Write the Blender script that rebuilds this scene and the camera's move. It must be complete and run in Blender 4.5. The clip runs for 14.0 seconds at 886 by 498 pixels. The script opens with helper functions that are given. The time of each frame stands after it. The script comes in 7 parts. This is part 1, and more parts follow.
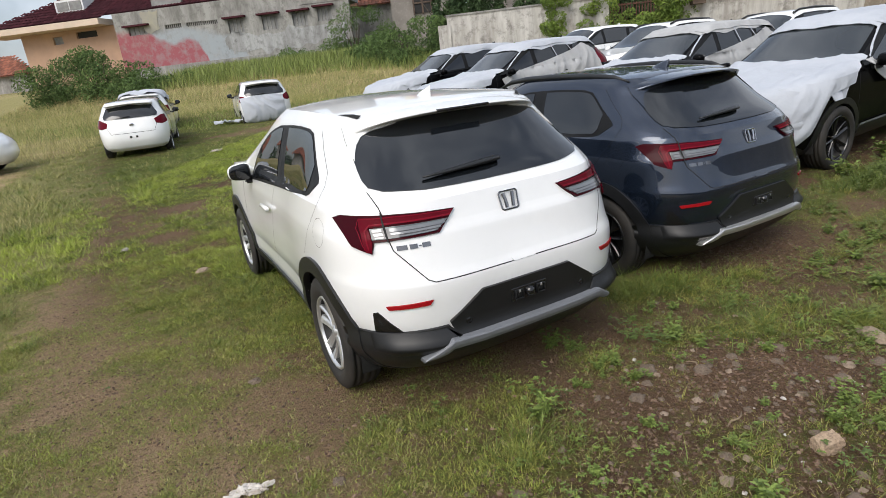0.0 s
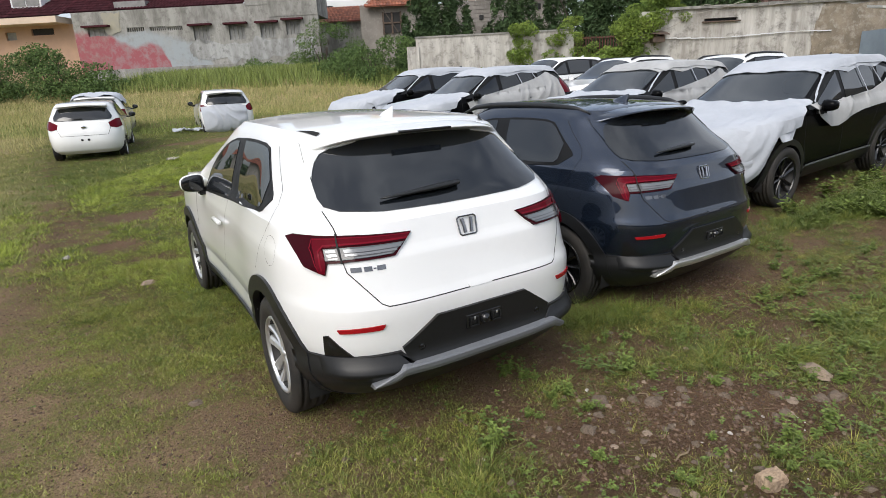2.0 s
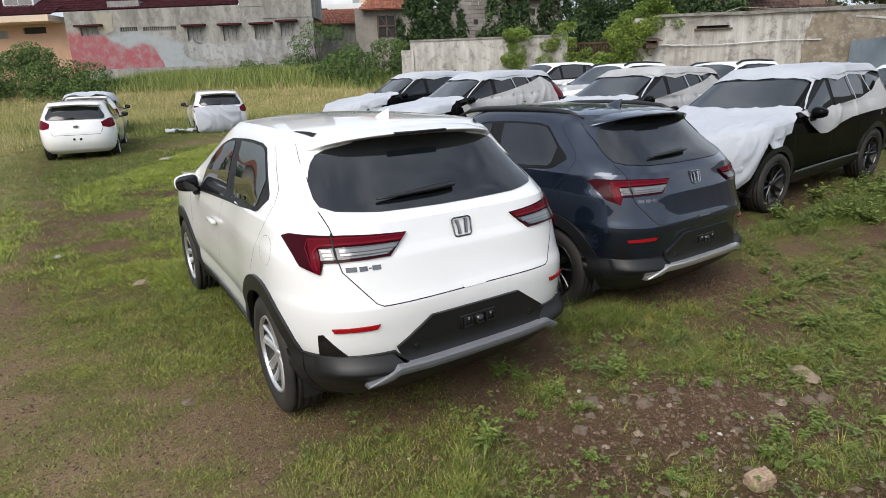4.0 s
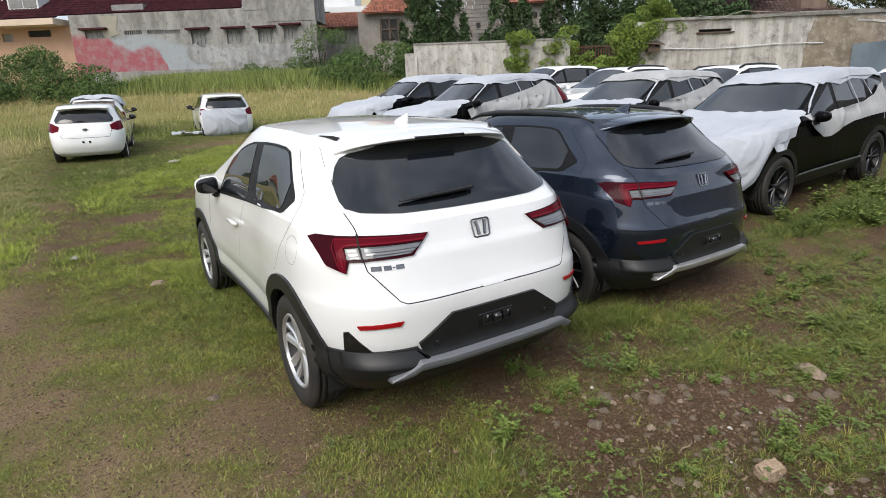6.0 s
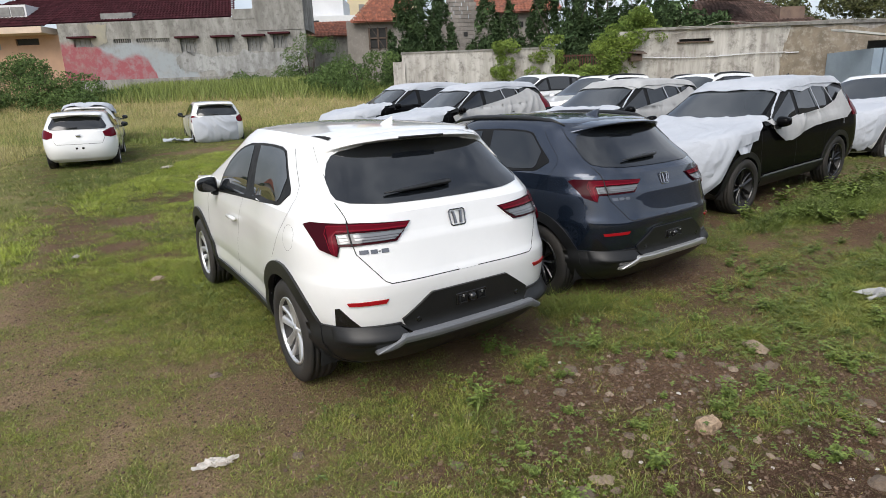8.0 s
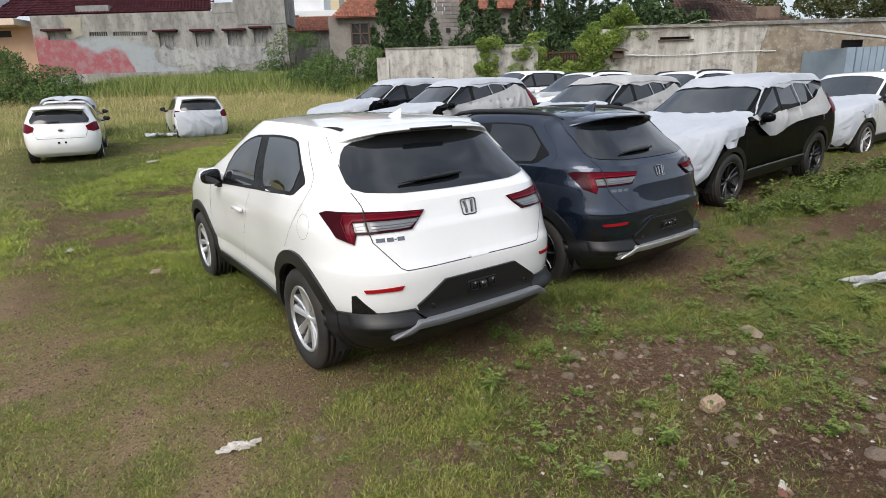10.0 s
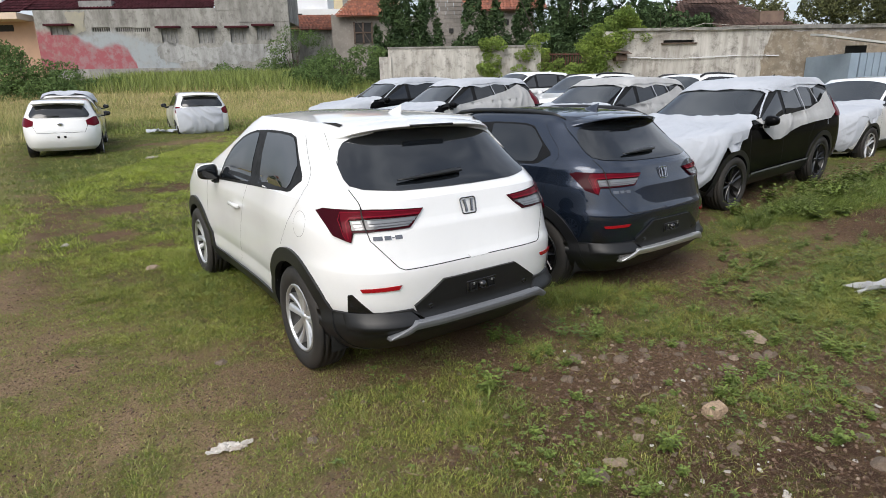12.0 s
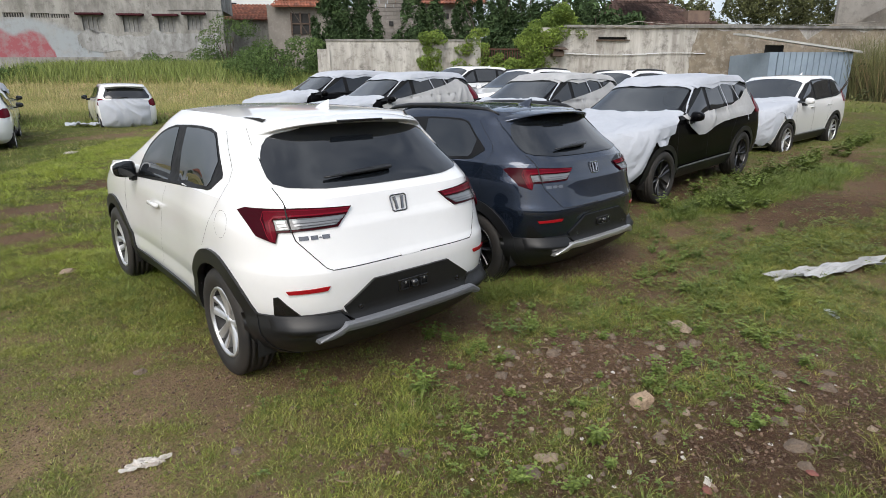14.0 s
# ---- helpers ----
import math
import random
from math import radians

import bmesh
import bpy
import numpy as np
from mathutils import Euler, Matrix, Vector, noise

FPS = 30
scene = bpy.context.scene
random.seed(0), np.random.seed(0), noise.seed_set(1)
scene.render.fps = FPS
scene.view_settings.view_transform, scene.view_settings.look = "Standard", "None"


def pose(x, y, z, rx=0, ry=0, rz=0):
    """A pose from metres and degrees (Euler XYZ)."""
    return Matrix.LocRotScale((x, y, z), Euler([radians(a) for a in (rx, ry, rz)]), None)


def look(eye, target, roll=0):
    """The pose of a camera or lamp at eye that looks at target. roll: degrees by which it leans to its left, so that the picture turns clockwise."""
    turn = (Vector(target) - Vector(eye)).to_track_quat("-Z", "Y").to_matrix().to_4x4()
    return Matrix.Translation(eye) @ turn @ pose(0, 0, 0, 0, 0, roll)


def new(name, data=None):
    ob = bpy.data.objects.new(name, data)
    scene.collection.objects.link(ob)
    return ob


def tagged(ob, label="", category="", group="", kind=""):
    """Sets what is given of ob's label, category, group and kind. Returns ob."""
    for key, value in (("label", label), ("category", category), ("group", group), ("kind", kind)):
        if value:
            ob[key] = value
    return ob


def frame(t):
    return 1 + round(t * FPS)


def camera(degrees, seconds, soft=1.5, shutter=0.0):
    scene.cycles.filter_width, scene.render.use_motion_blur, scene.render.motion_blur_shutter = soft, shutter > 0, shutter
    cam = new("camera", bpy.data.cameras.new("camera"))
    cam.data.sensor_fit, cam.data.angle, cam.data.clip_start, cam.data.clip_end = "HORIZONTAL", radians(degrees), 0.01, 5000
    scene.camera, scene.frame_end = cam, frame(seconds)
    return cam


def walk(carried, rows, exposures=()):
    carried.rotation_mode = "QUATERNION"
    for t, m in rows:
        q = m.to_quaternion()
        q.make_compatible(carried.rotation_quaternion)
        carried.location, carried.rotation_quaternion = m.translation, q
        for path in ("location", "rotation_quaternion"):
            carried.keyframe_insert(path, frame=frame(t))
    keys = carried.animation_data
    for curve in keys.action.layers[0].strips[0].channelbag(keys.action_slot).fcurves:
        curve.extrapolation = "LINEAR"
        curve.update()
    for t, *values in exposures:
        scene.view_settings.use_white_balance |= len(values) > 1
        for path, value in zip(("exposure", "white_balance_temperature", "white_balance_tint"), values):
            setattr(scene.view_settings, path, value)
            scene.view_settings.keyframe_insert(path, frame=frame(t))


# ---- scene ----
cam = camera(76.1, 14.0, soft=0.7)
PATH = [
    (0, (-1.613, -2.216, 1.71), (-0.737, -0.525, 1.1), -6.2),
    (0.5, (-1.62, -2.22, 1.709), (-0.735, -0.543, 1.074), -5.9),
    (1, (-1.622, -2.214, 1.705), (-0.729, -0.545, 1.06), -5.5),
    (1.5, (-1.575, -2.187, 1.729), (-0.629, -0.529, 1.132), -3.7),
    (2, (-1.566, -2.18, 1.716), (-0.557, -0.545, 1.161), -2.7),
    (2.5, (-1.578, -2.186, 1.707), (-0.555, -0.558, 1.156), -2.3),
    (3, (-1.59, -2.193, 1.712), (-0.563, -0.567, 1.163), -2.1),
    (5.5, (-1.588, -2.199, 1.708), (-0.551, -0.576, 1.17), -2.1),
    (6, (-1.727, -2.232, 1.731), (-0.695, -0.604, 1.195), -2.0),
    (6.5, (-1.83, -2.306, 1.718), (-0.81, -0.671, 1.186), -2.2),
    (7, (-1.852, -2.427, 1.721), (-0.827, -0.792, 1.195), -2.2),
    (7.5, (-1.819, -2.575, 1.711), (-0.782, -0.942, 1.204), -2.2),
    (8, (-1.891, -2.58, 1.71), (-0.824, -0.967, 1.199), -2.0),
    (10.5, (-2.106, -2.545, 1.685), (-0.985, -0.974, 1.161), -1.7),
    (11, (-2.098, -2.536, 1.678), (-0.983, -0.958, 1.16), -1.5),
    (11.5, (-2.066, -2.515, 1.667), (-0.951, -0.939, 1.145), -1.1),
    (12, (-2.058, -2.508, 1.667), (-0.938, -0.936, 1.145), -0.9),
    (12.5, (-2.026, -2.503, 1.675), (-0.901, -0.935, 1.149), -0.8),
    (13, (-1.999, -2.504, 1.678), (-0.868, -0.944, 1.145), -0.8),
    (13.5, (-1.974, -2.521, 1.676), (-0.824, -0.976, 1.138), -0.9),
    (14, (-1.955, -2.51, 1.672), (-0.687, -1.062, 1.128), -0.4),
]
walk(cam, [(t, look(eye, target, roll)) for t, eye, target, roll in PATH])

# ---- world and light: bright overcast day ----
world = bpy.data.worlds.new("sky")
scene.world = world
world.use_nodes = True
wn, wl = world.node_tree.nodes, world.node_tree.links
sky = wn.new("ShaderNodeTexSky")
sky.sky_type = "NISHITA"
sky.sun_disc = False
sky.sun_elevation = radians(46)
sky.sun_rotation = radians(239)
sky.air_density, sky.dust_density, sky.ozone_density = 1.0, 4.0, 1.0
hsv = wn.new("ShaderNodeHueSaturation")
hsv.inputs["Saturation"].default_value = 0.90
wl.new(sky.outputs["Color"], hsv.inputs["Color"])
# broken cloud over the whole sky
cloud = wn.new("ShaderNodeTexNoise")
cloud.inputs["Scale"].default_value, cloud.inputs["Detail"].default_value, cloud.inputs["Roughness"].default_value = 2.4, 6, 0.55
thick = wn.new("ShaderNodeMapRange")
thick.inputs["From Min"].default_value, thick.inputs["From Max"].default_value = 0.38, 0.64
thick.inputs["To Min"].default_value, thick.inputs["To Max"].default_value = 0.15, 0.92
wl.new(cloud.outputs["Fac"], thick.inputs["Value"])
cover = wn.new("ShaderNodeMix")
cover.data_type = "RGBA"
wl.new(thick.outputs["Result"], cover.inputs[0])
wl.new(hsv.outputs["Color"], cover.inputs[6])
cover.inputs[7].default_value = (6.6, 7.05, 7.8, 1)
wl.new(cover.outputs[2], wn["Background"].inputs["Color"])
wn["Background"].inputs["Strength"].default_value = 0.115
sun_data = bpy.data.lights.new("sun", "SUN")
sun_data.energy, sun_data.angle, sun_data.color = 1.65, radians(42), (1.0, 0.962, 0.91)
sun = new("sun", sun_data)
sun.matrix_world = look((0, 0, 30), (24.8, 14.9, 0))
scene.view_settings.exposure = 0.49

# ---- materials ----


def nodes_of(name):
    m = bpy.data.materials.new(name)
    m.use_nodes = True
    return m, m.node_tree.nodes, m.node_tree.links, m.node_tree.nodes["Principled BSDF"]


def mix_rgb(n, l, fac, a, b):
    """A colour mix node; a and b are colours or sockets."""
    node = n.new("ShaderNodeMix")
    node.data_type = "RGBA"
    for socket, value in ((node.inputs[0], fac), (node.inputs[6], a), (node.inputs[7], b)):
        if isinstance(value, bpy.types.NodeSocket):
            l.new(value, socket)
        elif isinstance(value, (tuple, list)):
            socket.default_value = (*value, 1)
        else:
            socket.default_value = value
    return node.outputs[2]


def noise_fac(n, l, scale, detail=4, rough=0.6, low=0.35, high=0.65, coord="Object", stretch=None):
    tc = n.new("ShaderNodeTexCoord")
    src = tc.outputs[coord]
    if stretch:
        mp = n.new("ShaderNodeMapping")
        mp.inputs["Scale"].default_value = stretch
        l.new(src, mp.inputs["Vector"])
        src = mp.outputs["Vector"]
    nt = n.new("ShaderNodeTexNoise")
    nt.inputs["Scale"].default_value, nt.inputs["Detail"].default_value, nt.inputs["Roughness"].default_value = scale, detail, rough
    l.new(src, nt.inputs["Vector"])
    mr = n.new("ShaderNodeMapRange")
    mr.inputs["From Min"].default_value, mr.inputs["From Max"].default_value = low, high
    l.new(nt.outputs["Fac"], mr.inputs["Value"])
    return mr.outputs["Result"]


def bump(n, l, b, height, strength, distance=0.02):
    bp = n.new("ShaderNodeBump")
    bp.inputs["Strength"].default_value, bp.inputs["Distance"].default_value = strength, distance
    l.new(height, bp.inputs["Height"])
    l.new(bp.outputs["Normal"], b.inputs["Normal"])


def surface(name, base, second=None, scale=6, rough=0.8, third=None, third_scale=40, bump_scale=60, bump_strength=0.2, bump_dist=0.01,
            stretch=None, spec=0.5, metallic=0.0, low=0.35, high=0.65, island=0.0):
    """A rough surface: base with second in large patches and third in fine grain."""
    m, n, l, b = nodes_of(name)
    col = base
    if second:
        col = mix_rgb(n, l, noise_fac(n, l, scale, 5, 0.65, low, high, stretch=stretch), base, second)
    if third:
        col = mix_rgb(n, l, noise_fac(n, l, third_scale, 4, 0.7, 0.5, 0.75), col, third)
    if island:
        geo = n.new("ShaderNodeNewGeometry")
        mr = n.new("ShaderNodeMapRange")
        mr.inputs["To Min"].default_value, mr.inputs["To Max"].default_value = 1 - island, 1 + island
        l.new(geo.outputs["Random Per Island"], mr.inputs["Value"])
        hs = n.new("ShaderNodeHueSaturation")
        l.new(mr.outputs["Result"], hs.inputs["Value"])
        if isinstance(col, tuple):
            hs.inputs["Color"].default_value = (*col, 1)
        else:
            l.new(col, hs.inputs["Color"])
        col = hs.outputs["Color"]
    if isinstance(col, tuple):
        b.inputs["Base Color"].default_value = (*col, 1)
    else:
        l.new(col, b.inputs["Base Color"])
    b.inputs["Roughness"].default_value, b.inputs["Metallic"].default_value = rough, metallic
    b.inputs["Specular IOR Level"].default_value = spec
    if bump_strength:
        bump(n, l, b, noise_fac(n, l, bump_scale, 4, 0.65, 0.2, 0.8, stretch=stretch), bump_strength, bump_dist)
    return m


def car_paint(name, base, metallic=0.0, coat=1.0, rough=0.35, flake=None, spec=0.5, clear=1.5):
    m, n, l, b = nodes_of(name)
    dust = noise_fac(n, l, 3.0, 5, 0.7, 0.45, 0.8)
    light = tuple(c * 0.94 + (0.006 if c > 0.1 else 0.001) for c in base)
    col = mix_rgb(n, l, dust, base, light)
    if flake:
        col = mix_rgb(n, l, noise_fac(n, l, 900, 2, 0.6, 0.45, 0.7), col, flake)
    l.new(col, b.inputs["Base Color"])
    b.inputs["Metallic"].default_value, b.inputs["Roughness"].default_value = metallic, rough
    b.inputs["Specular IOR Level"].default_value = spec
    b.inputs["Coat IOR"].default_value = clear
    b.inputs["Coat Weight"].default_value, b.inputs["Coat Roughness"].default_value = coat, 0.015
    return m


def glossy(name, base, rough=0.1, metallic=0.0, coat=0.0, spec=0.5):
    m, n, l, b = nodes_of(name)
    grime = noise_fac(n, l, 7.0, 5, 0.7, 0.4, 0.8)
    rr = n.new("ShaderNodeMapRange")
    rr.inputs["To Min"].default_value, rr.inputs["To Max"].default_value = rough, min(1, rough * 1.5 + 0.03)
    l.new(grime, rr.inputs["Value"])
    l.new(rr.outputs["Result"], b.inputs["Roughness"])
    b.inputs["Base Color"].default_value = (*base, 1)
    b.inputs["Metallic"].default_value, b.inputs["Coat Weight"].default_value = metallic, coat
    b.inputs["Specular IOR Level"].default_value = spec
    return m


PAINT_WHITE = car_paint("white_paint", (0.80, 0.805, 0.805), rough=0.3)
PAINT_BLUE = car_paint("blue_grey_paint", (0.013, 0.021, 0.039), 0.75, 1.0, 0.27, flake=(0.027, 0.043, 0.076), clear=1.55)
PAINT_BLACK = car_paint("black_paint", (0.003, 0.003, 0.0034), 0.0, 0.05, 0.22, spec=0.06)
GLASS_DARK = glossy("tinted_glass", (0.007, 0.0085, 0.0105), 0.01, spec=0.82)
# base paler than the tinted glass, standing in for reflected sky
WINDSCREEN = glossy("windscreen_glass", (0.030, 0.035, 0.040), 0.02, spec=0.65)
TRIM_BLACK = surface("black_plastic", (0.008, 0.0085, 0.0095), (0.011, 0.0115, 0.0125), 9, 0.42, bump_scale=500, bump_strength=0.15, bump_dist=0.001)
TRIM_LEDGE = surface("satin_black_plastic", (0.008, 0.0085, 0.0095), (0.011, 0.0115, 0.0125), 9, 0.40, bump_scale=500, bump_strength=0.1, bump_dist=0.001, spec=0.38)
GLOSS_BLACK = glossy("gloss_black", (0.008, 0.008, 0.009), 0.12, coat=0.3)
PILLAR_BLACK = glossy("pillar_black", (0.007, 0.007, 0.0075), 0.45, spec=0.2)
GAP_BLACK = glossy("panel_gap", (0.01, 0.01, 0.01), 0.8)
SILVER_GREY = glossy("silver_plastic", (0.205, 0.215, 0.235), 0.42, 0.3)
LIP_GREY = glossy("slate_plastic", (0.075, 0.082, 0.095), 0.45)
SILVER = glossy("silver_wheel", (0.60, 0.605, 0.61), 0.28, 0.75)
# dark brake metal; also paints the shade inside the rim barrel
WHEEL_SHADE = glossy("wheel_shade_dark", (0.03, 0.029, 0.028), 0.5, 0.3)
# chrome with the dark surroundings it mirrors put into its base colour
BADGE_DARK = glossy("darkened_chrome", (0.20, 0.20, 0.21), 0.12, 1.0)
CHROME = glossy("chrome", (0.50, 0.50, 0.52), 0.1, 1.0)
RUBBER = surface("tyre_rubber", (0.014, 0.0135, 0.013), (0.03, 0.026, 0.022), 5, 0.7, bump_scale=200, bump_strength=0.1, bump_dist=0.002)
LAMP_DARK = glossy("dark_red_lens", (0.036, 0.0015, 0.005), 0.12, spec=0.08)
LAMP_RED = glossy("red_lens", (0.105, 0.003, 0.010), 0.12, spec=0.08)
LAMP_LINE = glossy("bright_red_lens", (0.17, 0.005, 0.015), 0.12, spec=0.1)
LAMP_SMOKE = glossy("smoked_lens", (0.085, 0.085, 0.090), 0.05, spec=0.5)
LAMP_CLEAR = glossy("clear_lens", (0.22, 0.225, 0.235), 0.10, 0.5)
REFLECTOR = glossy("red_reflector", (0.30, 0.006, 0.010), 0.2, spec=0.3)
CLOTH = surface("cover_cloth", (0.45, 0.475, 0.52), (0.385, 0.41, 0.455), 1.5, 0.75, bump_scale=2.2, bump_strength=0.3, bump_dist=0.05)
CLOTH_GREY = surface("thin_grey_cloth", (0.42, 0.425, 0.43), (0.325, 0.33, 0.335), 2.5, 0.85, bump_scale=6, bump_strength=0.3, bump_dist=0.02)

# ---- the ground: a sloping field that rises to a bank ----
BASE = Matrix.Translation((-2.0, -2.5, 0)) @ pose(0, 0, 0, 0, 0, -35)  # x across the view, y into the depth
COS35, SIN35 = math.cos(radians(35)), math.sin(radians(35))


def across_depth(x, y):
    dx, dy = x + 2.0, y + 2.5
    return dx * COS35 - dy * SIN35, dx * SIN35 + dy * COS35


def place(lat, dep):
    return -2.0 + lat * COS35 + dep * SIN35, -2.5 - lat * SIN35 + dep * COS35


def ground_z(x, y):
    lat, d = across_depth(x, y)
    t = max(0.0, d - 4.3)
    z = 0.05 * t * t / (t + 0.8)
    side = max(0.0, min(lat, 30) - 2.0)
    z += 0.008 * side * min(1.0, t / 3)
    if d > 25:
        k = min(1.0, (d - 25) / 9)
        left = max(0.0, min(1.0, (2 - lat) / 10))
        z += left * 1.3 * k * k * (3 - 2 * k)
    n = noise.noise(Vector((x * 0.9, y * 0.9, 3.1))) * 0.022 + noise.noise(Vector((x * 3.1, y * 3.1, 7.7))) * 0.009
    return z + n * min(1.0, 0.4 + 0.2 * abs(d - 3))


SOIL = [  # bare patches: x, y, radius x, radius y, turn, strength
    # the worn track
    (-2.26, 2.2, 0.34, 0.9, 0, 0.6), (-2.15, 0.75, 0.36, 0.5, 0, 0.4), (-1.72, 0.0, 0.3, 0.2, 0, 0.3), (-2.36, 4.4, 0.26, 1.3, -3, 0.6), (-2.0, 6.4, 0.30, 1.0, -10, 0.9), (-2.1, 8.7, 0.25, 1.7, 0, 0.8), (-2.25, 13.4, 0.3, 2.0, 0, 0.8),
    # small bald spots in the grass ahead of it
    (-1.25, 6.7, 0.42, 0.30, -20, 1.1), (-0.73, 8.4, 0.34, 0.50, 0, 1.0), (-0.2, 7.9, 0.36, 0.26, 0, 1.0), (-1.4, 5.2, 0.36, 0.2, -15, 0.9), (-0.95, 4.4, 0.16, 0.2, 0, 0.7),
    (1.2, 14.5, 1.4, 0.5, -10, 0.8), (3.0, 20, 3.0, 1.2, -20, 0.6), (-4.6, 13.5, 0.7, 2.0, 10, 0.8),
    # behind and beside the white car
    (-1.15, 0.85, 0.30, 0.18, 0, 0.55), (-1.75, 0.75, 0.6, 0.35, 20, 0.35), (-1.85, 0.25, 0.4, 0.25, 0, 0.35), (0.75, 0.33, 0.6, 0.28, -15, 1.0), (1.15, 0.1, 0.35, 0.22, -20, 0.9),
    (0.1, -0.72, 0.34, 0.2, -30, 0.8), (-0.54, -0.62, 0.18, 0.13, 0, 0.6), (-1.15, -0.13, 0.2, 0.12, 0, 0.6), (1.1, -0.72, 0.62, 0.34, -30, 1.1), (0.55, -0.6, 0.42, 0.26, -30, 0.9),
    (0.72, -1.24, 0.28, 0.16, -30, 0.8), (0.66, -1.62, 0.5, 0.28, -30, 0.5), (1.35, -1.68, 0.55, 0.24, -30, 0.75), (2.05, -2.0, 0.5, 0.28, -30, 0.65), (0.2, 2.0, 0.9, 2.0, 0, 0.9),
    # round the dark cars
    (2.85, 0.5, 0.75, 0.34, -15, 1.6), (3.25, -0.33, 0.40, 0.17, -20, 1.6), (2.0, -1.45, 0.34, 0.14, -30, 1.0), (4.0, -0.22, 0.4, 0.13, -15, 1.3), (2.35, -0.42, 0.20, 0.10, -20, 1.0), (4.1, -1.15, 0.4, 0.12, -20, 1.0), (5.0, 0.2, 0.5, 0.12, -10, 1.2), (2.2, 2.3, 0.9, 2.0, 0, 0.9), (5.6, 1.9, 3.4, 0.9, 0, 0.9), (6.3, -0.25, 1.7, 0.50, -12, 1.7), (4.6, 0.5, 0.9, 0.22, -5, 1.0), (9.0, -0.6, 2.0, 0.5, -5, 1.4), (5.2, -2.0, 1.0, 0.4, -10, 0.8),
    (4.35, -0.1, 0.3, 0.14, -15, 0.7), (10.5, 1.0, 2.5, 0.7, 0, 0.6)]
LUSH = [  # rank patches
    (1.75, 0.38, 0.62, 0.22, -22, 0.9), (1.02, -1.30, 0.30, 0.18, -30, 0.6), (-0.15, -0.45, 0.3, 0.16, -20, 0.5), (7.5, 0.55, 2.6, 0.40, -4, 1.0), (-0.82, 2.8, 0.3, 1.2, 0, 0.8), (-0.3, 8.9, 1.5, 0.5, 0, 0.5),
    (-1.3, 10.2, 1.0, 1.4, 0, 0.7), (1.0, 11.5, 2.5, 2.0, 0, 0.5), (-3.7, 7.0, 1.0, 5.0, 0, 0.9), (-3.4, 3.2, 0.5, 1.4, 0, 0.6), (0.45, -0.05, 0.3, 0.14, -20, 0.4), (2.2, -1.0, 0.5, 0.3, -20, 0.35), (1.55, -0.25, 0.55, 0.35, -20, 0.6), (2.5, -0.75, 1.0, 0.45, -15, 0.55), (3.7, -0.6, 0.9, 0.5, -10, 0.6), (5.2, -0.6, 1.2, 0.4, -5, 0.5)]


def spots(x, y, table):
    best = 0.0
    for cx, cy, rx, ry, turn, s in table:
        dx, dy = x - cx, y - cy
        if abs(dx) > 6 or abs(dy) > 6:
            continue
        c, k = math.cos(radians(turn)), math.sin(radians(turn))
        d = ((dx * c + dy * k) / rx) ** 2 + ((dy * c - dx * k) / ry) ** 2
        best = max(best, s * math.exp(-d * d * 0.7))
    return best


def grass_cover(x, y):
    """0 on bare soil, 1 in thick grass."""
    n = noise.fractal(Vector((x * 0.9, y * 0.9, 1.3)), 1.0, 2.0, 4) * 0.26 + noise.noise(Vector((x * 3.4, y * 3.4, 9.1))) * 0.40 + noise.noise(Vector((x * 8.5, y * 8.5, 5.1))) * 0.30
    lat, d = across_depth(x, y)
    base = 0.53 + 0.06 * max(0.0, min(1.0, -0.4 - x)) + 0.20 * max(0.0, min(1.0, (d - 4.5) / 2))
    return max(0.0, min(1.0, base + n - 0.42 * spots(x, y, SOIL) + 0.4 * spots(x, y, LUSH)))


def dryness(x, y):
    """How straw-coloured the grass and soil are: far out in the field and along the track."""
    lat, d = across_depth(x, y)
    far = max(0.0, min(1.0, (d - 20) / 5)) * max(0.0, min(1.0, (35 - d) / 3))
    left = 0.74 * max(0.0, min(1.0, (-2.1 - x) / 1.2))
    worn = 0.48 * max(0.0, min(1.0, (-0.5 - x) / 1.2)) * max(0.0, min(1.0, (5.5 - d) / 3))
    return max(0.0, min(1.0, far * 0.85 + max(left, worn) + 0.05 + 0.25 * noise.noise(Vector((x * 0.35, y * 0.35, 4.4)))))


def axis_steps(lo, near_lo, near_hi, hi, fine, grow):
    pts, s = [near_lo], fine
    while pts[0] > lo:
        pts.insert(0, pts[0] - s)
        s *= grow
    x = near_lo
    while x < near_hi:
        x += fine
        pts.append(x)
    s = fine
    while pts[-1] < hi:
        pts.append(pts[-1] + s)
        s *= grow
    return pts


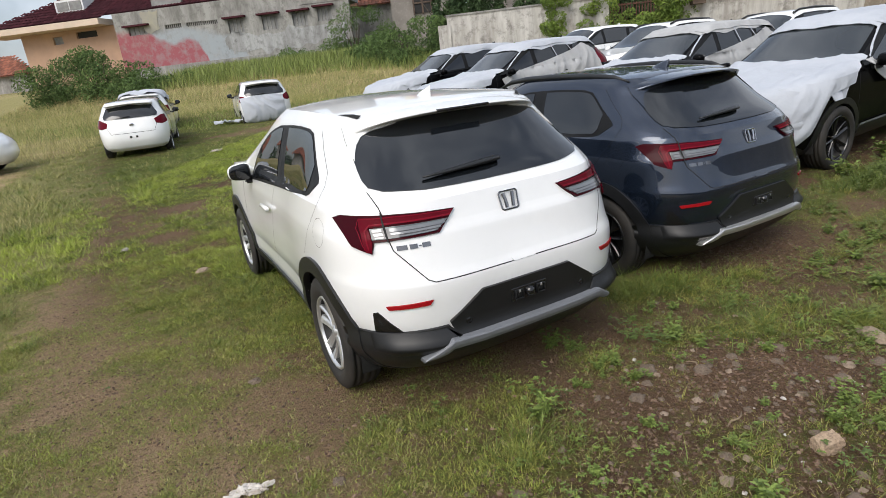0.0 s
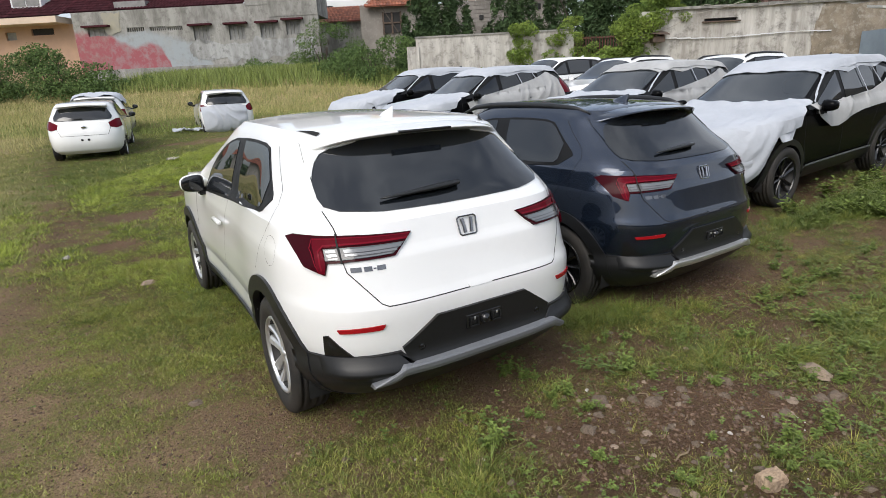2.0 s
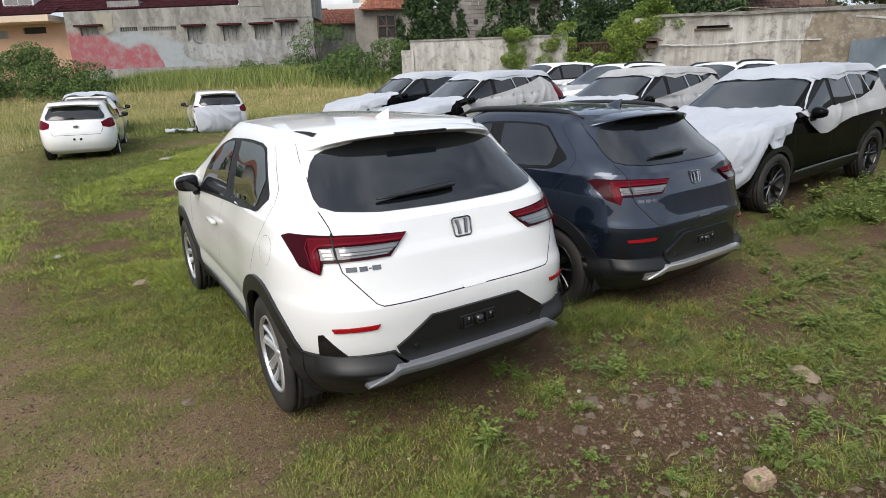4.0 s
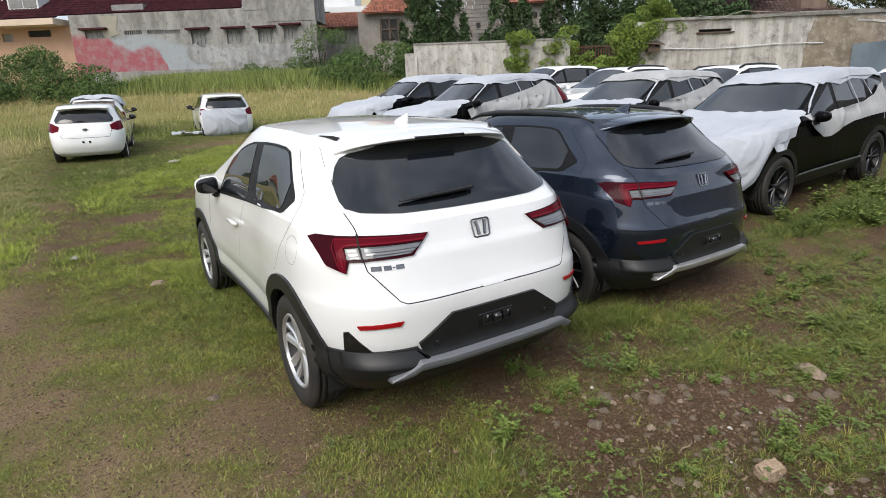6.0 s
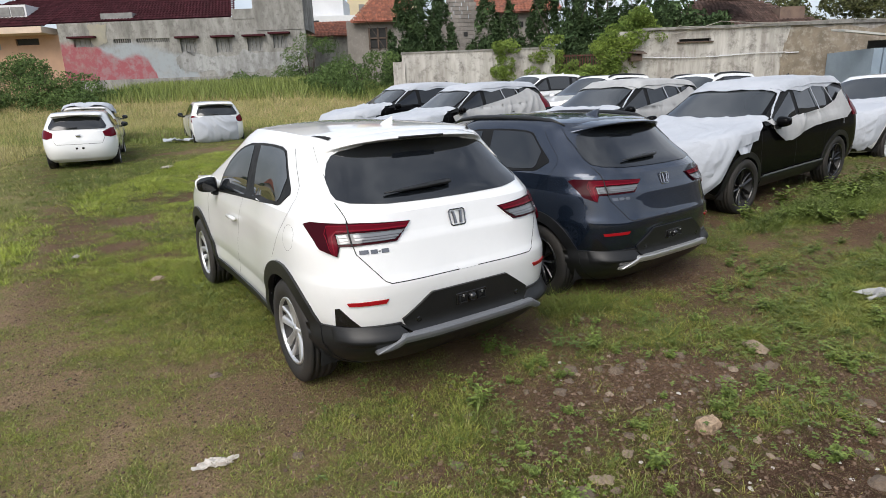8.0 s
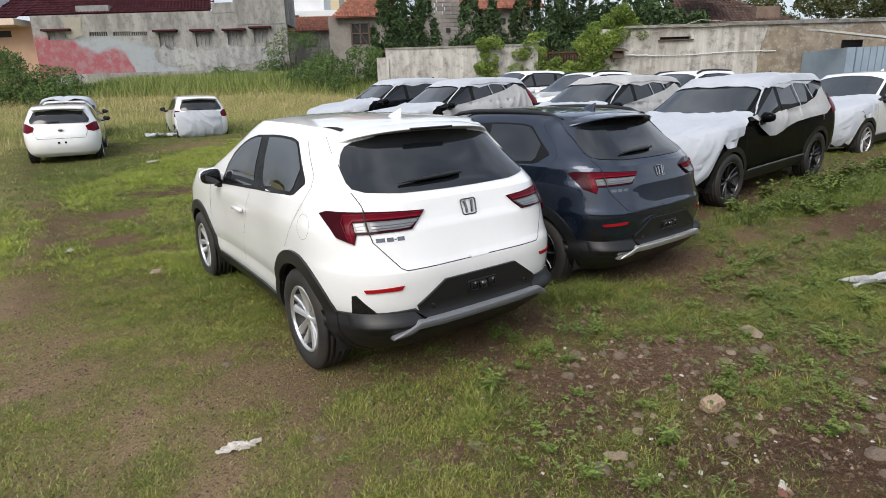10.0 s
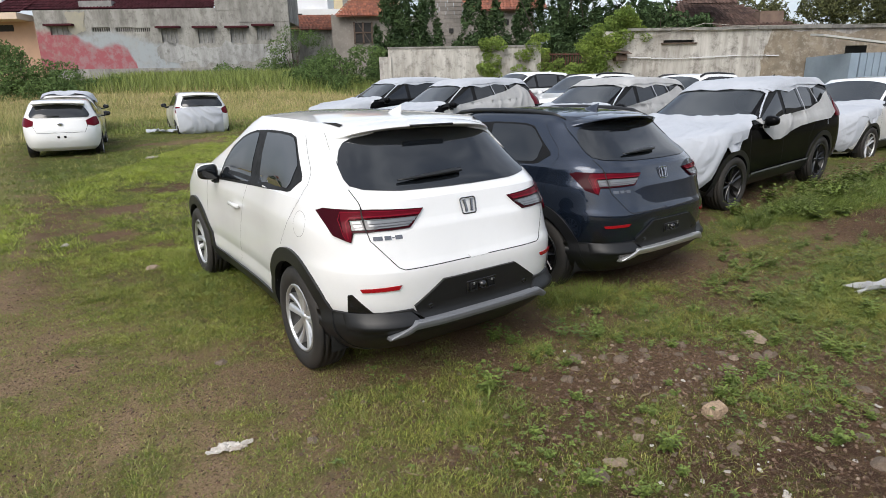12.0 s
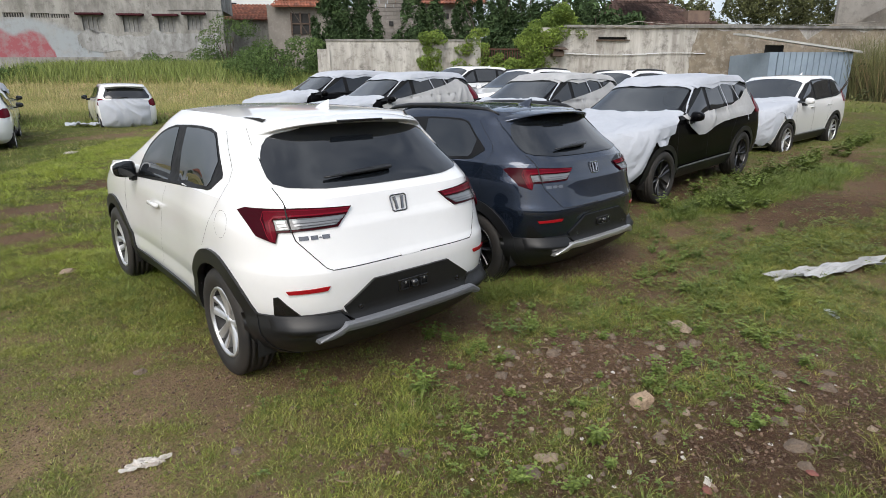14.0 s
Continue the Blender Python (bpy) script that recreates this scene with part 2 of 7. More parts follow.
def soil_material():
    m, n, l, b = nodes_of("field_soil")
    at = n.new("ShaderNodeAttribute")
    at.attribute_name = "cover"
    dry = n.new("ShaderNodeAttribute")
    dry.attribute_name = "dry"
    soil = mix_rgb(n, l, noise_fac(n, l, 2.2, 6, 0.7), (0.050, 0.025, 0.014), (0.140, 0.076, 0.044))
    soil = mix_rgb(n, l, dry.outputs["Fac"], soil, (0.78, 0.56, 0.35))
    soil = mix_rgb(n, l, noise_fac(n, l, 30, 5, 0.75, 0.52, 0.70), soil, (0.190, 0.118, 0.074))
    soil = mix_rgb(n, l, noise_fac(n, l, 60, 4, 0.75, 0.56, 0.70), soil, (0.036, 0.020, 0.013))
    soil = mix_rgb(n, l, noise_fac(n, l, 170, 3, 0.8, 0.53, 0.64), soil, (0.27, 0.180, 0.115))
    soil = mix_rgb(n, l, noise_fac(n, l, 110, 3, 0.8, 0.57, 0.70), soil, (0.040, 0.023, 0.015))
    # thin moss and seedlings between the tufts
    soil = mix_rgb(n, l, noise_fac(n, l, 24, 6, 0.8, 0.54, 0.74), soil, (0.125, 0.118, 0.034))
    green = mix_rgb(n, l, noise_fac(n, l, 9, 5, 0.7), (0.064, 0.077, 0.016), (0.126, 0.140, 0.030))
    green = mix_rgb(n, l, dry.outputs["Fac"], green, (0.30, 0.27, 0.115))
    mask = n.new("ShaderNodeMath")
    mask.operation = "MULTIPLY_ADD"
    l.new(noise_fac(n, l, 14, 5, 0.75, 0.3, 0.7), mask.inputs[0])
    mask.inputs[1].default_value = 0.55
    l.new(at.outputs["Fac"], mask.inputs[2])
    mr = n.new("ShaderNodeMapRange")
    mr.inputs["From Min"].default_value, mr.inputs["From Max"].default_value = 0.66, 1.06
    l.new(mask.outputs[0], mr.inputs["Value"])
    l.new(mix_rgb(n, l, mr.outputs["Result"], soil, green), b.inputs["Base Color"])
    b.inputs["Roughness"].default_value = 0.95
    b.inputs["Specular IOR Level"].default_value = 0.2
    bump(n, l, b, noise_fac(n, l, 45, 6, 0.75, 0.2, 0.8), 0.9, 0.045)
    return m


def build_ground():
    us = axis_steps(-1500, -6, 9, 1500, 0.14, 1.10)
    vs = axis_steps(-1200, -0.5, 11, 2500, 0.14, 1.10)
    verts, cover, dry = [], [], []
    for v in vs:
        for u in us:
            x, y = place(u, v)
            verts.append((x, y, ground_z(x, y)))
            cover.append(grass_cover(x, y))
            dry.append(dryness(x, y))
    w = len(us)
    faces = [(j * w + i, j * w + i + 1, (j + 1) * w + i + 1, (j + 1) * w + i) for j in range(len(vs) - 1) for i in range(w - 1)]
    me = bpy.data.meshes.new("ground")
    me.from_pydata(verts, [], faces)
    for name, data in (("cover", cover), ("dry", dry)):
        me.attributes.new(name, "FLOAT", "POINT").data.foreach_set("value", data)
    me.polygons.foreach_set("use_smooth", [True] * len(me.polygons))
    me.materials.append(soil_material())
    return tagged(new("ground", me), "sloping field of brown soil with patchy green grass", "ground", kind="structure")


ground = build_ground()

# ---- what stands round the field ----


def part_of(name, bm, material, parent, label="", smooth=False):
    me = bpy.data.meshes.new(name)
    bm.to_mesh(me)
    bm.free()
    me.materials.append(material)
    if smooth:
        me.polygons.foreach_set("use_smooth", [True] * len(me.polygons))
    ob = new(name, me)
    ob.parent = parent
    if label:
        ob["label"] = label
    return ob


def block(bm, x0, x1, y0, y1, z0, z1):
    for v in bmesh.ops.create_cube(bm, size=1)["verts"]:
        v.co = Vector(((x0 + x1) / 2 + v.co.x * (x1 - x0), (y0 + y1) / 2 + v.co.y * (y1 - y0), (z0 + z1) / 2 + v.co.z * (z1 - z0)))


def slab(name, x0, x1, y0, y1, z0, z1, material, parent, label=""):
    bm = bmesh.new()
    block(bm, x0, x1, y0, y1, z0, z1)
    return part_of(name, bm, material, parent, label)


def thing(name, label, category, group="", kind=""):
    ob = new(name)
    ob.matrix_basis = BASE
    return tagged(ob, label, category, group, kind)


PLASTER_GREY = surface("old_grey_plaster", (0.33, 0.325, 0.305), (0.165, 0.16, 0.148), 1.3, 0.95, (0.14, 0.135, 0.125), 2.6, 20, 0.3, 0.03, stretch=(1.4, 1.4, 0.4))
PLASTER_WALL = surface("weathered_white_wall", (0.56, 0.545, 0.515), (0.30, 0.28, 0.255), 1.1, 0.95, (0.15, 0.14, 0.125), 2.4, 25, 0.35, 0.02, stretch=(2.2, 2.2, 0.35))
OCHRE = surface("faded_ochre", (0.33, 0.31, 0.24), (0.27, 0.26, 0.23), 1.4, 0.9)
PEACH = surface("peach_plaster", (0.46, 0.30, 0.205), (0.38, 0.25, 0.18), 0.7, 0.9)
MAROON_TILE = surface("maroon_roof_tiles", (0.060, 0.018, 0.023), (0.042, 0.015, 0.019), 1.2, 0.95, bump_scale=12, spec=0.06, island=0.3)
ORANGE_TILE = surface("orange_roof_tiles", (0.34, 0.115, 0.065), (0.22, 0.085, 0.055), 1.5, 0.85, (0.10, 0.06, 0.05), 6, island=0.3)
BROWN_TILE = surface("old_brown_tiles", (0.105, 0.066, 0.055), (0.065, 0.045, 0.039), 1.5, 0.95, (0.14, 0.10, 0.09), 8, island=0.35, spec=0.1)
BLOCKWORK = surface("grey_blockwork", (0.235, 0.215, 0.195), (0.17, 0.155, 0.14), 1.0, 0.95, (0.29, 0.27, 0.25), 4, island=0.18)
WOOD_OLD = surface("old_timber", (0.12, 0.085, 0.065), (0.07, 0.05, 0.04), 4, 0.9)
BLUE_SHEET = surface("blue_grey_sheet", (0.27, 0.34, 0.42), (0.22, 0.28, 0.35), 1.2, 0.5, spec=0.5)
RUST = surface("rusty_iron", (0.13, 0.06, 0.04), (0.07, 0.04, 0.03), 5, 0.9)
WHITE_WALL = surface("white_far_wall", (0.68, 0.69, 0.71), (0.60, 0.61, 0.63), 0.3, 0.9)
CREAM_WALL = surface("cream_far_wall", (0.62, 0.53, 0.36), (0.55, 0.47, 0.33), 0.3, 0.9)
# near-black stands in for unlit space behind windows, vents and gaps
DARK_HOLE = surface("unlit_interior", (0.02, 0.02, 0.02), (0.03, 0.03, 0.03), 1, 0.9)
BOARD = surface("boarded_window", (0.26, 0.26, 0.255), (0.18, 0.18, 0.18), 2, 0.9)
LEAF = surface("shrub_leaves", (0.120, 0.180, 0.055), (0.075, 0.125, 0.040), 0.9, 0.75, spec=0.25, bump_strength=0, island=0.45)
LEAF_BRIGHT = surface("young_leaves", (0.200, 0.270, 0.050), (0.120, 0.185, 0.036), 0.9, 0.7, spec=0.3, bump_strength=0, island=0.4)
LEAF_OLIVE = surface("olive_leaves", (0.115, 0.125, 0.048), (0.065, 0.072, 0.034), 1.2, 0.8, spec=0.2, bump_strength=0, island=0.5)
LEAF_DARK = surface("conifer_leaves", (0.072, 0.115, 0.046), (0.040, 0.070, 0.030), 1.2, 0.8, spec=0.2, bump_strength=0, island=0.5)
REED = surface("tall_grass_blades", (0.215, 0.255, 0.065), (0.150, 0.195, 0.046), 0.8, 0.7, bump_strength=0, island=0.4)
STRAW = surface("dry_grass_blades", (0.43, 0.37, 0.18), (0.31, 0.30, 0.105), 0.6, 0.8, bump_strength=0, island=0.3)
BARK = surface("bark", (0.10, 0.078, 0.06), (0.06, 0.048, 0.04), 6, 0.95)

rng = np.random.default_rng(7)


def pitched(name, x0, x1, y0, z0, y1, z1, material, parent, rows=10, cols=24, hip0=0.0, hip1=0.0, label=""):
    """A tiled roof slope from the eave (y0, z0) to the ridge (y1, z1); hips draw the ridge in. Courses of tiles lap over one another."""
    bm = bmesh.new()
    for r in range(rows):
        f0, f1 = r / rows, (r + 1.12) / rows
        a0, a1 = x0 + hip0 * f0, x1 - hip1 * f0
        n = max(3, int(cols * (a1 - a0) / (x1 - x0)))
        for c in range(n):
            xa, xb = a0 + (a1 - a0) * c / n, a0 + (a1 - a0) * (c + 1) / n
            lift = 0.05
            p = []
            for x, f, up in ((xa, f0, lift), ((xa + xb) / 2, f0, lift + 0.05), (xb, f0, lift), (xb, f1, 0.0), ((xa + xb) / 2, f1, 0.05), (xa, f1, 0.0)):
                p.append(bm.verts.new((x, y0 + (y1 - y0) * min(f, 1), z0 + (z1 - z0) * min(f, 1) + up)))
            bm.faces.new((p[0], p[1], p[4], p[5]))
            bm.faces.new((p[1], p[2], p[3], p[4]))
    dx = (x1 - x0) * 0.01
    bm.faces.new([bm.verts.new(p) for p in ((x0 + dx, y0 + 0.02, z0 - 0.02), (x1 - dx, y0 + 0.02, z0 - 0.02), (x1 - hip1 - dx, y1, z1 - 0.02), (x0 + hip0 + dx, y1, z1 - 0.02))])
    ob = part_of(name, bm, material, parent, label)
    ob["kind"] = "stuff"
    return ob


def opened_wall(name, x0, x1, y0, y1, z0, z1, holes, material, parent):
    """A wall with openings through it; holes are x0, x1, z0, z1."""
    bm = bmesh.new()
    xs = sorted({x0, x1, *(h[0] for h in holes), *(h[1] for h in holes)})
    zs = sorted({z0, z1, *(h[2] for h in holes), *(h[3] for h in holes)})
    for xa, xb in zip(xs, xs[1:]):
        for za, zb in zip(zs, zs[1:]):
            cx, cz = (xa + xb) / 2, (za + zb) / 2
            if not any(h[0] < cx < h[1] and h[2] < cz < h[3] for h in holes):
                block(bm, xa, xb, y0, y1, za, zb)
    bmesh.ops.remove_doubles(bm, verts=bm.verts, dist=0.001)
    bm.verts.index_update()
    twins = {}
    for f in bm.faces:
        twins.setdefault(frozenset(v.index for v in f.verts), []).append(f)
    bmesh.ops.delete(bm, geom=[f for fs in twins.values() if len(fs) > 1 for f in fs], context="FACES_ONLY")
    return part_of(name, bm, material, parent)


def ragged(name, pts, y, material, parent, seed, rough=0.18, label=""):
    """A patch of paint with an uneven edge on a wall that faces the field."""
    bm = bmesh.new()
    ring = []
    for (xa, za), (xb, zb) in zip(pts, pts[1:] + pts[:1]):
        for k in range(14):
            x, z = xa + (xb - xa) * k / 14, za + (zb - za) * k / 14
            fine = rough * 0.9 * noise.noise(Vector((x * 7, z * 7, seed)))
            ring.append(bm.verts.new((x + rough * noise.noise(Vector((x * 2, z * 2, seed))), y, z + fine + rough * noise.noise(Vector((x * 2, z * 2, seed + 5))))))
    bm.faces.new(ring)
    bmesh.ops.triangulate(bm, faces=bm.faces)
    bmesh.ops.solidify(bm, geom=bm.faces, thickness=0.01)
    return part_of(name, bm, material, parent, label)


def painted_plaster():
    """Old grey plaster with a faded mural: a red field with a pale blue one above, both worn soft at the edges."""
    m = PLASTER_GREY.copy()
    m.name = "painted_grey_plaster"
    n, l = m.node_tree.nodes, m.node_tree.links
    b = n["Principled BSDF"]
    base = b.inputs["Base Color"].links[0].from_socket
    xyz = n.new("ShaderNodeSeparateXYZ")
    l.new(n.new("ShaderNodeTexCoord").outputs["Object"], xyz.inputs["Vector"])

    def below(skyline, soft, wear):
        """1 below a skyline of (x, height), with an edge worn by noise."""
        along = n.new("ShaderNodeMapRange")
        along.inputs["From Min"].default_value, along.inputs["From Max"].default_value = skyline[0][0], skyline[-1][0]
        l.new(xyz.outputs["X"], along.inputs["Value"])
        ramp = n.new("ShaderNodeValToRGB")
        stops = ramp.color_ramp.elements
        for k, (x, z) in enumerate(skyline):
            f = (x - skyline[0][0]) / (skyline[-1][0] - skyline[0][0])
            stop = stops[0] if k == 0 else stops[len(stops) - 1] if k == len(skyline) - 1 else stops.new(f)
            stop.position, stop.color = f, (z / 10, z / 10, z / 10, 1)
        l.new(along.outputs["Result"], ramp.inputs["Fac"])
        top = n.new("ShaderNodeMath")
        top.operation = "MULTIPLY_ADD"
        l.new(ramp.outputs["Color"], top.inputs[0])
        top.inputs[1].default_value = 10.0
        rag = n.new("ShaderNodeMath")
        rag.operation = "MULTIPLY"
        l.new(noise_fac(n, l, 0.9, 6, 0.7, 0.2, 0.8), rag.inputs[0])
        rag.inputs[1].default_value = wear
        l.new(rag.outputs[0], top.inputs[2])
        gap = n.new("ShaderNodeMath")
        gap.operation = "SUBTRACT"
        l.new(top.outputs[0], gap.inputs[0])
        l.new(xyz.outputs["Z"], gap.inputs[1])
        edge = n.new("ShaderNodeMapRange")
        edge.inputs["From Min"].default_value, edge.inputs["From Max"].default_value = wear / 2 - soft, wear / 2 + soft
        l.new(gap.outputs[0], edge.inputs["Value"])
        faded = n.new("ShaderNodeMath")
        faded.operation = "MULTIPLY"
        l.new(edge.outputs["Result"], faded.inputs[0])
        l.new(noise_fac(n, l, 2.2, 5, 0.7, 0.12, 0.55), faded.inputs[1])
        return faded.outputs[0]

    blue = below([(-25.6, 3.0), (-25.0, 6.2), (-23.0, 6.35), (-21.4, 6.1), (-19.9, 5.7), (-18.4, 5.2), (-17.6, 3.0)], 0.22, 0.6)
    red = below([(-27.6, 6.4), (-25.9, 6.4), (-25.0, 6.2), (-24.4, 5.7), (-23.3, 5.25), (-22.2, 5.5), (-21.5, 5.2), (-21.0, 4.2), (-20.7, 2.5)], 0.16, 0.5)
    col = mix_rgb(n, l, blue, base, (0.31, 0.34, 0.365))
    col = mix_rgb(n, l, red, col, (0.30, 0.090, 0.105))
    l.new(col, b.inputs["Base Color"])
    return m


# grey hall with its tower and maroon roof
hall = thing("grey_hall", "grey plastered hall with faded red and blue paint and boarded windows", "building")
openings = [(-26.6, -25.15, 6.15, 6.7), (-19.0, -17.86, 5.5, 6.45), (-16.47, -15.34, 5.45, 6.42), (-14.24, -13.16, 5.45, 6.4), (-12.4, -11.4, 5.6, 6.5),
            (-23.75, -22.5, 6.32, 6.6), (-22.1, -20.96, 6.3, 6.58), (-20.88, -19.74, 6.28, 6.54)]
opened_wall("wall", -27.6, -10.1, 42.0, 42.3, 0.8, 7.75, openings, painted_plaster(), hall)
slab("tower", -13.6, -10.1, 41.96, 45, 6.8, 13.0, PLASTER_GREY, hall)
slab("wall_block", -15.1, -13.6, 41.97, 43, 7.6, 8.25, PLASTER_GREY, hall)
slab("plinth", -27.0, -10.0, 41.75, 42.02, 0.8, 3.85, PLASTER_GREY, hall)
for k, (a, b, z0, z1) in enumerate(openings):
    if k < 5:
        w = slab("window", a, b, 42.16, 42.24, z0, z1, BOARD, hall)
        slab("lintel", a - 0.25, b + 0.25, 41.65, 42.02, z1 + 0.02, z1 + 0.14, MAROON_TILE, w, "maroon sill board")
        for x in np.linspace(a, b, 5)[1:-1]:
            slab("muntin", x - 0.03, x + 0.03, 42.12, 42.17, z0, z1, PLASTER_GREY, w)
    else:
        w = slab("vent", a, b, 42.2, 42.26, z0, z1, DARK_HOLE, hall)
        for x in np.linspace(a, b, 9):
            slab("vent_bar", x - 0.03, x + 0.03, 42.05, 42.12, z0, z1, PLASTER_GREY, w)
ragged("blue_paint", [(-19.4, 5.3), (-10.6, 5.3), (-10.5, 4.2), (-18.6, 4.1), (-19.2, 4.6)], 41.984, surface("grey_blue_wash", (0.38, 0.385, 0.385), (0.20, 0.20, 0.195), 1.3, 0.95, (0.15, 0.15, 0.145), 2.6, stretch=(1.4, 1.4, 0.4)), hall, 12, 0.5, "faded grey-blue wash")
ragged("ochre_paint", [(-25.4, 7.6), (-24.1, 7.6), (-24.2, 6.35), (-25.2, 6.2)], 41.983, OCHRE, hall, 3)
pitched("roof", -36.5, -15.2, 42.6, 7.85, 49, 11.6, MAROON_TILE, hall, 18, 90, 5.0, 2.0, "maroon tiled roof")
slab("skylight", -24.9, -22.6, 42.9, 43.6, 8.0, 8.45, BOARD, hall)
dormer = slab("dormer", -32.9, -30.6, 43.5, 45.0, 8.45, 9.35, WHITE_WALL, hall)
slab("pane", -32.75, -31.8, 43.46, 43.52, 8.6, 9.2, BOARD, dormer)
slab("pane", -31.7, -30.75, 43.46, 43.52, 8.6, 9.2, BOARD, dormer)

# peach house beside it
house = thing("peach_house", "peach plastered house with a wide pale eave", "building")
opened_wall("wall", -36.2, -28.2, 43.2, 43.5, 1.0, 7.2, [(-31.6, -29.9, 6.55, 7.0), (-33.6, -32.8, 6.3, 6.85)], PEACH, house)
slab("wall", -36.2, -35.9, 43.5, 50, 1.0, 7.2, PEACH, house)
slab("window", -31.6, -29.9, 43.35, 43.45, 6.55, 7.0, DARK_HOLE, house)
slab("window", -33.6, -32.8, 43.35, 43.45, 6.3, 6.85, BOARD, house)
slab("eave", -38.6, -28.6, 41.8, 44.5, 7.2, 7.62, surface("cream_fascia", (0.62, 0.50, 0.40), (0.52, 0.42, 0.34), 0.8, 0.9), house)
pitched("roof", -38.2, -28.4, 42.0, 7.66, 47.5, 10.6, MAROON_TILE, house, 12, 34, 5.5, 0.0)

# low red-roofed shed and wall far to the side
shed_far = thing("low_shed", "low shed with a reddish tiled roof behind a wall", "shed")
slab("wall", -44, -36.6, 44, 47, 1.0, 4.6, PLASTER_GREY, shed_far)
pitched("roof", -44.5, -36.4, 43.6, 4.55, 46, 6.2, ORANGE_TILE, shed_far, 8, 26, 0.5, 3.5)

# block houses with orange roofs in the middle
hut = thing("block_house", "unfinished block house with an orange tiled roof", "building")
slab("wall", -7.7, -2.9, 45, 45.3, 1.0, 7.5, BLOCKWORK, hut)
slab("wall", -7.75, -7.45, 45.3, 50, 1.0, 7.6, BLOCKWORK, hut)
slab("window", -6.0, -4.7, 44.9, 45.02, 5.6, 7.0, DARK_HOLE, hut)
for x in (-6.0, -5.35, -4.7):
    slab("window_frame", x - 0.06, x + 0.06, 44.82, 44.94, 5.5, 7.05, WOOD_OLD, hut)
slab("window_frame", -6.0, -4.7, 44.82, 44.94, 6.25, 6.35, WOOD_OLD, hut)
pitched("roof", -7.3, -2.8, 44.4, 7.4, 48, 9.9, ORANGE_TILE, hut, 12, 20, 1.6, 0.0)
low = thing("low_house", "low house with an orange tiled roof", "building")
slab("wall", -12.6, -8.0, 48, 51, 1.0, 6.9, PLASTER_GREY, low)
pitched("roof", -12.8, -7.8, 47.6, 6.85, 50.5, 8.3, ORANGE_TILE, low, 9, 18, 1.4, 0.0)
gable = thing("gable_house", "grey block house with a stepped gable", "building")
bm = bmesh.new()
for r in range(30):
    z = 1.0 + r * 0.27
    half = 2.6 if z < 7.0 else max(0.2, 2.6 - (z - 7.0) * 1.25)
    n = max(1, int(half * 2 / 0.52))
    for c in range(n):
        x = 0.65 - half + (c + 0.5 * (r % 2) * 0.5) * 2 * half / n
        block(bm, x, x + 2 * half / n - 0.025, 43.0, 43.2, z, z + 0.25)
part_of("blockwork", bm, BLOCKWORK, gable)["kind"] = "stuff"
slab("wall", -1.9, 3.2, 43.12, 43.4, 1.0, 7.2, BLOCKWORK, gable)
slab("vent", 1.0, 1.3, 42.95, 43.0, 6.0, 6.3, DARK_HOLE, gable)
slab("pillar", 2.9, 3.3, 42.9, 43.3, 1.0, 7.4, BLOCKWORK, gable)
gable_b = thing("side_house", "grey house with a red roof edge among conifers", "building")
slab("wall", 3.6, 7.5, 46, 46.3, 1.0, 8.0, BLOCKWORK, gable_b)
slab("window", 5.2, 5.6, 45.9, 46.02, 6.8, 7.2, DARK_HOLE, gable_b)
pitched("roof", 1.5, 8.5, 45.4, 7.8, 49, 9.6, ORANGE_TILE, gable_b, 8, 26)

# pale blocks far behind
far_a = thing("white_block", "white flat-roofed block in the distance", "building")
slab("wall", -19.5, -11.5, 75, 82, 2, 12.2, WHITE_WALL, far_a)
slab("upper_wall", -18.5, -13.5, 77, 82, 12.2, 14.5, WHITE_WALL, far_a)
slab("window", -17.0, -16.3, 74.9, 75.02, 10.9, 11.7, DARK_HOLE, far_a)
far_b = thing("cream_tower", "cream apartment block with balconies in the distance", "building")
slab("wall", -18.5, -6.5, 110, 120, 2, 24, CREAM_WALL, far_b)
for k in range(6):
    for j in range(3):
        slab("window", -16.5 + k * 1.7, -15.5 + k * 1.7, 109.9, 110.05, 17.6 + j * 2.1, 18.8 + j * 2.1, BOARD, far_b)

# field walls
fence = thing("wall_north", "weathered concrete field wall with dark stains", "wall", kind="structure")
slab("wall", -2.4, 5.3, 30.0, 30.25, 0.6, 3.98, PLASTER_WALL, fence)
slab("coping", -2.43, 5.32, 29.96, 30.29, 3.98, 4.06, PLASTER_GREY, fence)
slab("pier", -2.85, -2.25, 29.9, 30.3, 0.6, 3.6, PLASTER_WALL, fence)
bar_gate = thing("iron_gate", "rusty barred iron gate between the walls", "gate")
for x in np.linspace(5.45, 8.0, 20):
    slab("bar", x - 0.025, x + 0.025, 30.5, 30.55, 0.8, 3.7, RUST, bar_gate)
for z in (1.1, 2.3, 3.6):
    slab("rail", 5.4, 8.1, 30.46, 30.5, z, z + 0.06, RUST, bar_gate)
wall_e = thing("wall_east", "tall weathered white wall with grey streaks", "wall", kind="structure")
opened_wall("wall", 7.6, 32.0, 27.0, 27.35, 0.2, 4.35, [(10.3, 11.7, 3.83, 3.95)], PLASTER_WALL, wall_e)
# dark sheet behind the slot, its shade put into the colour
slab("slot_shade", 10.3, 11.7, 27.2, 27.3, 3.83, 3.95, DARK_HOLE, wall_e)
slab("ledge", 10.2, 11.8, 26.9, 27.02, 3.78, 3.83, WOOD_OLD, wall_e)
bm = bmesh.new()
rnd = random.Random(4)
x = 8.6
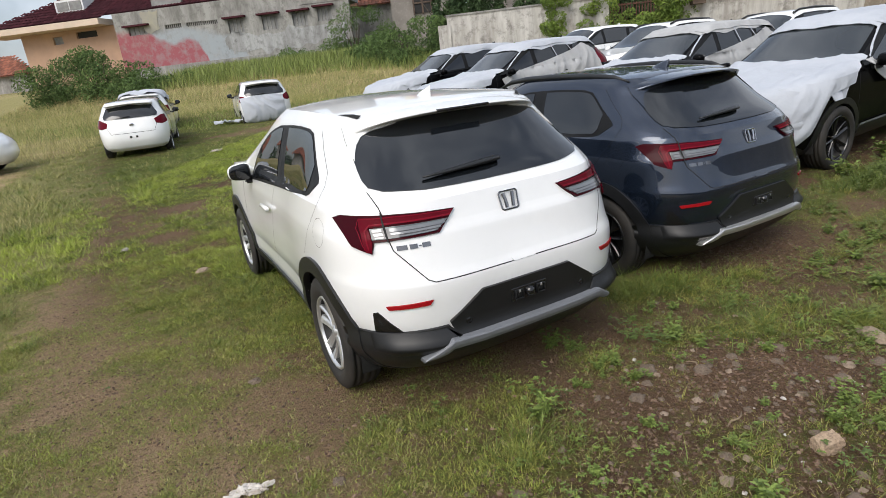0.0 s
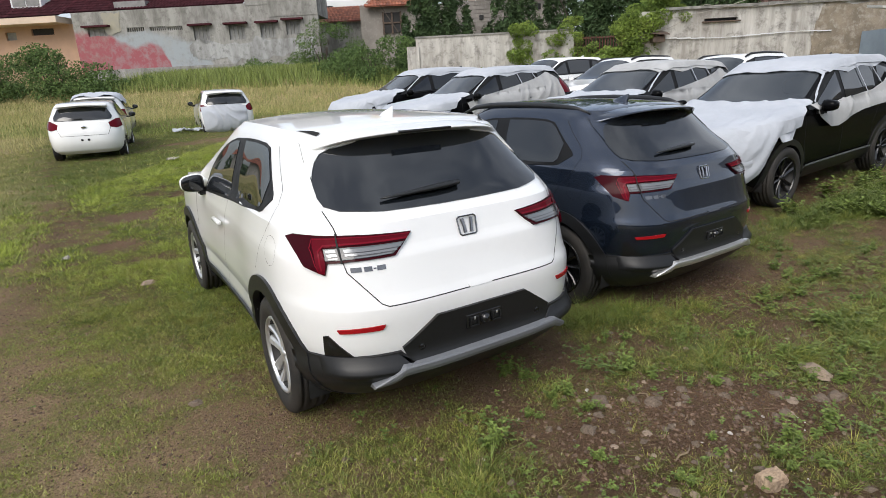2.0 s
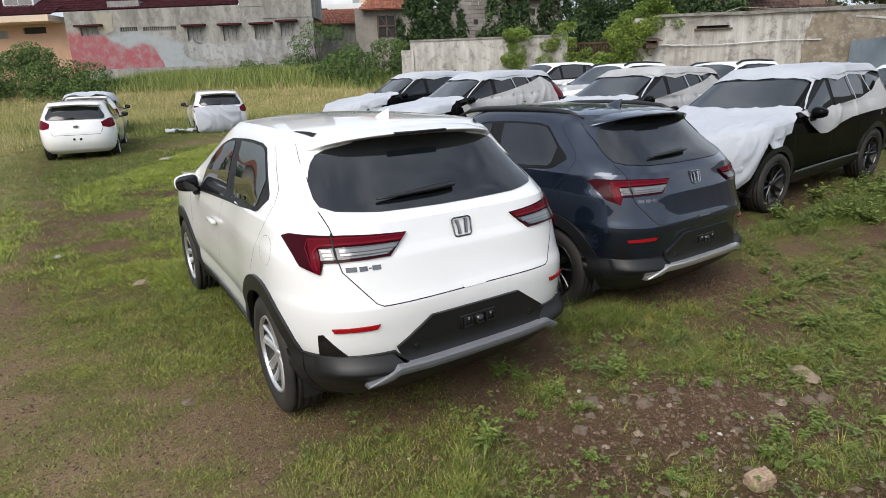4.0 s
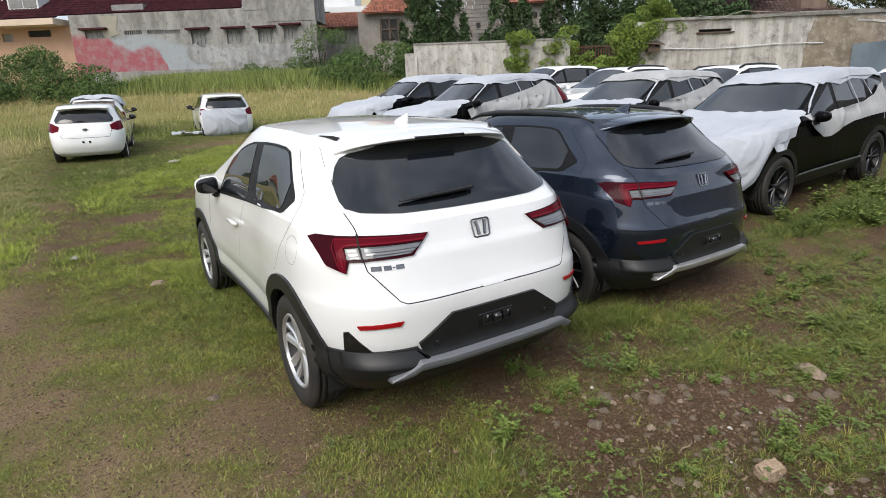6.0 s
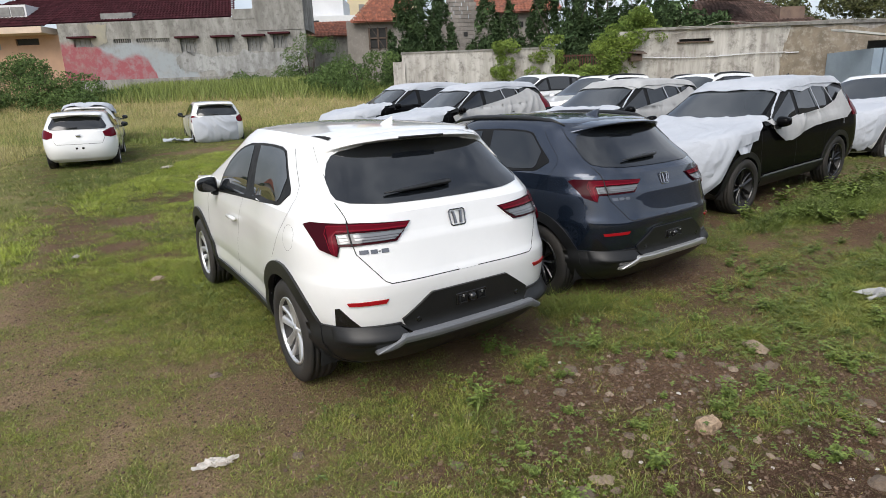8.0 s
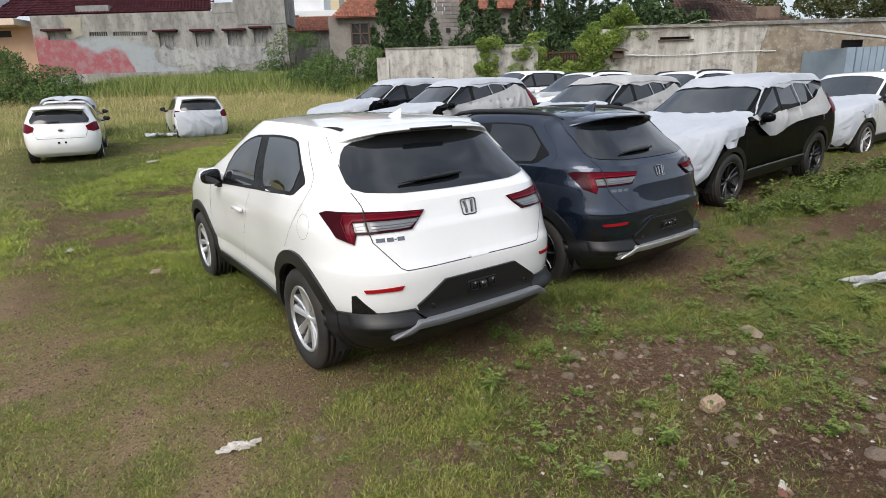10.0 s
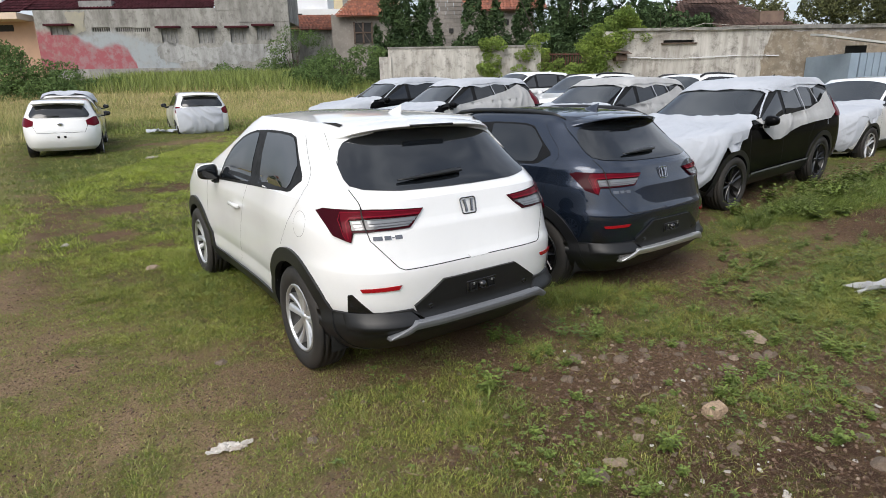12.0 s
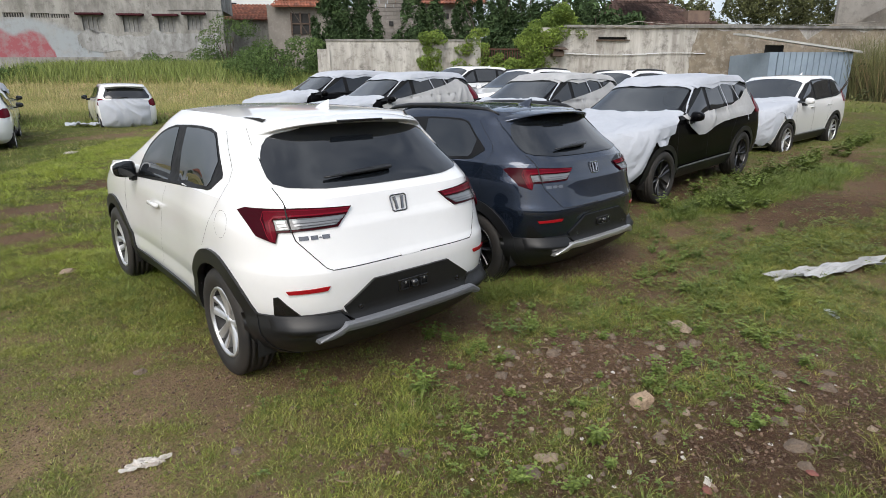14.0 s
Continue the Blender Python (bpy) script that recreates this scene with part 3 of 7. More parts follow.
while x < 32:
    w = rnd.uniform(1.5, 3.5)
    block(bm, x, x + w - 0.02, 26.88, 27.5, 4.35, 4.47 + rnd.uniform(-0.02, 0.05))
    x += w
part_of("coping", bm, PLASTER_GREY, wall_e)
bm = bmesh.new()
pts = [(xx, 26.93, 3.2 + 0.05 * math.sin(xx)) for xx in np.linspace(8, 15.6, 14)]
for a, b in zip(pts, pts[1:]):
    block(bm, a[0], b[0], 26.92, 26.95, min(a[2], b[2]) - 0.008, max(a[2], b[2]) + 0.008)
part_of("pipe", bm, WHITE_WALL, wall_e)

# small awning box and sagging cables on the wall
awning = thing("wall_lamp_box", "small dark metal box under a sloping lid on the wall", "wall box")
slab("box", 8.05, 8.55, 26.55, 26.98, 3.08, 3.30, WOOD_OLD, awning)
bm = bmesh.new()
block(bm, 7.9, 8.7, 26.4, 26.98, 3.40, 3.43)
for v in bm.verts:
    v.co.z += (v.co.y - 26.4) * 0.25 - 0.08 * (v.co.x - 7.9)
part_of("lid", bm, WOOD_OLD, awning)
slab("bracket", 8.1, 8.14, 26.5, 26.98, 3.30, 3.42, RUST, awning)
slab("bracket", 8.46, 8.5, 26.5, 26.98, 3.30, 3.42, RUST, awning)


def cable(points, sag, radius, label):
    """A slack cable between points given across and into the field."""
    bm = bmesh.new()
    for (xa, ya, za), (xb, yb, zb) in zip(points, points[1:]):
        prev = None
        for k in range(13):
            f = k / 12
            c = (xa + (xb - xa) * f, ya + (yb - ya) * f, za + (zb - za) * f - sag * 4 * f * (1 - f))
            ring = [bm.verts.new((c[0], c[1] + radius * math.cos(t), c[2] + radius * math.sin(t))) for t in (0, 1.57, 3.14, 4.71)]
            if prev:
                for i in range(4):
                    bm.faces.new((prev[i], prev[(i + 1) % 4], ring[(i + 1) % 4], ring[i]))
            prev = ring
    ob = thing("cable", label, "cable", group="cables on the wall")
    me = bpy.data.meshes.new("cable")
    bm.to_mesh(me)
    bm.free()
    me.materials.append(surface("cable_sheath", (0.36, 0.34, 0.30), (0.26, 0.24, 0.21), 3, 0.8, bump_strength=0))
    strand = new("strand", me)
    strand.parent = ob
    return ob


cable([(8.6, 26.9, 4.0), (12.0, 26.8, 4.62), (17.0, 26.8, 4.52), (24.0, 26.8, 4.66)], 0.10, 0.014, "slack pale cable along the wall's top")
cable([(8.2, 26.9, 3.5), (10.2, 26.85, 4.5), (14.5, 26.8, 4.5)], 0.18, 0.011, "thin slack cable over the wall")

# lichen and bared render on the far end of the east wall
ragged("bared_render", [(15.2, 4.2), (31.5, 4.2), (31.5, 0.6), (14.6, 0.6), (15.0, 2.4)], 26.985, surface("bared_brown_render", (0.29, 0.245, 0.185), (0.18, 0.15, 0.115), 1.6, 0.95, (0.40, 0.37, 0.32), 4.5, 30, 0.5, 0.03), wall_e, 8, 0.65)

# sheet-metal shed against the wall
shed = thing("metal_shed", "small shed of blue-grey ribbed sheet metal with a lean-to roof", "shed")
slab("front", 16.85, 17.2, 24.0, 24.06, 0.3, 3.1, BLUE_SHEET, shed)
for x in np.arange(17.23, 20.6, 0.14):
    slab("rib", x, x + 0.125, 23.98 - 0.02 * (int(x * 7.14) % 2), 24.05, 0.3, 3.1, BLUE_SHEET, shed)
slab("side", 16.85, 16.91, 24.06, 26.9, 0.3, 3.1, BLUE_SHEET, shed)
slab("side", 20.6, 20.66, 24.06, 26.9, 0.3, 3.0, BLUE_SHEET, shed)
# dark sheet stands for the shade in the gap under the roof
slab("opening_shade", 16.95, 17.8, 24.5, 24.56, 2.9, 3.42, DARK_HOLE, shed)
slab("lintel", 17.8, 20.6, 24.4, 24.5, 2.9, 3.12, PLASTER_WALL, shed)
bm = bmesh.new()
block(bm, 15.5, 21.0, 23.8, 24.7, 3.42, 3.50)
for v in bm.verts:
    v.co.z += 0.32 - (v.co.x - 15.5) / 5.5 * 0.68 + (v.co.y - 23.8) * 0.12
part_of("roof", bm, surface("roof_sheet", (0.50, 0.50, 0.49), (0.40, 0.40, 0.39), 2, 0.6), shed)

# old tiled house and pale house behind the east wall
old = thing("old_tiled_house", "old house with a sagging brown tiled roof", "building")
slab("wall", 19.0, 27.5, 46, 49, 1.0, 6.4, surface("brown_wall", (0.22, 0.13, 0.10), (0.15, 0.09, 0.075), 1, 0.9), old)
pitched("roof", 15.8, 27.5, 45, 6.25, 50, 9.4, BROWN_TILE, old, 14, 40, 5.0, 5.0)
pitched("roof", 18.7, 22.4, 44.6, 7.9, 47, 9.6, BROWN_TILE, old, 6, 14, 0.6, 0.6)
slab("gable_wall", 24.6, 26.4, 45.6, 48, 6.5, 7.5, surface("brown_block", (0.20, 0.14, 0.11), (0.13, 0.09, 0.075), 1.2, 0.9), old)
pale = thing("pale_house", "pale rendered house behind the wall", "building")
opened_wall("wall", 36.9, 45, 45, 45.3, 1.0, 12.0, [(41, 42.5, 7.4, 8.6)], surface("pale_render", (0.29, 0.275, 0.255), (0.23, 0.215, 0.20), 0.5, 0.9, (0.17, 0.16, 0.15), 2.5), pale)
slab("window", 41, 42.5, 45.15, 45.25, 7.4, 8.6, BOARD, pale)
bm = bmesh.new()
tri = [bm.verts.new(p) for p in ((37.2, 43.5, 6.4), (44.2, 43.5, 6.4), (40.4, 43.5, 7.9))]
bm.faces.new(tri)
bmesh.ops.solidify(bm, geom=bm.faces, thickness=-0.6)
part_of("gable", bm, BLOCKWORK, pale)


# ---- vegetation ----


def leaf_mesh(name, centres, normals, size, material, parent, spread=1.0, long=1.5):
    """Many small leaves at the given places, each a bent pair of triangles."""
    n = len(centres)
    c = np.asarray(centres, float)
    d = rng.normal(size=(n, 3)) * spread + np.asarray(normals) * 1.0
    d /= np.linalg.norm(d, axis=1)[:, None] + 1e-9
    e = np.cross(d, rng.normal(size=(n, 3)))
    e /= np.linalg.norm(e, axis=1)[:, None] + 1e-9
    s = size * rng.uniform(0.6, 1.4, n)[:, None]
    f = np.cross(d, e)
    p = np.stack([c - e * s * 0.5 * long, c + f * s * 0.35 + d * s * 0.1, c + e * s * 0.5 * long - d * s * 0.15, c - f * s * 0.35 + d * s * 0.1], 1).reshape(-1, 3)
    q = np.arange(4 * n).reshape(-1, 4)
    me = bpy.data.meshes.new(name)
    me.from_pydata(p.tolist(), [], q.tolist())
    me.materials.append(material)
    ob = new(name, me)
    ob.parent = parent
    return ob


def blob_leaves(blobs, per_area, seed):
    """Places and outward ways on and inside a cluster of uneven balls (x, y, z, rx, ry, rz)."""
    r = np.random.default_rng(seed)
    cs, ns = [], []
    for bx, by, bz, rx, ry, rz in blobs:
        n = int(per_area * (rx * ry + ry * rz + rx * rz) * 2)
        d = r.normal(size=(n, 3))
        d /= np.linalg.norm(d, axis=1)[:, None]
        lump = np.array([noise.noise(Vector((v * 2.3 + np.array([bx, by, seed])).tolist())) for v in d])
        k = (0.78 + 0.32 * lump) * r.uniform(0.55, 1.0, n) ** 0.35
        cs.append(np.stack([bx + d[:, 0] * rx * k, by + d[:, 1] * ry * k, bz + d[:, 2] * rz * k], 1))
        ns.append(d)
    return np.concatenate(cs), np.concatenate(ns)


def stems(bm, x, y, z, h, seed, n=5):
    r = random.Random(seed)
    for k in range(n):
        a, lean = r.uniform(0, 6.28), r.uniform(0.1, 0.5) * h
        pts = [(x, y, z), (x + 0.4 * lean * math.cos(a), y + 0.4 * lean * math.sin(a), z + h * 0.5), (x + lean * math.cos(a), y + lean * math.sin(a), z + h * 0.9)]
        prev = None
        for i, p in enumerate(pts):
            rad = 0.06 * (1 - 0.4 * i)
            ring = [bm.verts.new((p[0] + rad * math.cos(t), p[1] + rad * math.sin(t), p[2])) for t in (0, 1.26, 2.51, 3.77, 5.03)]
            if prev:
                for j in range(5):
                    bm.faces.new((prev[j], prev[(j + 1) % 5], ring[(j + 1) % 5], ring[j]))
            prev = ring


def shrub(name, label, x, y, z, blobs, material, size, density, seed, category="shrub"):
    ob = thing(name, label, category)
    bm = bmesh.new()
    h = (max(b[2] for b in blobs) - z) * (0.4 if category == "creeper" else 1)
    stems(bm, x, y, z - 0.2, h, seed)
    part_of("trunk", bm, BARK, ob)
    c, n = blob_leaves(blobs, density, seed)
    leaf_mesh("crown", c, n, size, material, ob)
    return ob


def cluster(x0, x1, y0, y1, z0, tops, count, radius, seed):
    """Balls under a skyline: tops are heights from x0 to x1."""
    r = random.Random(seed)
    out = []
    for _ in range(count):
        f = r.random()
        top = float(np.interp(f, np.linspace(0, 1, len(tops)), tops))
        rad = radius * r.uniform(0.6, 1.2)
        z = r.uniform(z0 + rad * 0.4, max(z0 + rad * 0.5, top - rad * 0.8))
        out.append((x0 + (x1 - x0) * f, r.uniform(y0, y1), z, rad * 1.15, rad, rad * 0.85))
    return out


shrub("large_shrub", "large dense green shrub at the field's edge", -21.5, 30.5, 1.6, cluster(-25.0, -18.3, 29, 32.5, 1.4, [4.3, 5.1, 4.9, 4.2, 3.0], 46, 0.95, 11), LEAF, 0.085, 135, 11)
shrub("low_shrub", "low green shrub below the painted wall", -16.5, 33, 1.8, cluster(-18.8, -14.6, 32, 34, 1.6, [3.4, 3.2, 2.7, 2.4], 24, 0.6, 12), LEAF, 0.08, 230, 12)
shrub("wall_shrub", "tall feathery green shrub in front of the grey wall", -9.0, 38, 2.4, cluster(-14.8, -5.2, 36.5, 39, 2.0, [3.2, 4.4, 3.8, 4.6, 6.6, 6.0, 4.6, 4.2], 74, 0.72, 13), LEAF, 0.078, 120, 13)
shrub("bank_shrub", "bright green shrub on the bank", -5.2, 33, 2.2, cluster(-8.8, -3.2, 32, 34.5, 1.8, [3.0, 3.6, 4.3, 4.7, 4.5], 54, 0.6, 14), LEAF, 0.085, 170, 14)
shrub("dark_shrub", "dark round shrub on the bank", -6.3, 31.2, 2.0, cluster(-7.6, -4.8, 30.8, 32, 1.7, [2.8, 3.6, 3.4, 3.0], 20, 0.6, 15), LEAF, 0.08, 220, 15)
shrub("far_trees", "dark trees beyond the peach house", -47, 60, 2, cluster(-62, -42, 58, 66, 1.5, [6.0, 8.0, 7.2, 6.5], 40, 2.0, 16), LEAF_DARK, 0.5, 10, 16, "trees")
shrub("climbing_vine", "leafy creeper over the wall's end", 8.2, 27.2, 0.8, cluster(6.0, 8.3, 26.6, 27.6, 1.0, [3.0, 4.3, 4.9, 5.0], 46, 0.46, 17) + cluster(7.2, 9.9, 26.7, 27.7, 3.6, [4.6, 5.2, 5.5, 5.1, 4.7], 26, 0.42, 24), LEAF_BRIGHT, 0.075, 330, 17, "creeper")
shrub("climbing_vine", "leafy creeper in a column on the wall", 2.8, 29.9, 0.9, cluster(2.3, 3.4, 29.6, 30.3, 1.0, [4.6, 5.2, 4.9], 24, 0.40, 18), LEAF_BRIGHT, 0.075, 280, 18, "creeper")
shrub("climbing_vine", "bushy creeper hanging over the wall", 4.4, 29.8, 0.9, cluster(3.9, 6.3, 29.5, 30.3, 1.0, [3.2, 5.1, 5.0, 4.5], 36, 0.43, 19), LEAF_BRIGHT, 0.075, 280, 19, "creeper")
shrub("climbing_vine", "young creeper at the foot of the wall", 0.9, 29.8, 0.9, cluster(0.4, 1.5, 29.6, 30.1, 1.0, [2.2, 2.9, 2.4], 10, 0.35, 20), LEAF_BRIGHT, 0.12, 90, 20, "creeper")
shrub("hedge_trees", "green trees behind the tiled house", 31, 55, 2, cluster(25, 48, 50, 57, 3, [9.8, 10.0, 11, 11, 12], 84, 1.6, 21), LEAF_OLIVE, 0.20, 36, 21, "trees")
shrub("hedge_trees", "round green tree behind the wall", 14.5, 38, 2, cluster(12.4, 17.5, 37, 41, 3, [6.8, 7.8, 7.4, 6.3], 30, 1.0, 22), LEAF_DARK, 0.25, 40, 22, "trees")
shrub("hedge_trees", "small green tree in the distance", 22, 70, 2, cluster(19.5, 25, 69, 73, 3, [8.6, 9.3, 8.4], 14, 1.2, 23), LEAF, 0.35, 16, 23, "trees")


def conifer(x, y, z, h, w, seed):
    ob = thing("conifer", "dark dense conifer with upright feathery branches", "tree", group="conifers by the wall")
    bm = bmesh.new()
    stems(bm, x, y, z, h * 0.9, seed, 2)
    part_of("trunk", bm, BARK, ob)
    r = random.Random(seed)
    blobs = []
    for k in range(54):
        f = r.random() ** 1.3
        rad = w * (1 - f) ** 0.7 * 1.75
        a = r.uniform(0, 6.28)
        blobs.append((x + rad * 0.7 * math.cos(a), y + rad * 0.7 * math.sin(a), z + 0.4 + f * (h - 0.6), 0.24 + 0.22 * w * (1 - f), 0.24 + 0.22 * w * (1 - f), 0.75 + 0.4 * w * (1 - f)))
    blobs.append((x, y, z + h * 0.32, w * 1.15, w * 1.15, h * 0.42))
    c, n = blob_leaves(blobs, 115, seed)
    n = n * 0.6 + np.array([0, 0, 0.9])
    leaf_mesh("crown", c, n, 0.075, LEAF_DARK, ob, 0.5, 1.7)
    c, n = blob_leaves([(bx, by, bz, rx * 0.72, ry * 0.72, rz * 0.78) for bx, by, bz, rx, ry, rz in blobs], 26, seed + 100)
    leaf_mesh("inner_foliage", c, n, 0.24, LEAF_DARK, ob, 0.8, 1.8)
    return ob


for k, (x, y, h, w) in enumerate([(-2.7, 36.0, 6.4, 1.15), (-1.5, 36.4, 7.8, 1.3), (-0.5, 36.0, 6.2, 1.05), (2.3, 36.6, 6.2, 1.25), (3.6, 36.2, 5.4, 1.15), (5.7, 36.5, 7.0, 1.2), (6.9, 36.0, 8.2, 1.4),
                                  (8.2, 36.8, 8.0, 1.3), (9.4, 36.2, 8.4, 1.4), (10.8, 36.6, 7.6, 1.4), (12.0, 36.2, 7.0, 1.2)]):
    conifer(x, y, 1.6, h, w, 40 + k)


def blade_mesh(name, xs, ys, zs, height, width, material, lean=0.35, seed=1, parent=None, out=None, slivers=False):
    """Grass: each blade a bent lance, or a straight sliver."""
    r = np.random.default_rng(seed)
    n = len(xs)
    base = np.stack([xs, ys, zs], 1)
    a = r.uniform(0, 2 * math.pi, n)
    side = np.stack([np.cos(a), np.sin(a), np.zeros(n)], 1)
    b = r.uniform(0, 2 * math.pi, n) if out is None else out + r.normal(0, 0.6, n)
    bend = np.stack([np.cos(b), np.sin(b), np.zeros(n)], 1) * (lean * r.uniform(0.2, 1.6, n) * height)[:, None]
    up = np.array([0, 0, 1.0]) * height[:, None]
    w = (width * r.uniform(0.6, 1.3, n))[:, None]
    if slivers:
        p = np.stack([base - side * w, base + side * w, base + bend + up], 1).reshape(-1, 3)
        me = bpy.data.meshes.new(name)
        me.from_pydata(p.tolist(), [], np.arange(3 * n).reshape(-1, 3).tolist())
        me.materials.append(material)
        return new(name, me)
    mid = base + bend * 0.3 + up * 0.5
    p = np.stack([base, mid + side * w, base + bend + up * 0.92, mid - side * w], 1).reshape(-1, 3)
    faces = np.arange(4 * n).reshape(-1, 4).tolist()
    me = bpy.data.meshes.new(name)
    me.from_pydata(p.tolist(), [], faces)
    me.materials.append(material)
    ob = new(name, me)
    if parent:
        ob.parent = parent
    return ob


def reeds(name, label, lat0, lat1, dep0, dep1, count, h, material, seed, width=0.02):
    r = np.random.default_rng(seed)
    xs, ys, zs = [], [], []
    for _ in range(count):
        x, y = place(r.uniform(lat0, lat1), r.uniform(dep0, dep1))
        xs.append(x), ys.append(y), zs.append(ground_z(x, y) - 0.03)
    ob = blade_mesh(name, np.array(xs), np.array(ys), np.array(zs), h * r.uniform(0.5, 1.25, count), np.full(count, width), material, 0.3, seed, slivers=True)
    return tagged(ob, label, "grass", kind="stuff")


shrub("low_hedge", "dark low hedge growing along the hall's foot", -14.5, 38, 1.8, cluster(-20.5, -9.5, 37, 38.6, 1.8, [3.3, 3.5, 3.2, 3.5, 3.8], 60, 0.5, 25), LEAF, 0.12, 80, 25)
reeds("tall_grass", "tall green grass on the bank below the wall", -18.5, -2.5, 32.5, 38, 15000, 0.55, REED, 31, 0.025)
reeds("tall_grass", "tall pale green grass in clumps", -19, 6, 30.0, 33, 7000, 0.6, REED, 32, 0.025)
reeds("dry_grass", "straw-coloured dry grass across the far field", -26, 4, 23.0, 31, 52000, 0.27, STRAW, 33, 0.010)
reeds("field_grass", "yellow-green grass across the field", -26, 5, 18.5, 29, 40000, 0.20, REED, 37, 0.010)
reeds("dry_grass", "straw-coloured grass at the side of the track", -26, -11.5, 14, 24, 12000, 0.25, STRAW, 34, 0.010)
shrub("reed_clump", "tall arching reeds and creepers by the shed", 20, 24, 0.4, cluster(20.6, 27, 22.5, 26, 0.4, [2.6, 3.6, 3.2, 3.0, 2.6], 34, 0.75, 35), LEAF_OLIVE, 0.10, 70, 35)
reeds("reed_clump", "tall arching reeds beside the shed", 20.8, 24.5, 22, 25.5, 4200, 2.5, surface("wispy_reeds", (0.165, 0.165, 0.062), (0.105, 0.112, 0.045), 0.8, 0.85, bump_strength=0, island=0.4), 36, 0.012)
reeds("dry_brush", "dry brown brush grown up against the wall", 20.8, 30, 21.5, 26, 5200, 1.7, surface("dry_brush_stems", (0.22, 0.165, 0.085), (0.14, 0.115, 0.055), 0.8, 0.85, bump_strength=0, island=0.4), 38, 0.018)


# ---- unseen plain walls added behind and beside the camera: close the field, darken reflections ----
UNSEEN_GREY = surface("unseen_wall_grey", (0.20, 0.19, 0.175), (0.115, 0.11, 0.10), 0.6, 0.9, (0.27, 0.26, 0.24), 6)


def closing_wall(name, corners, top, label):
    bm = bmesh.new()
    low_ring = [bm.verts.new((*place(u, v), -0.3)) for u, v in corners]
    top_ring = [bm.verts.new((*place(u, v), top)) for u, v in corners]
    bm.faces.new(low_ring[::-1])
    bm.faces.new(top_ring)
    for i in range(4):
        bm.faces.new((low_ring[i], low_ring[(i + 1) % 4], top_ring[(i + 1) % 4], top_ring[i]))
    bmesh.ops.recalc_face_normals(bm, faces=bm.faces)
    me = bpy.data.meshes.new(name)
    bm.to_mesh(me)
    bm.free()
    me.materials.append(UNSEEN_GREY)
    return tagged(new(name, me), label, "wall", kind="structure")


closing_wall("unseen_wall_south", [(-30, -13.0), (24, -13.0), (24, -13.25), (-30, -13.25)], 2.7, "plain grey wall added out of view to darken reflections")
# added out of view so the dark car's tailgate mirrors less bright sky
closing_wall("unseen_wall_side", [(24, -13.25), (24, 18.0), (24.25, 18.0), (24.25, -13.25)], 5.6, "tall plain grey wall added out of view to darken reflections")

# ---- car building ----
from mathutils import geometry
from mathutils.bvhtree import BVHTree


def part(name, bm, material, parent, label="", smooth=True):
    """Links a bmesh as one mesh object under a thing or a part."""
    me = bpy.data.meshes.new(name)
    bm.to_mesh(me)
    bm.free()
    me.materials.append(material)
    if smooth:
        me.polygons.foreach_set("use_smooth", [True] * len(me.polygons))
    ob = new(name, me)
    ob.parent = parent
    if label:
        ob["label"] = label
    return ob


def curve_fit(xs, ys, x):
    """Smooth interpolation without overshoot."""
    xs, ys = np.asarray(xs, float), np.asarray(ys, float)
    h, d = np.diff(xs), np.diff(ys) / np.diff(xs)
    m = np.zeros(len(xs))
    m[0], m[-1] = d[0], d[-1]
    for i in range(1, len(xs) - 1):
        m[i] = 0 if d[i - 1] * d[i] <= 0 else 2 * d[i - 1] * d[i] / (d[i - 1] + d[i])
    i = np.clip(np.searchsorted(xs, x) - 1, 0, len(xs) - 2)
    t = np.clip((x - xs[i]) / h[i], 0, 1)
    return ((1 + 2 * t) * (1 - t) ** 2 * ys[i] + t * (1 - t) ** 2 * h[i] * m[i] + t * t * (3 - 2 * t) * ys[i + 1] + t * t * (t - 1) * h[i] * m[i + 1])


def outline(W, R, Dr, F, Df, nr=3.2, nf=3.0, waist=0.0, taper=0.0, count=(22, 40, 18)):
    """Half of a car's outline in plan, from the tail's middle along the right flank to the nose's middle."""
    def corner(D, n, k):
        th = np.linspace(0, math.pi / 2, 400)
        x, y = W * np.sin(th) ** (2 / n), D * (1 - np.cos(th) ** (2 / 2.1))
        s = np.r_[0, np.cumsum(np.hypot(np.diff(x), np.diff(y)))]
        u = np.linspace(0, s[-1], k)
        return np.interp(u, s, x), np.interp(u, s, y)
    xr, yr = corner(Dr, nr, count[0])
    xf, yf = corner(Df, nf, count[2])
    ys = np.linspace(R + Dr, F - Df, count[1] + 2)[1:-1]
    mid, half = (R + F) / 2, (F - R) / 2
    x = np.r_[xr, np.full(len(ys), W), xf[::-1]]
    y = np.r_[R + yr, ys, (F - yf)[::-1]]
    x = x * (1 - 0.03 * np.abs((y - mid) / half) ** 2.5) * (1 - waist * np.exp(-(((y - mid) / (0.21 * 2 * half)) ** 4))) * (1 - taper * np.clip((y - 0.8) / 2.2, 0, 1.2))
    return x, y


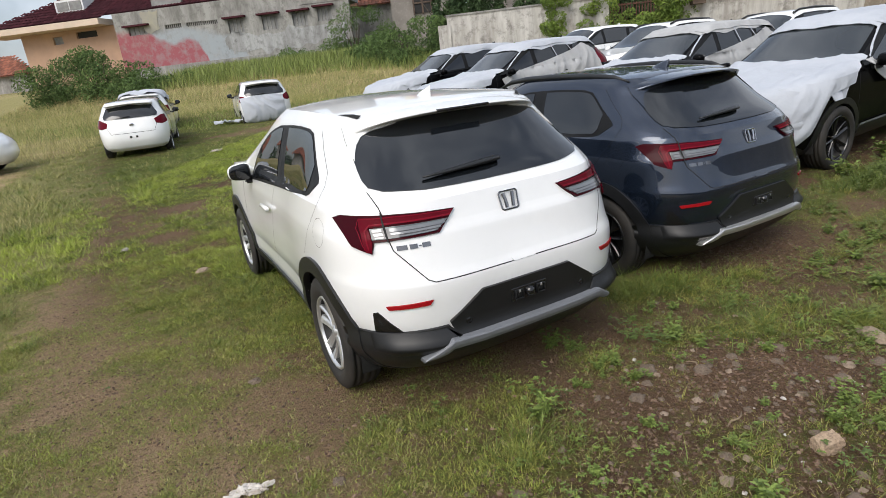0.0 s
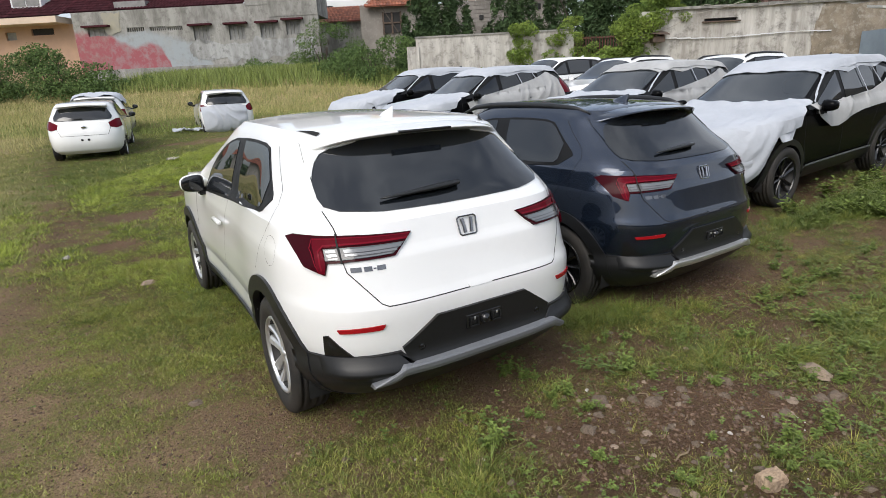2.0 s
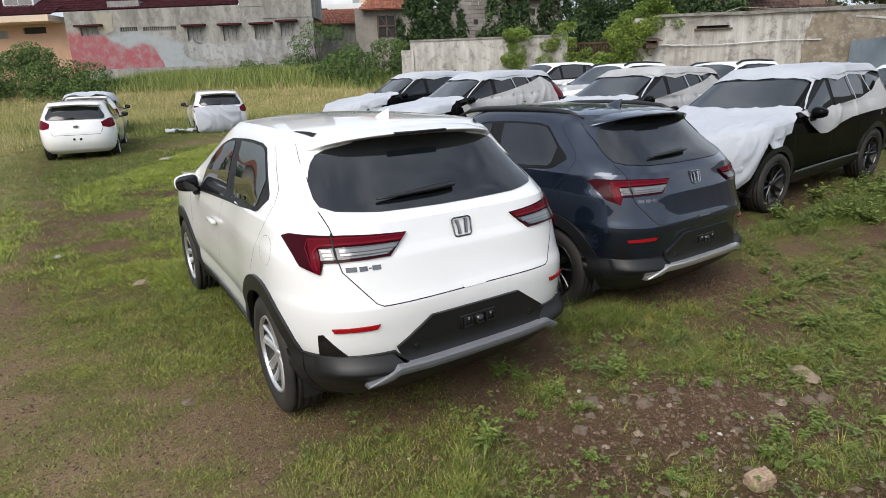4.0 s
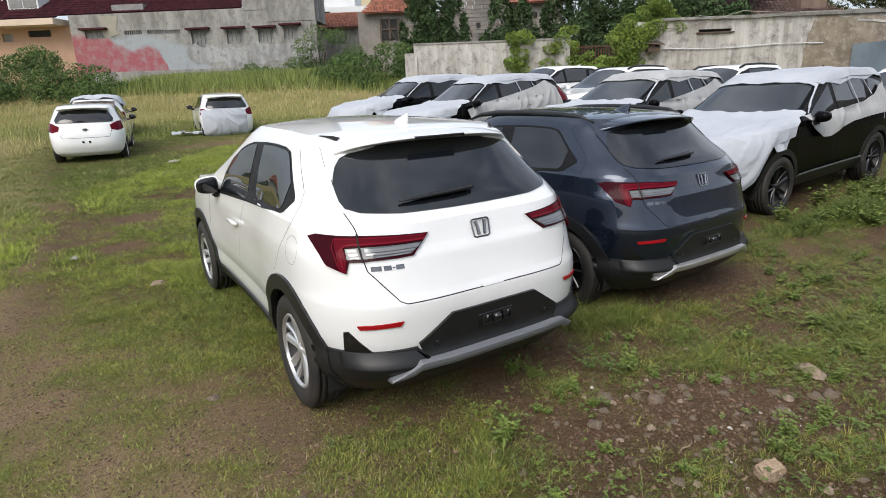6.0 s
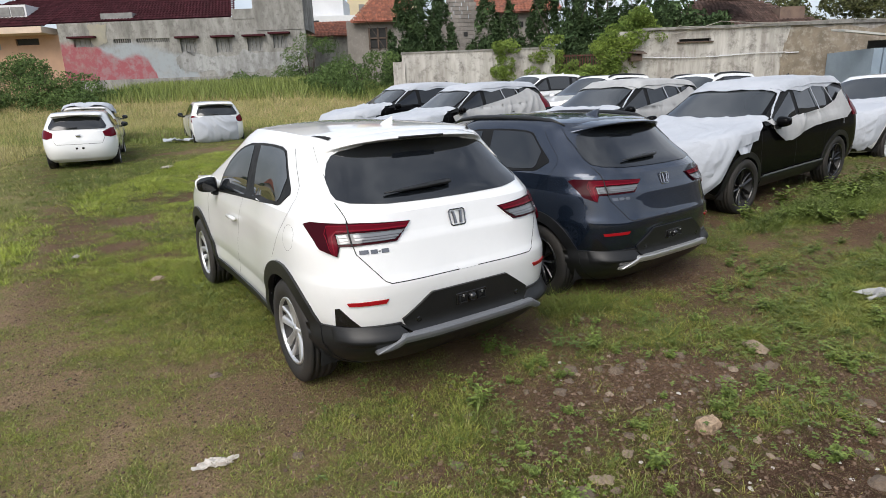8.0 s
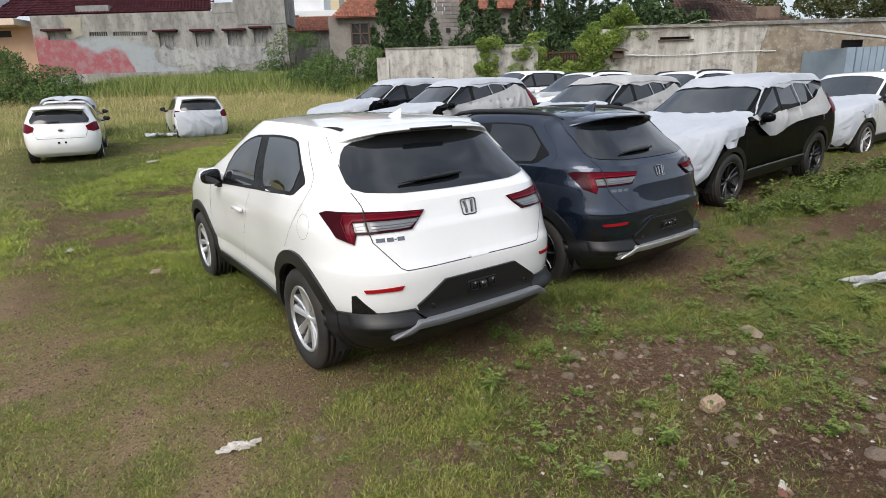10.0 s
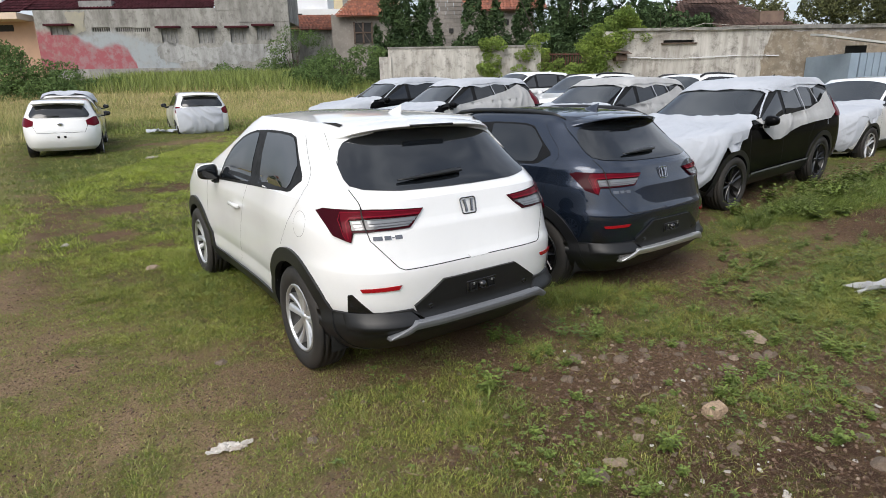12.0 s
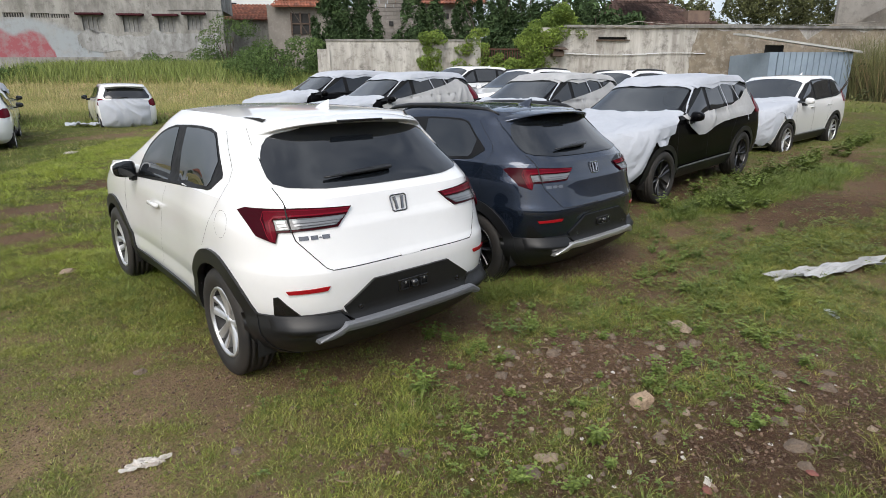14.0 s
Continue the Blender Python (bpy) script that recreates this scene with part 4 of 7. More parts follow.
class Shell:
    """The skin of a car: rings from the sill to the roof's ridge, from tables of width, tail and nose by height."""

    def __init__(self, spec):
        low, up, self.spec = np.array(spec["low"]), np.array(spec["up"]), spec
        rings = []
        heights = np.linspace(low[0, 0], low[-1, 0], spec.get("low_rings", 30))
        heights = [z for z in heights if np.abs(low[:, 0] - z).min() > 0.006]
        for z in sorted(heights + low[:, 0].tolist()):
            W, R, Dr, F, Df = (curve_fit(low[:, 0], low[:, k], z) for k in range(1, 6))
            x, y = outline(W, R, Dr, F, Df, nr=spec.get("sharp", 3.6), waist=spec.get("waist", 0.03), taper=spec.get("taper", 0.0) * 0.4, count=spec.get("count", (22, 40, 18)))
            drop = np.clip((y - spec["cowl"]) / (low[-1, 4] - spec["cowl"]), 0, 1)
            rings.append(np.stack([x, y, low[0, 0] + (z - low[0, 0]) * (1 - spec["hood_drop"] * drop ** 1.6)], 1))
        belt = low[-1, 0]
        for f in np.linspace(0, 1, spec.get("up_rings", 22)):
            W, R, Dr, F, Df = (curve_fit(up[:, 0], up[:, k], f) for k in range(1, 6))
            x, y = outline(W, R, Dr, F, Df, nr=spec.get("sharp", 3.6) * (1 - 0.1 * f), waist=spec.get("waist", 0.03) * (1 - f), taper=spec.get("taper", 0.0), count=spec.get("count", (22, 40, 18)))
            roof = np.array([curve_fit(spec["roof_y"], spec["roof_z"], v) for v in y])
            rings.append(np.stack([x, y, belt + 0.012 + (roof - belt - 0.012) * f], 1))
        edge, mid = rings[-1], (up[-1, 2] + up[-1, 4]) / 2
        for k in (0.985, 0.95, 0.88, 0.75, 0.55, 0.3, 0.0):
            c = edge.copy()
            c[:, 0] *= k
            c[:, 1] = mid + (edge[:, 1] - mid) * (1 - 0.12 * (1 - k))
            c[:, 2] += spec["crown"] * (1 - k ** 2.2)
            rings.append(c)
        n = len(rings[0])
        bm = bmesh.new()
        grid = []
        for r in rings:
            full = [bm.verts.new(p) for p in r] + [bm.verts.new((-p[0], p[1], p[2])) for p in r[-2:0:-1]]
            grid.append(full)
        m = 2 * n - 2
        for a, b in zip(grid, grid[1:]):
            for i in range(m):
                j = (i + 1) % m
                bm.faces.new((a[i], a[j], b[j], b[i]))
        bm.faces.new(grid[0][::-1])
        bmesh.ops.remove_doubles(bm, verts=bm.verts, dist=0.0005)
        bmesh.ops.recalc_face_normals(bm, faces=bm.faces)
        self.bm, self.tree = bm, BVHTree.FromBMesh(bm)

    def body(self, wheels, radius):
        """The skin with its wheel arches cut out."""
        bm = self.bm.copy()
        out = []
        for f in bm.faces:
            c = f.calc_center_median()
            if abs(c.x) > 0.5 and len(f.verts) < 5 and any((c.y - y) ** 2 + (c.z - z) ** 2 < radius ** 2 for y, z in wheels):
                out.append(f)
        bmesh.ops.delete(bm, geom=out, context="FACES")
        for e in bm.edges:
            if len(e.link_faces) == 2 and e.calc_face_angle() > 0.30:
                e.smooth = False
        return bm

    DIRECTIONS = {"left": ((1, 0, 0), (0, 1, 0)), "rear": ((0, 1, 0), (1, 0, 0)), "front": ((0, -1, 0), (1, 0, 0)), "top": ((0, 0, -1), (1, 0, 0)),
                  "corner": ((0.7071, 0.7071, 0), (0.7071, -0.7071, 0)), "nose": ((0.7071, -0.7071, 0), (0.7071, 0.7071, 0))}

    def axes(self, way):
        d, u = (Vector(v) for v in self.DIRECTIONS[way])
        v = Vector((0, 1, 0)) if way == "top" else Vector((0, 0, 1))
        return d, u, v

    def drop(self, way, p):
        d, u, v = self.axes(way)
        start = u * p[0] + v * p[1] - d * 12
        hit, normal, _, _ = self.tree.ray_cast(start, d)
        if hit is None:
            hit, normal, _, _ = self.tree.find_nearest(start + d * (8.0 if way in ("front", "nose") else 11.2))
        return hit, (normal if normal.dot(d) < 0 else -normal)

    def patch(self, name, way, pts, material, parent, off=0.004, thick=0.012, step=0.03, label="", wrinkle=0.0, flip=False, seed=0, hang=0.0):
        """A panel that lies on the skin: the polygon pts, seen along way, with an edge of its own."""
        ring = []
        for a, b in zip(pts, pts[1:] + pts[:1]):
            k = max(1, int(math.hypot(b[0] - a[0], b[1] - a[1]) / step))
            ring += [Vector((a[0] + (b[0] - a[0]) * i / k, a[1] + (b[1] - a[1]) * i / k)) for i in range(k)]
        nb = len(ring)
        poly = [tuple(p) for p in ring]
        lo = (min(p[0] for p in poly), min(p[1] for p in poly))
        hi = (max(p[0] for p in poly), max(p[1] for p in poly))
        inner = []
        for i in range(int((hi[0] - lo[0]) / step) + 1):
            for j in range(int((hi[1] - lo[1]) / step) + 1):
                q = Vector((lo[0] + (i + 0.5) * step, lo[1] + (j + 0.5) * step))
                if min((q - r).length_squared for r in ring) > (0.45 * step) ** 2:
                    inner.append(q)
        verts, _, faces, _, _, _ = geometry.delaunay_2d_cdt(ring + inner, [(i, (i + 1) % nb) for i in range(nb)], [], 1, 1e-6)
        bm = bmesh.new()
        made = []
        for p in verts:
            hit, normal = self.drop(way, p)
            lift = off
            if wrinkle:
                q = Vector((p[0] * 1.6 + seed, p[1] * 1.6, seed * 1.7))
                warp = noise.noise(q) * 1.2
                fold = 1 - abs(noise.noise(Vector((p[0] * 2.6 + p[1] * 1.1 + warp + seed, p[1] * 0.8 - p[0] * 0.3, seed)) * 1.5))
                lift += wrinkle * (0.5 + 0.7 * noise.noise(q) + 1.3 * fold ** 6 + 0.10 * noise.noise(q * 6))
            made.append(bm.verts.new(hit + normal * lift))
        d = self.axes(way)[0]
        for f in faces:
            try:
                face = bm.faces.new([made[i] for i in f])
            except ValueError:
                continue
        bmesh.ops.delete(bm, geom=[v for v in bm.verts if not v.link_faces], context="VERTS")
        bm.normal_update()
        for face in bm.faces:
            if face.normal.dot(d) > 0:
                face.normal_flip()
        if thick:
            rim = [e for e in bm.edges if e.is_boundary]
            back = {}
            for e in rim:
                for v in e.verts:
                    if v not in back:
                        hit, normal = self.drop(way, (v.co.dot(self.axes(way)[1]), v.co.dot(self.axes(way)[2])))
                        back[v] = bm.verts.new(v.co - normal * thick)
            for e in rim:
                a, b = e.link_loops[0].vert, e.link_loops[0].link_loop_next.vert
                skirt = bm.faces.new((b, a, back[a], back[b]))
                e.smooth = False
        if flip:
            for v in bm.verts:
                v.co.x = -v.co.x
            bmesh.ops.reverse_faces(bm, faces=bm.faces)
        return part(name, bm, material, parent, label)

    def both(self, name, way, pts, *args, **kw):
        return [self.patch(name, way, pts, *args, **kw), self.patch(name, way, pts, *args, flip=True, **kw)]

    def seam(self, name, way, pts, parent, width=0.006, material=None, off=0.0015, flip=False, step=0.025):
        """A narrow joint between panels along a line on the skin."""
        line = []
        for a, b in zip(pts, pts[1:]):
            k = max(1, int(math.hypot(b[0] - a[0], b[1] - a[1]) / step))
            line += [Vector((a[0] + (b[0] - a[0]) * i / k, a[1] + (b[1] - a[1]) * i / k)) for i in range(k)]
        line.append(Vector(pts[-1]))
        bm = bmesh.new()
        rows = []
        for i, p in enumerate(line):
            along = (line[min(i + 1, len(line) - 1)] - line[max(i - 1, 0)]).normalized()
            across = Vector((-along.y, along.x)) * width / 2
            row = []
            for q in (p - across, p + across):
                hit, normal = self.drop(way, q)
                row.append(bm.verts.new(hit + normal * off))
            rows.append(row)
        for a, b in zip(rows, rows[1:]):
            bm.faces.new((a[0], b[0], b[1], a[1]))
        if flip:
            for v in bm.verts:
                v.co.x = -v.co.x
        return part(name, bm, material or GAP_BLACK, parent)


def lathe(bm, profile, steps=48, axis="x"):
    """Turns a profile of (along, radius) round the x axis."""
    rings = []
    for k in range(steps):
        a = 2 * math.pi * k / steps
        rings.append([bm.verts.new((p, r * math.cos(a), r * math.sin(a))) for p, r in profile])
    for a, b in zip(rings, rings[1:] + rings[:1]):
        for i in range(len(profile) - 1):
            bm.faces.new((a[i], a[i + 1], b[i + 1], b[i]))


def box(bm, x0, x1, y0, y1, z0, z1, bevel=0.0, m=None):
    made = bmesh.ops.create_cube(bm, size=1)["verts"]
    for v in made:
        v.co = Vector(((x0 + x1) / 2 + v.co.x * (x1 - x0), (y0 + y1) / 2 + v.co.y * (y1 - y0), (z0 + z1) / 2 + v.co.z * (z1 - z0)))
    if m:
        bmesh.ops.transform(bm, matrix=m, verts=made)
    if bevel:
        edges = list({e for v in made for e in v.link_edges})
        bmesh.ops.bevel(bm, geom=edges, offset=bevel, segments=2, affect="EDGES", profile=0.5)
    return made


def tube(bm, pts, radius, sides=8, flat=1.0):
    """A bent rod through pts."""
    rings = []
    for i, p in enumerate(pts):
        d = (Vector(pts[min(i + 1, len(pts) - 1)]) - Vector(pts[max(i - 1, 0)])).normalized()
        a = d.orthogonal().normalized() if abs(d.z) > 0.9 else d.cross(Vector((0, 0, 1))).normalized()
        b = d.cross(a)
        r = radius[i] if isinstance(radius, (list, tuple)) else radius
        rings.append([bm.verts.new(Vector(p) + a * r * math.cos(t) + b * r * flat * math.sin(t)) for t in (2 * math.pi * k / sides for k in range(sides))])
    for a, b in zip(rings, rings[1:]):
        for i in range(sides):
            bm.faces.new((a[i], a[(i + 1) % sides], b[(i + 1) % sides], b[i]))
    bm.faces.new(rings[0][::-1])
    bm.faces.new(rings[-1])
    bmesh.ops.recalc_face_normals(bm, faces=bm.faces)


def wheel_meshes(radius, rim, width, material, spokes=5, slim=1.0):
    """Meshes of a wheel that faces +x: tyre, rim and one spoke."""
    h = width / 2
    bm = bmesh.new()
    s = radius - rim
    prof = [(-h * 0.8, rim), (-h, rim + 0.25 * s), (-h * 1.04, rim + 0.55 * s), (-h * 0.92, radius - 0.012), (-h * 0.78, radius)]
    for k in range(4):
        x = -h * 0.62 + k * h * 0.41
        prof += [(x - 0.006, radius + 0.002), (x - 0.005, radius - 0.009), (x + 0.005, radius - 0.009), (x + 0.006, radius + 0.002)]
    prof += [(h * 0.78, radius), (h * 0.92, radius - 0.012), (h * 1.04, rim + 0.55 * s), (h, rim + 0.25 * s), (h * 0.8, rim)]
    lathe(bm, prof, 56)
    bmesh.ops.recalc_face_normals(bm, faces=bm.faces)
    tyre = bpy.data.meshes.new("tyre")
    bm.to_mesh(tyre)
    bm.free()
    tyre.materials.append(RUBBER)
    bm = bmesh.new()
    lathe(bm, [(h * 0.84, rim + 0.004), (h * 0.92, rim - 0.003), (h * 0.88, rim - 0.012), (h * 0.70, rim - 0.014)], 48)
    ring = bpy.data.meshes.new("rim")
    bmesh.ops.recalc_face_normals(bm, faces=bm.faces)
    bm.to_mesh(ring)
    bm.free()
    ring.materials.append(material)
    # brake disc and rim barrel, darkened for the shade behind the spokes
    bm = bmesh.new()
    lathe(bm, [(h * 0.72, rim - 0.014), (h * 0.1, rim - 0.02), (h * 0.02, 0.14), (h * 0.1, 0.13), (h * 0.1, 0.02)], 40)
    disc = bpy.data.meshes.new("brake_disc")
    bm.to_mesh(disc)
    bm.free()
    disc.materials.append(WHEEL_SHADE)
    bm = bmesh.new()
    lathe(bm, [(h * 0.68, 0.001), (h * 0.68, 0.022), (h * 0.62, 0.027), (h * 0.58, 0.036), (h * 0.4, 0.04)], 24)
    bmesh.ops.recalc_face_normals(bm, faces=bm.faces)
    cap = bpy.data.meshes.new("hub_cap")
    bm.to_mesh(cap)
    bm.free()
    cap.materials.append(material)
    # one spoke of two ridged arms that spread towards the rim
    bm = bmesh.new()
    for arm in (-1, 1):
        rows = []
        for k in range(7):
            f = k / 6
            r = 0.024 + (rim - 0.036) * f
            w = (0.013 + 0.012 * f) * slim
            x = h * (0.60 - 0.08 * math.sin(math.pi * f) + 0.22 * f)
            mid = arm * (0.008 + 0.036 * f + 0.006 * math.sin(math.pi * f))
            rows.append([bm.verts.new((x - dx, r, mid + arm * s2)) for dx, s2 in ((0.045, -w), (0.016, -w), (0.007, -w * 0.4), (0.0, w * 0.55), (0.008, w), (0.045, w))])
        for p, q in zip(rows, rows[1:]):
            for i in range(5):
                bm.faces.new((p[i], q[i], q[i + 1], p[i + 1]))
        bm.faces.new(rows[-1])
    bmesh.ops.recalc_face_normals(bm, faces=bm.faces)
    spoke = bpy.data.meshes.new("spoke")
    bm.to_mesh(spoke)
    bm.free()
    spoke.materials.append(material)
    for me in (tyre, ring, disc, cap):
        me.polygons.foreach_set("use_smooth", [True] * len(me.polygons))
    return tyre, ring, disc, cap, spoke, spokes


def add_wheel(meshes, parent, x, y, z, turn=0.0, label=""):
    tyre, ring, disc, cap, spoke, count = meshes
    w = new("wheel", tyre)
    w.parent = parent
    w.matrix_basis = pose(x, y, z, 0, 0, 0 if x > 0 else 180) @ pose(0, 0, 0, turn, 0, 0)
    if label:
        w["label"] = label
    for name, me in (("rim", ring), ("brake_disc", disc), ("hub_cap", cap)):
        o = new(name, me)
        o.parent = w
    for k in range(count):
        o = new("spoke", spoke)
        o.parent = w
        o.matrix_basis = pose(0, 0, 0, 360 / count * k, 0, 0)
    return w


def wheel_wells(parent, wheels, radius, half):
    for y, z in wheels:
        for side in (-1, 1):
            bm = bmesh.new()
            rows = []
            for k in range(15):
                a = math.pi * (k / 14 * 1.16 - 0.08)
                rows.append([bm.verts.new((side * xx, y + radius * math.cos(a), z + radius * math.sin(a))) for xx in (half - 0.42, half - 0.03)])
            for a, b in zip(rows, rows[1:]):
                bm.faces.new((a[0], a[1], b[1], b[0]))
            bm.faces.new([r[0] for r in rows])
            part("wheel_well", bm, GAP_BLACK, parent)


def arc(y, z, r, a0, a1, n=14):
    return [(y + r * math.cos(radians(a0 + (a1 - a0) * k / n)), z + r * math.sin(radians(a0 + (a1 - a0) * k / n))) for k in range(n + 1)]

# ---- the compact crossovers ----
COMPACT = dict(
    # height, half width, tail, tail corner, nose, nose corner
    low=[(0.22, 0.78, 0.20, 0.50, 3.90, 0.55), (0.30, 0.845, 0.085, 0.52, 3.98, 0.55), (0.385, 0.872, 0.0, 0.55, 4.03, 0.55), (0.42, 0.878, -0.018, 0.56, 4.04, 0.56), (0.505, 0.876, 0.012, 0.57, 4.05, 0.57), (0.52, 0.880, 0.008, 0.57, 4.05, 0.57), (0.60, 0.892, 0.0, 0.58, 4.06, 0.58),
         (0.70, 0.894, -0.005, 0.58, 4.05, 0.6), (0.744, 0.893, 0.0, 0.58, 4.05, 0.6), (0.785, 0.891, 0.020, 0.58, 4.04, 0.6), (0.90, 0.888, 0.058, 0.56, 4.02, 0.62), (0.96, 0.882, 0.075, 0.55, 3.98, 0.64), (1.00, 0.872, 0.098, 0.55, 3.95, 0.65), (1.10, 0.848, 0.135, 0.52, 3.86, 0.7)],
    up=[(0.0, 0.838, 0.14, 0.50, 3.16, 0.30), (0.15, 0.815, 0.20, 0.48, 3.02, 0.32), (0.4, 0.765, 0.33, 0.44, 2.78, 0.34), (0.7, 0.705, 0.47, 0.40, 2.48, 0.36), (0.9, 0.66, 0.56, 0.34, 2.28, 0.36), (1.0, 0.62, 0.62, 0.30, 2.18, 0.36)],
    roof_y=[0.4, 0.8, 1.3, 1.8, 2.3, 3.2], roof_z=[1.485, 1.52, 1.54, 1.545, 1.53, 1.45],
    crown=0.035, cowl=3.05, hood_drop=0.13, sharp=4.2, waist=0.04, taper=0.06)


def wing_mirror(parent, paint, at, side):
    bm = bmesh.new()
    bmesh.ops.create_uvsphere(bm, u_segments=20, v_segments=12, radius=1)
    for v in bm.verts:
        c = v.co
        c.x, c.y, c.z = (math.copysign(abs(c.x) ** 0.7, c.x), math.copysign(abs(c.y) ** 0.8, c.y), math.copysign(abs(c.z) ** 0.7, c.z))
        y = c.y * (0.085 if c.y > 0 else 0.03)
        v.co = Vector((at[0] + side * (c.x * 0.088), at[1] + y, at[2] + c.z * 0.068 * (1 - 0.18 * c.x)))
    shell = part("wing_mirror", bm, paint, parent)
    bm = bmesh.new()
    bmesh.ops.create_uvsphere(bm, u_segments=16, v_segments=8, radius=1)
    for v in bm.verts:
        c = v.co
        c.x, c.z = math.copysign(abs(c.x) ** 0.6, c.x), math.copysign(abs(c.z) ** 0.6, c.z)
        v.co = Vector((at[0] + side * (c.x * 0.083), at[1] - 0.028 + c.y * 0.012, at[2] + c.z * 0.062 * (1 - 0.15 * c.x)))
    part("mirror_glass", bm, GLASS_DARK, shell)
    bm = bmesh.new()
    box(bm, at[0] - side * 0.16, at[0] - side * 0.05, at[1] - 0.02, at[1] + 0.05, at[2] - 0.085, at[2] - 0.045, 0.01)
    part("mirror_foot", bm, TRIM_BLACK, shell)
    return shell


def fin_antenna(parent, paint, y, z):
    bm = bmesh.new()
    rows = []
    for k in range(9):
        f = k / 8
        w, h = 0.034 * math.sin(math.pi * min(1, 0.15 + 0.85 * (1 - f))) + 0.008, 0.060 * (1 - f) ** 0.65
        rows.append([bm.verts.new(p) for p in ((-w, y + f * 0.17, z - 0.012), (-w * 0.35, y + f * 0.17 - 0.01, z + h * 0.75), (0, y + f * 0.17 - 0.015, z + h), (w * 0.35, y + f * 0.17 - 0.01, z + h * 0.75), (w, y + f * 0.17, z - 0.012))])
    for a, b in zip(rows, rows[1:]):
        for i in range(4):
            bm.faces.new((a[i], b[i], b[i + 1], a[i + 1]))
    bm.faces.new(rows[0])
    bmesh.ops.recalc_face_normals(bm, faces=bm.faces)
    return part("fin_antenna", bm, paint, parent)


def compact_crossover(m, paint, wheel_set, label, sport=False):
    """A compact five-door crossover; its tail's middle stands at m, nose along +y."""
    car = new("crossover_car")
    car.matrix_basis = m
    tagged(car, label, "car", group="parked cars")
    sh = Shell(COMPACT)
    hubs = [(0.745, 0.332), (3.23, 0.332)]
    body = part("body", sh.body(hubs, 0.395), paint, car)
    wheel_wells(car, hubs, 0.405, 0.86)
    for y, z in hubs:
        for x in (-0.775, 0.775):
            add_wheel(wheel_set, car, x, y, z, 20 if y < 1 else 50)
    for flip in (False, True):
        # side windows
        sh.patch("window_surround", "left", SIDE_SURROUND, PILLAR_BLACK, car, 0.003, 0.008, flip=flip)
        sh.patch("front_window", "left", FRONT_WINDOW, GLASS_DARK, car, 0.0065, 0.006, flip=flip)
        sh.patch("rear_window", "left", REAR_WINDOW, GLASS_DARK, car, 0.0065, 0.006, flip=flip)
        # wheel arches, sill and door joints
        for y, z in hubs:
            sh.patch("arch_trim", "left", arc(y, z, 0.46, -14, 194, 26) + arc(y, z, 0.375, 198, -18, 26), TRIM_BLACK, car, 0.016, 0.04, flip=flip)
        sh.patch("sill_trim", "left", [(1.14, 0.37), (2.84, 0.38), (2.84, 0.24), (1.14, 0.235)], TRIM_BLACK, car, 0.014, 0.03, flip=flip)
        sh.seam("door_gap", "left", REAR_DOOR_LINE, car, 0.0022, flip=flip)
        sh.seam("door_gap", "left", MID_DOOR_LINE, car, 0.0028, flip=flip)
        sh.seam("door_gap", "left", [(2.75, 1.02), (2.80, 0.85), (2.82, 0.7)], car, flip=flip)
        # door handle in its scoop
        bm = bmesh.new()
        hit, normal = sh.drop("left", (1.94, 0.885))
        box(bm, -0.018, 0.012, -0.105, 0.105, -0.014, 0.014, 0.01, Matrix.Translation(hit + normal * 0.022))
        if flip:
            bmesh.ops.transform(bm, matrix=Matrix.Diagonal((-1, 1, 1, 1)), verts=bm.verts)
            bmesh.ops.reverse_faces(bm, faces=bm.faces)
        part("door_handle", bm, paint, car)
        # tail lamps
        sh.patch("tail_lamp", "corner", lamp_uv(LAMP), LAMP_DARK, car, 0.012, 0.03, 0.02, flip=flip)
        sh.patch("lamp_bar", "corner", lamp_uv(LAMP_BAR), LAMP_RED, car, 0.016, 0.01, 0.02, flip=flip)
        clear = sh.patch("lamp_clear", "corner", lamp_uv(LAMP_WHITE), LAMP_SMOKE, car, 0.0165, 0.01, 0.02, flip=flip)
        for z, x0, x1, w in ((1.007, -0.385, -0.635, 0.019), (0.989, -0.41, -0.635, 0.009), (0.977, -0.44, -0.60, 0.005), (1.007, -0.664, -0.70, 0.014), (0.988, -0.664, -0.70, 0.012), (0.975, -0.664, -0.70, 0.006)):
            sh.seam("lamp_strip", "rear", [(x0, z), (x1, z - 0.003)], clear, w, LAMP_CLEAR, 0.0195, flip=flip)
        sh.seam("lamp_line", "corner", lamp_uv([(-0.345, 0.12, 1.034), (-0.6, 0.19, 1.036), (-0.70, 0.255, 1.032), (-0.728, 0.26, 1.005), (-0.722, 0.23, 0.925)]), car, 0.008, LAMP_LINE, 0.019, flip=flip)
        sh.seam("lamp_line", "corner", lamp_uv([(-0.335, 0.12, 1.052), (-0.6, 0.19, 1.063), (-0.735, 0.30, 1.06), (-0.76, 0.29, 1.02), (-0.742, 0.235, 0.925)]), car, 0.004, LAMP_LINE, 0.019, flip=flip)
        sh.seam("lamp_gap", "rear", [(-0.648, 1.085), (-0.652, 1.02), (-0.655, 0.955)], car, 0.006, GAP_BLACK, 0.0215, flip=flip)
        # fuel flap ring
        if not flip:
            sh.seam("fuel_flap", "left", arc(0.60, 0.965, 0.075, 0, 360, 28), car, 0.0015, GAP_BLACK, 0.0012, step=0.02)
        # bumper side pieces
        sh.patch("rear_reflector", "corner", lamp_uv(REFLECT), REFLECTOR, car, 0.008, 0.012, 0.02, flip=flip)
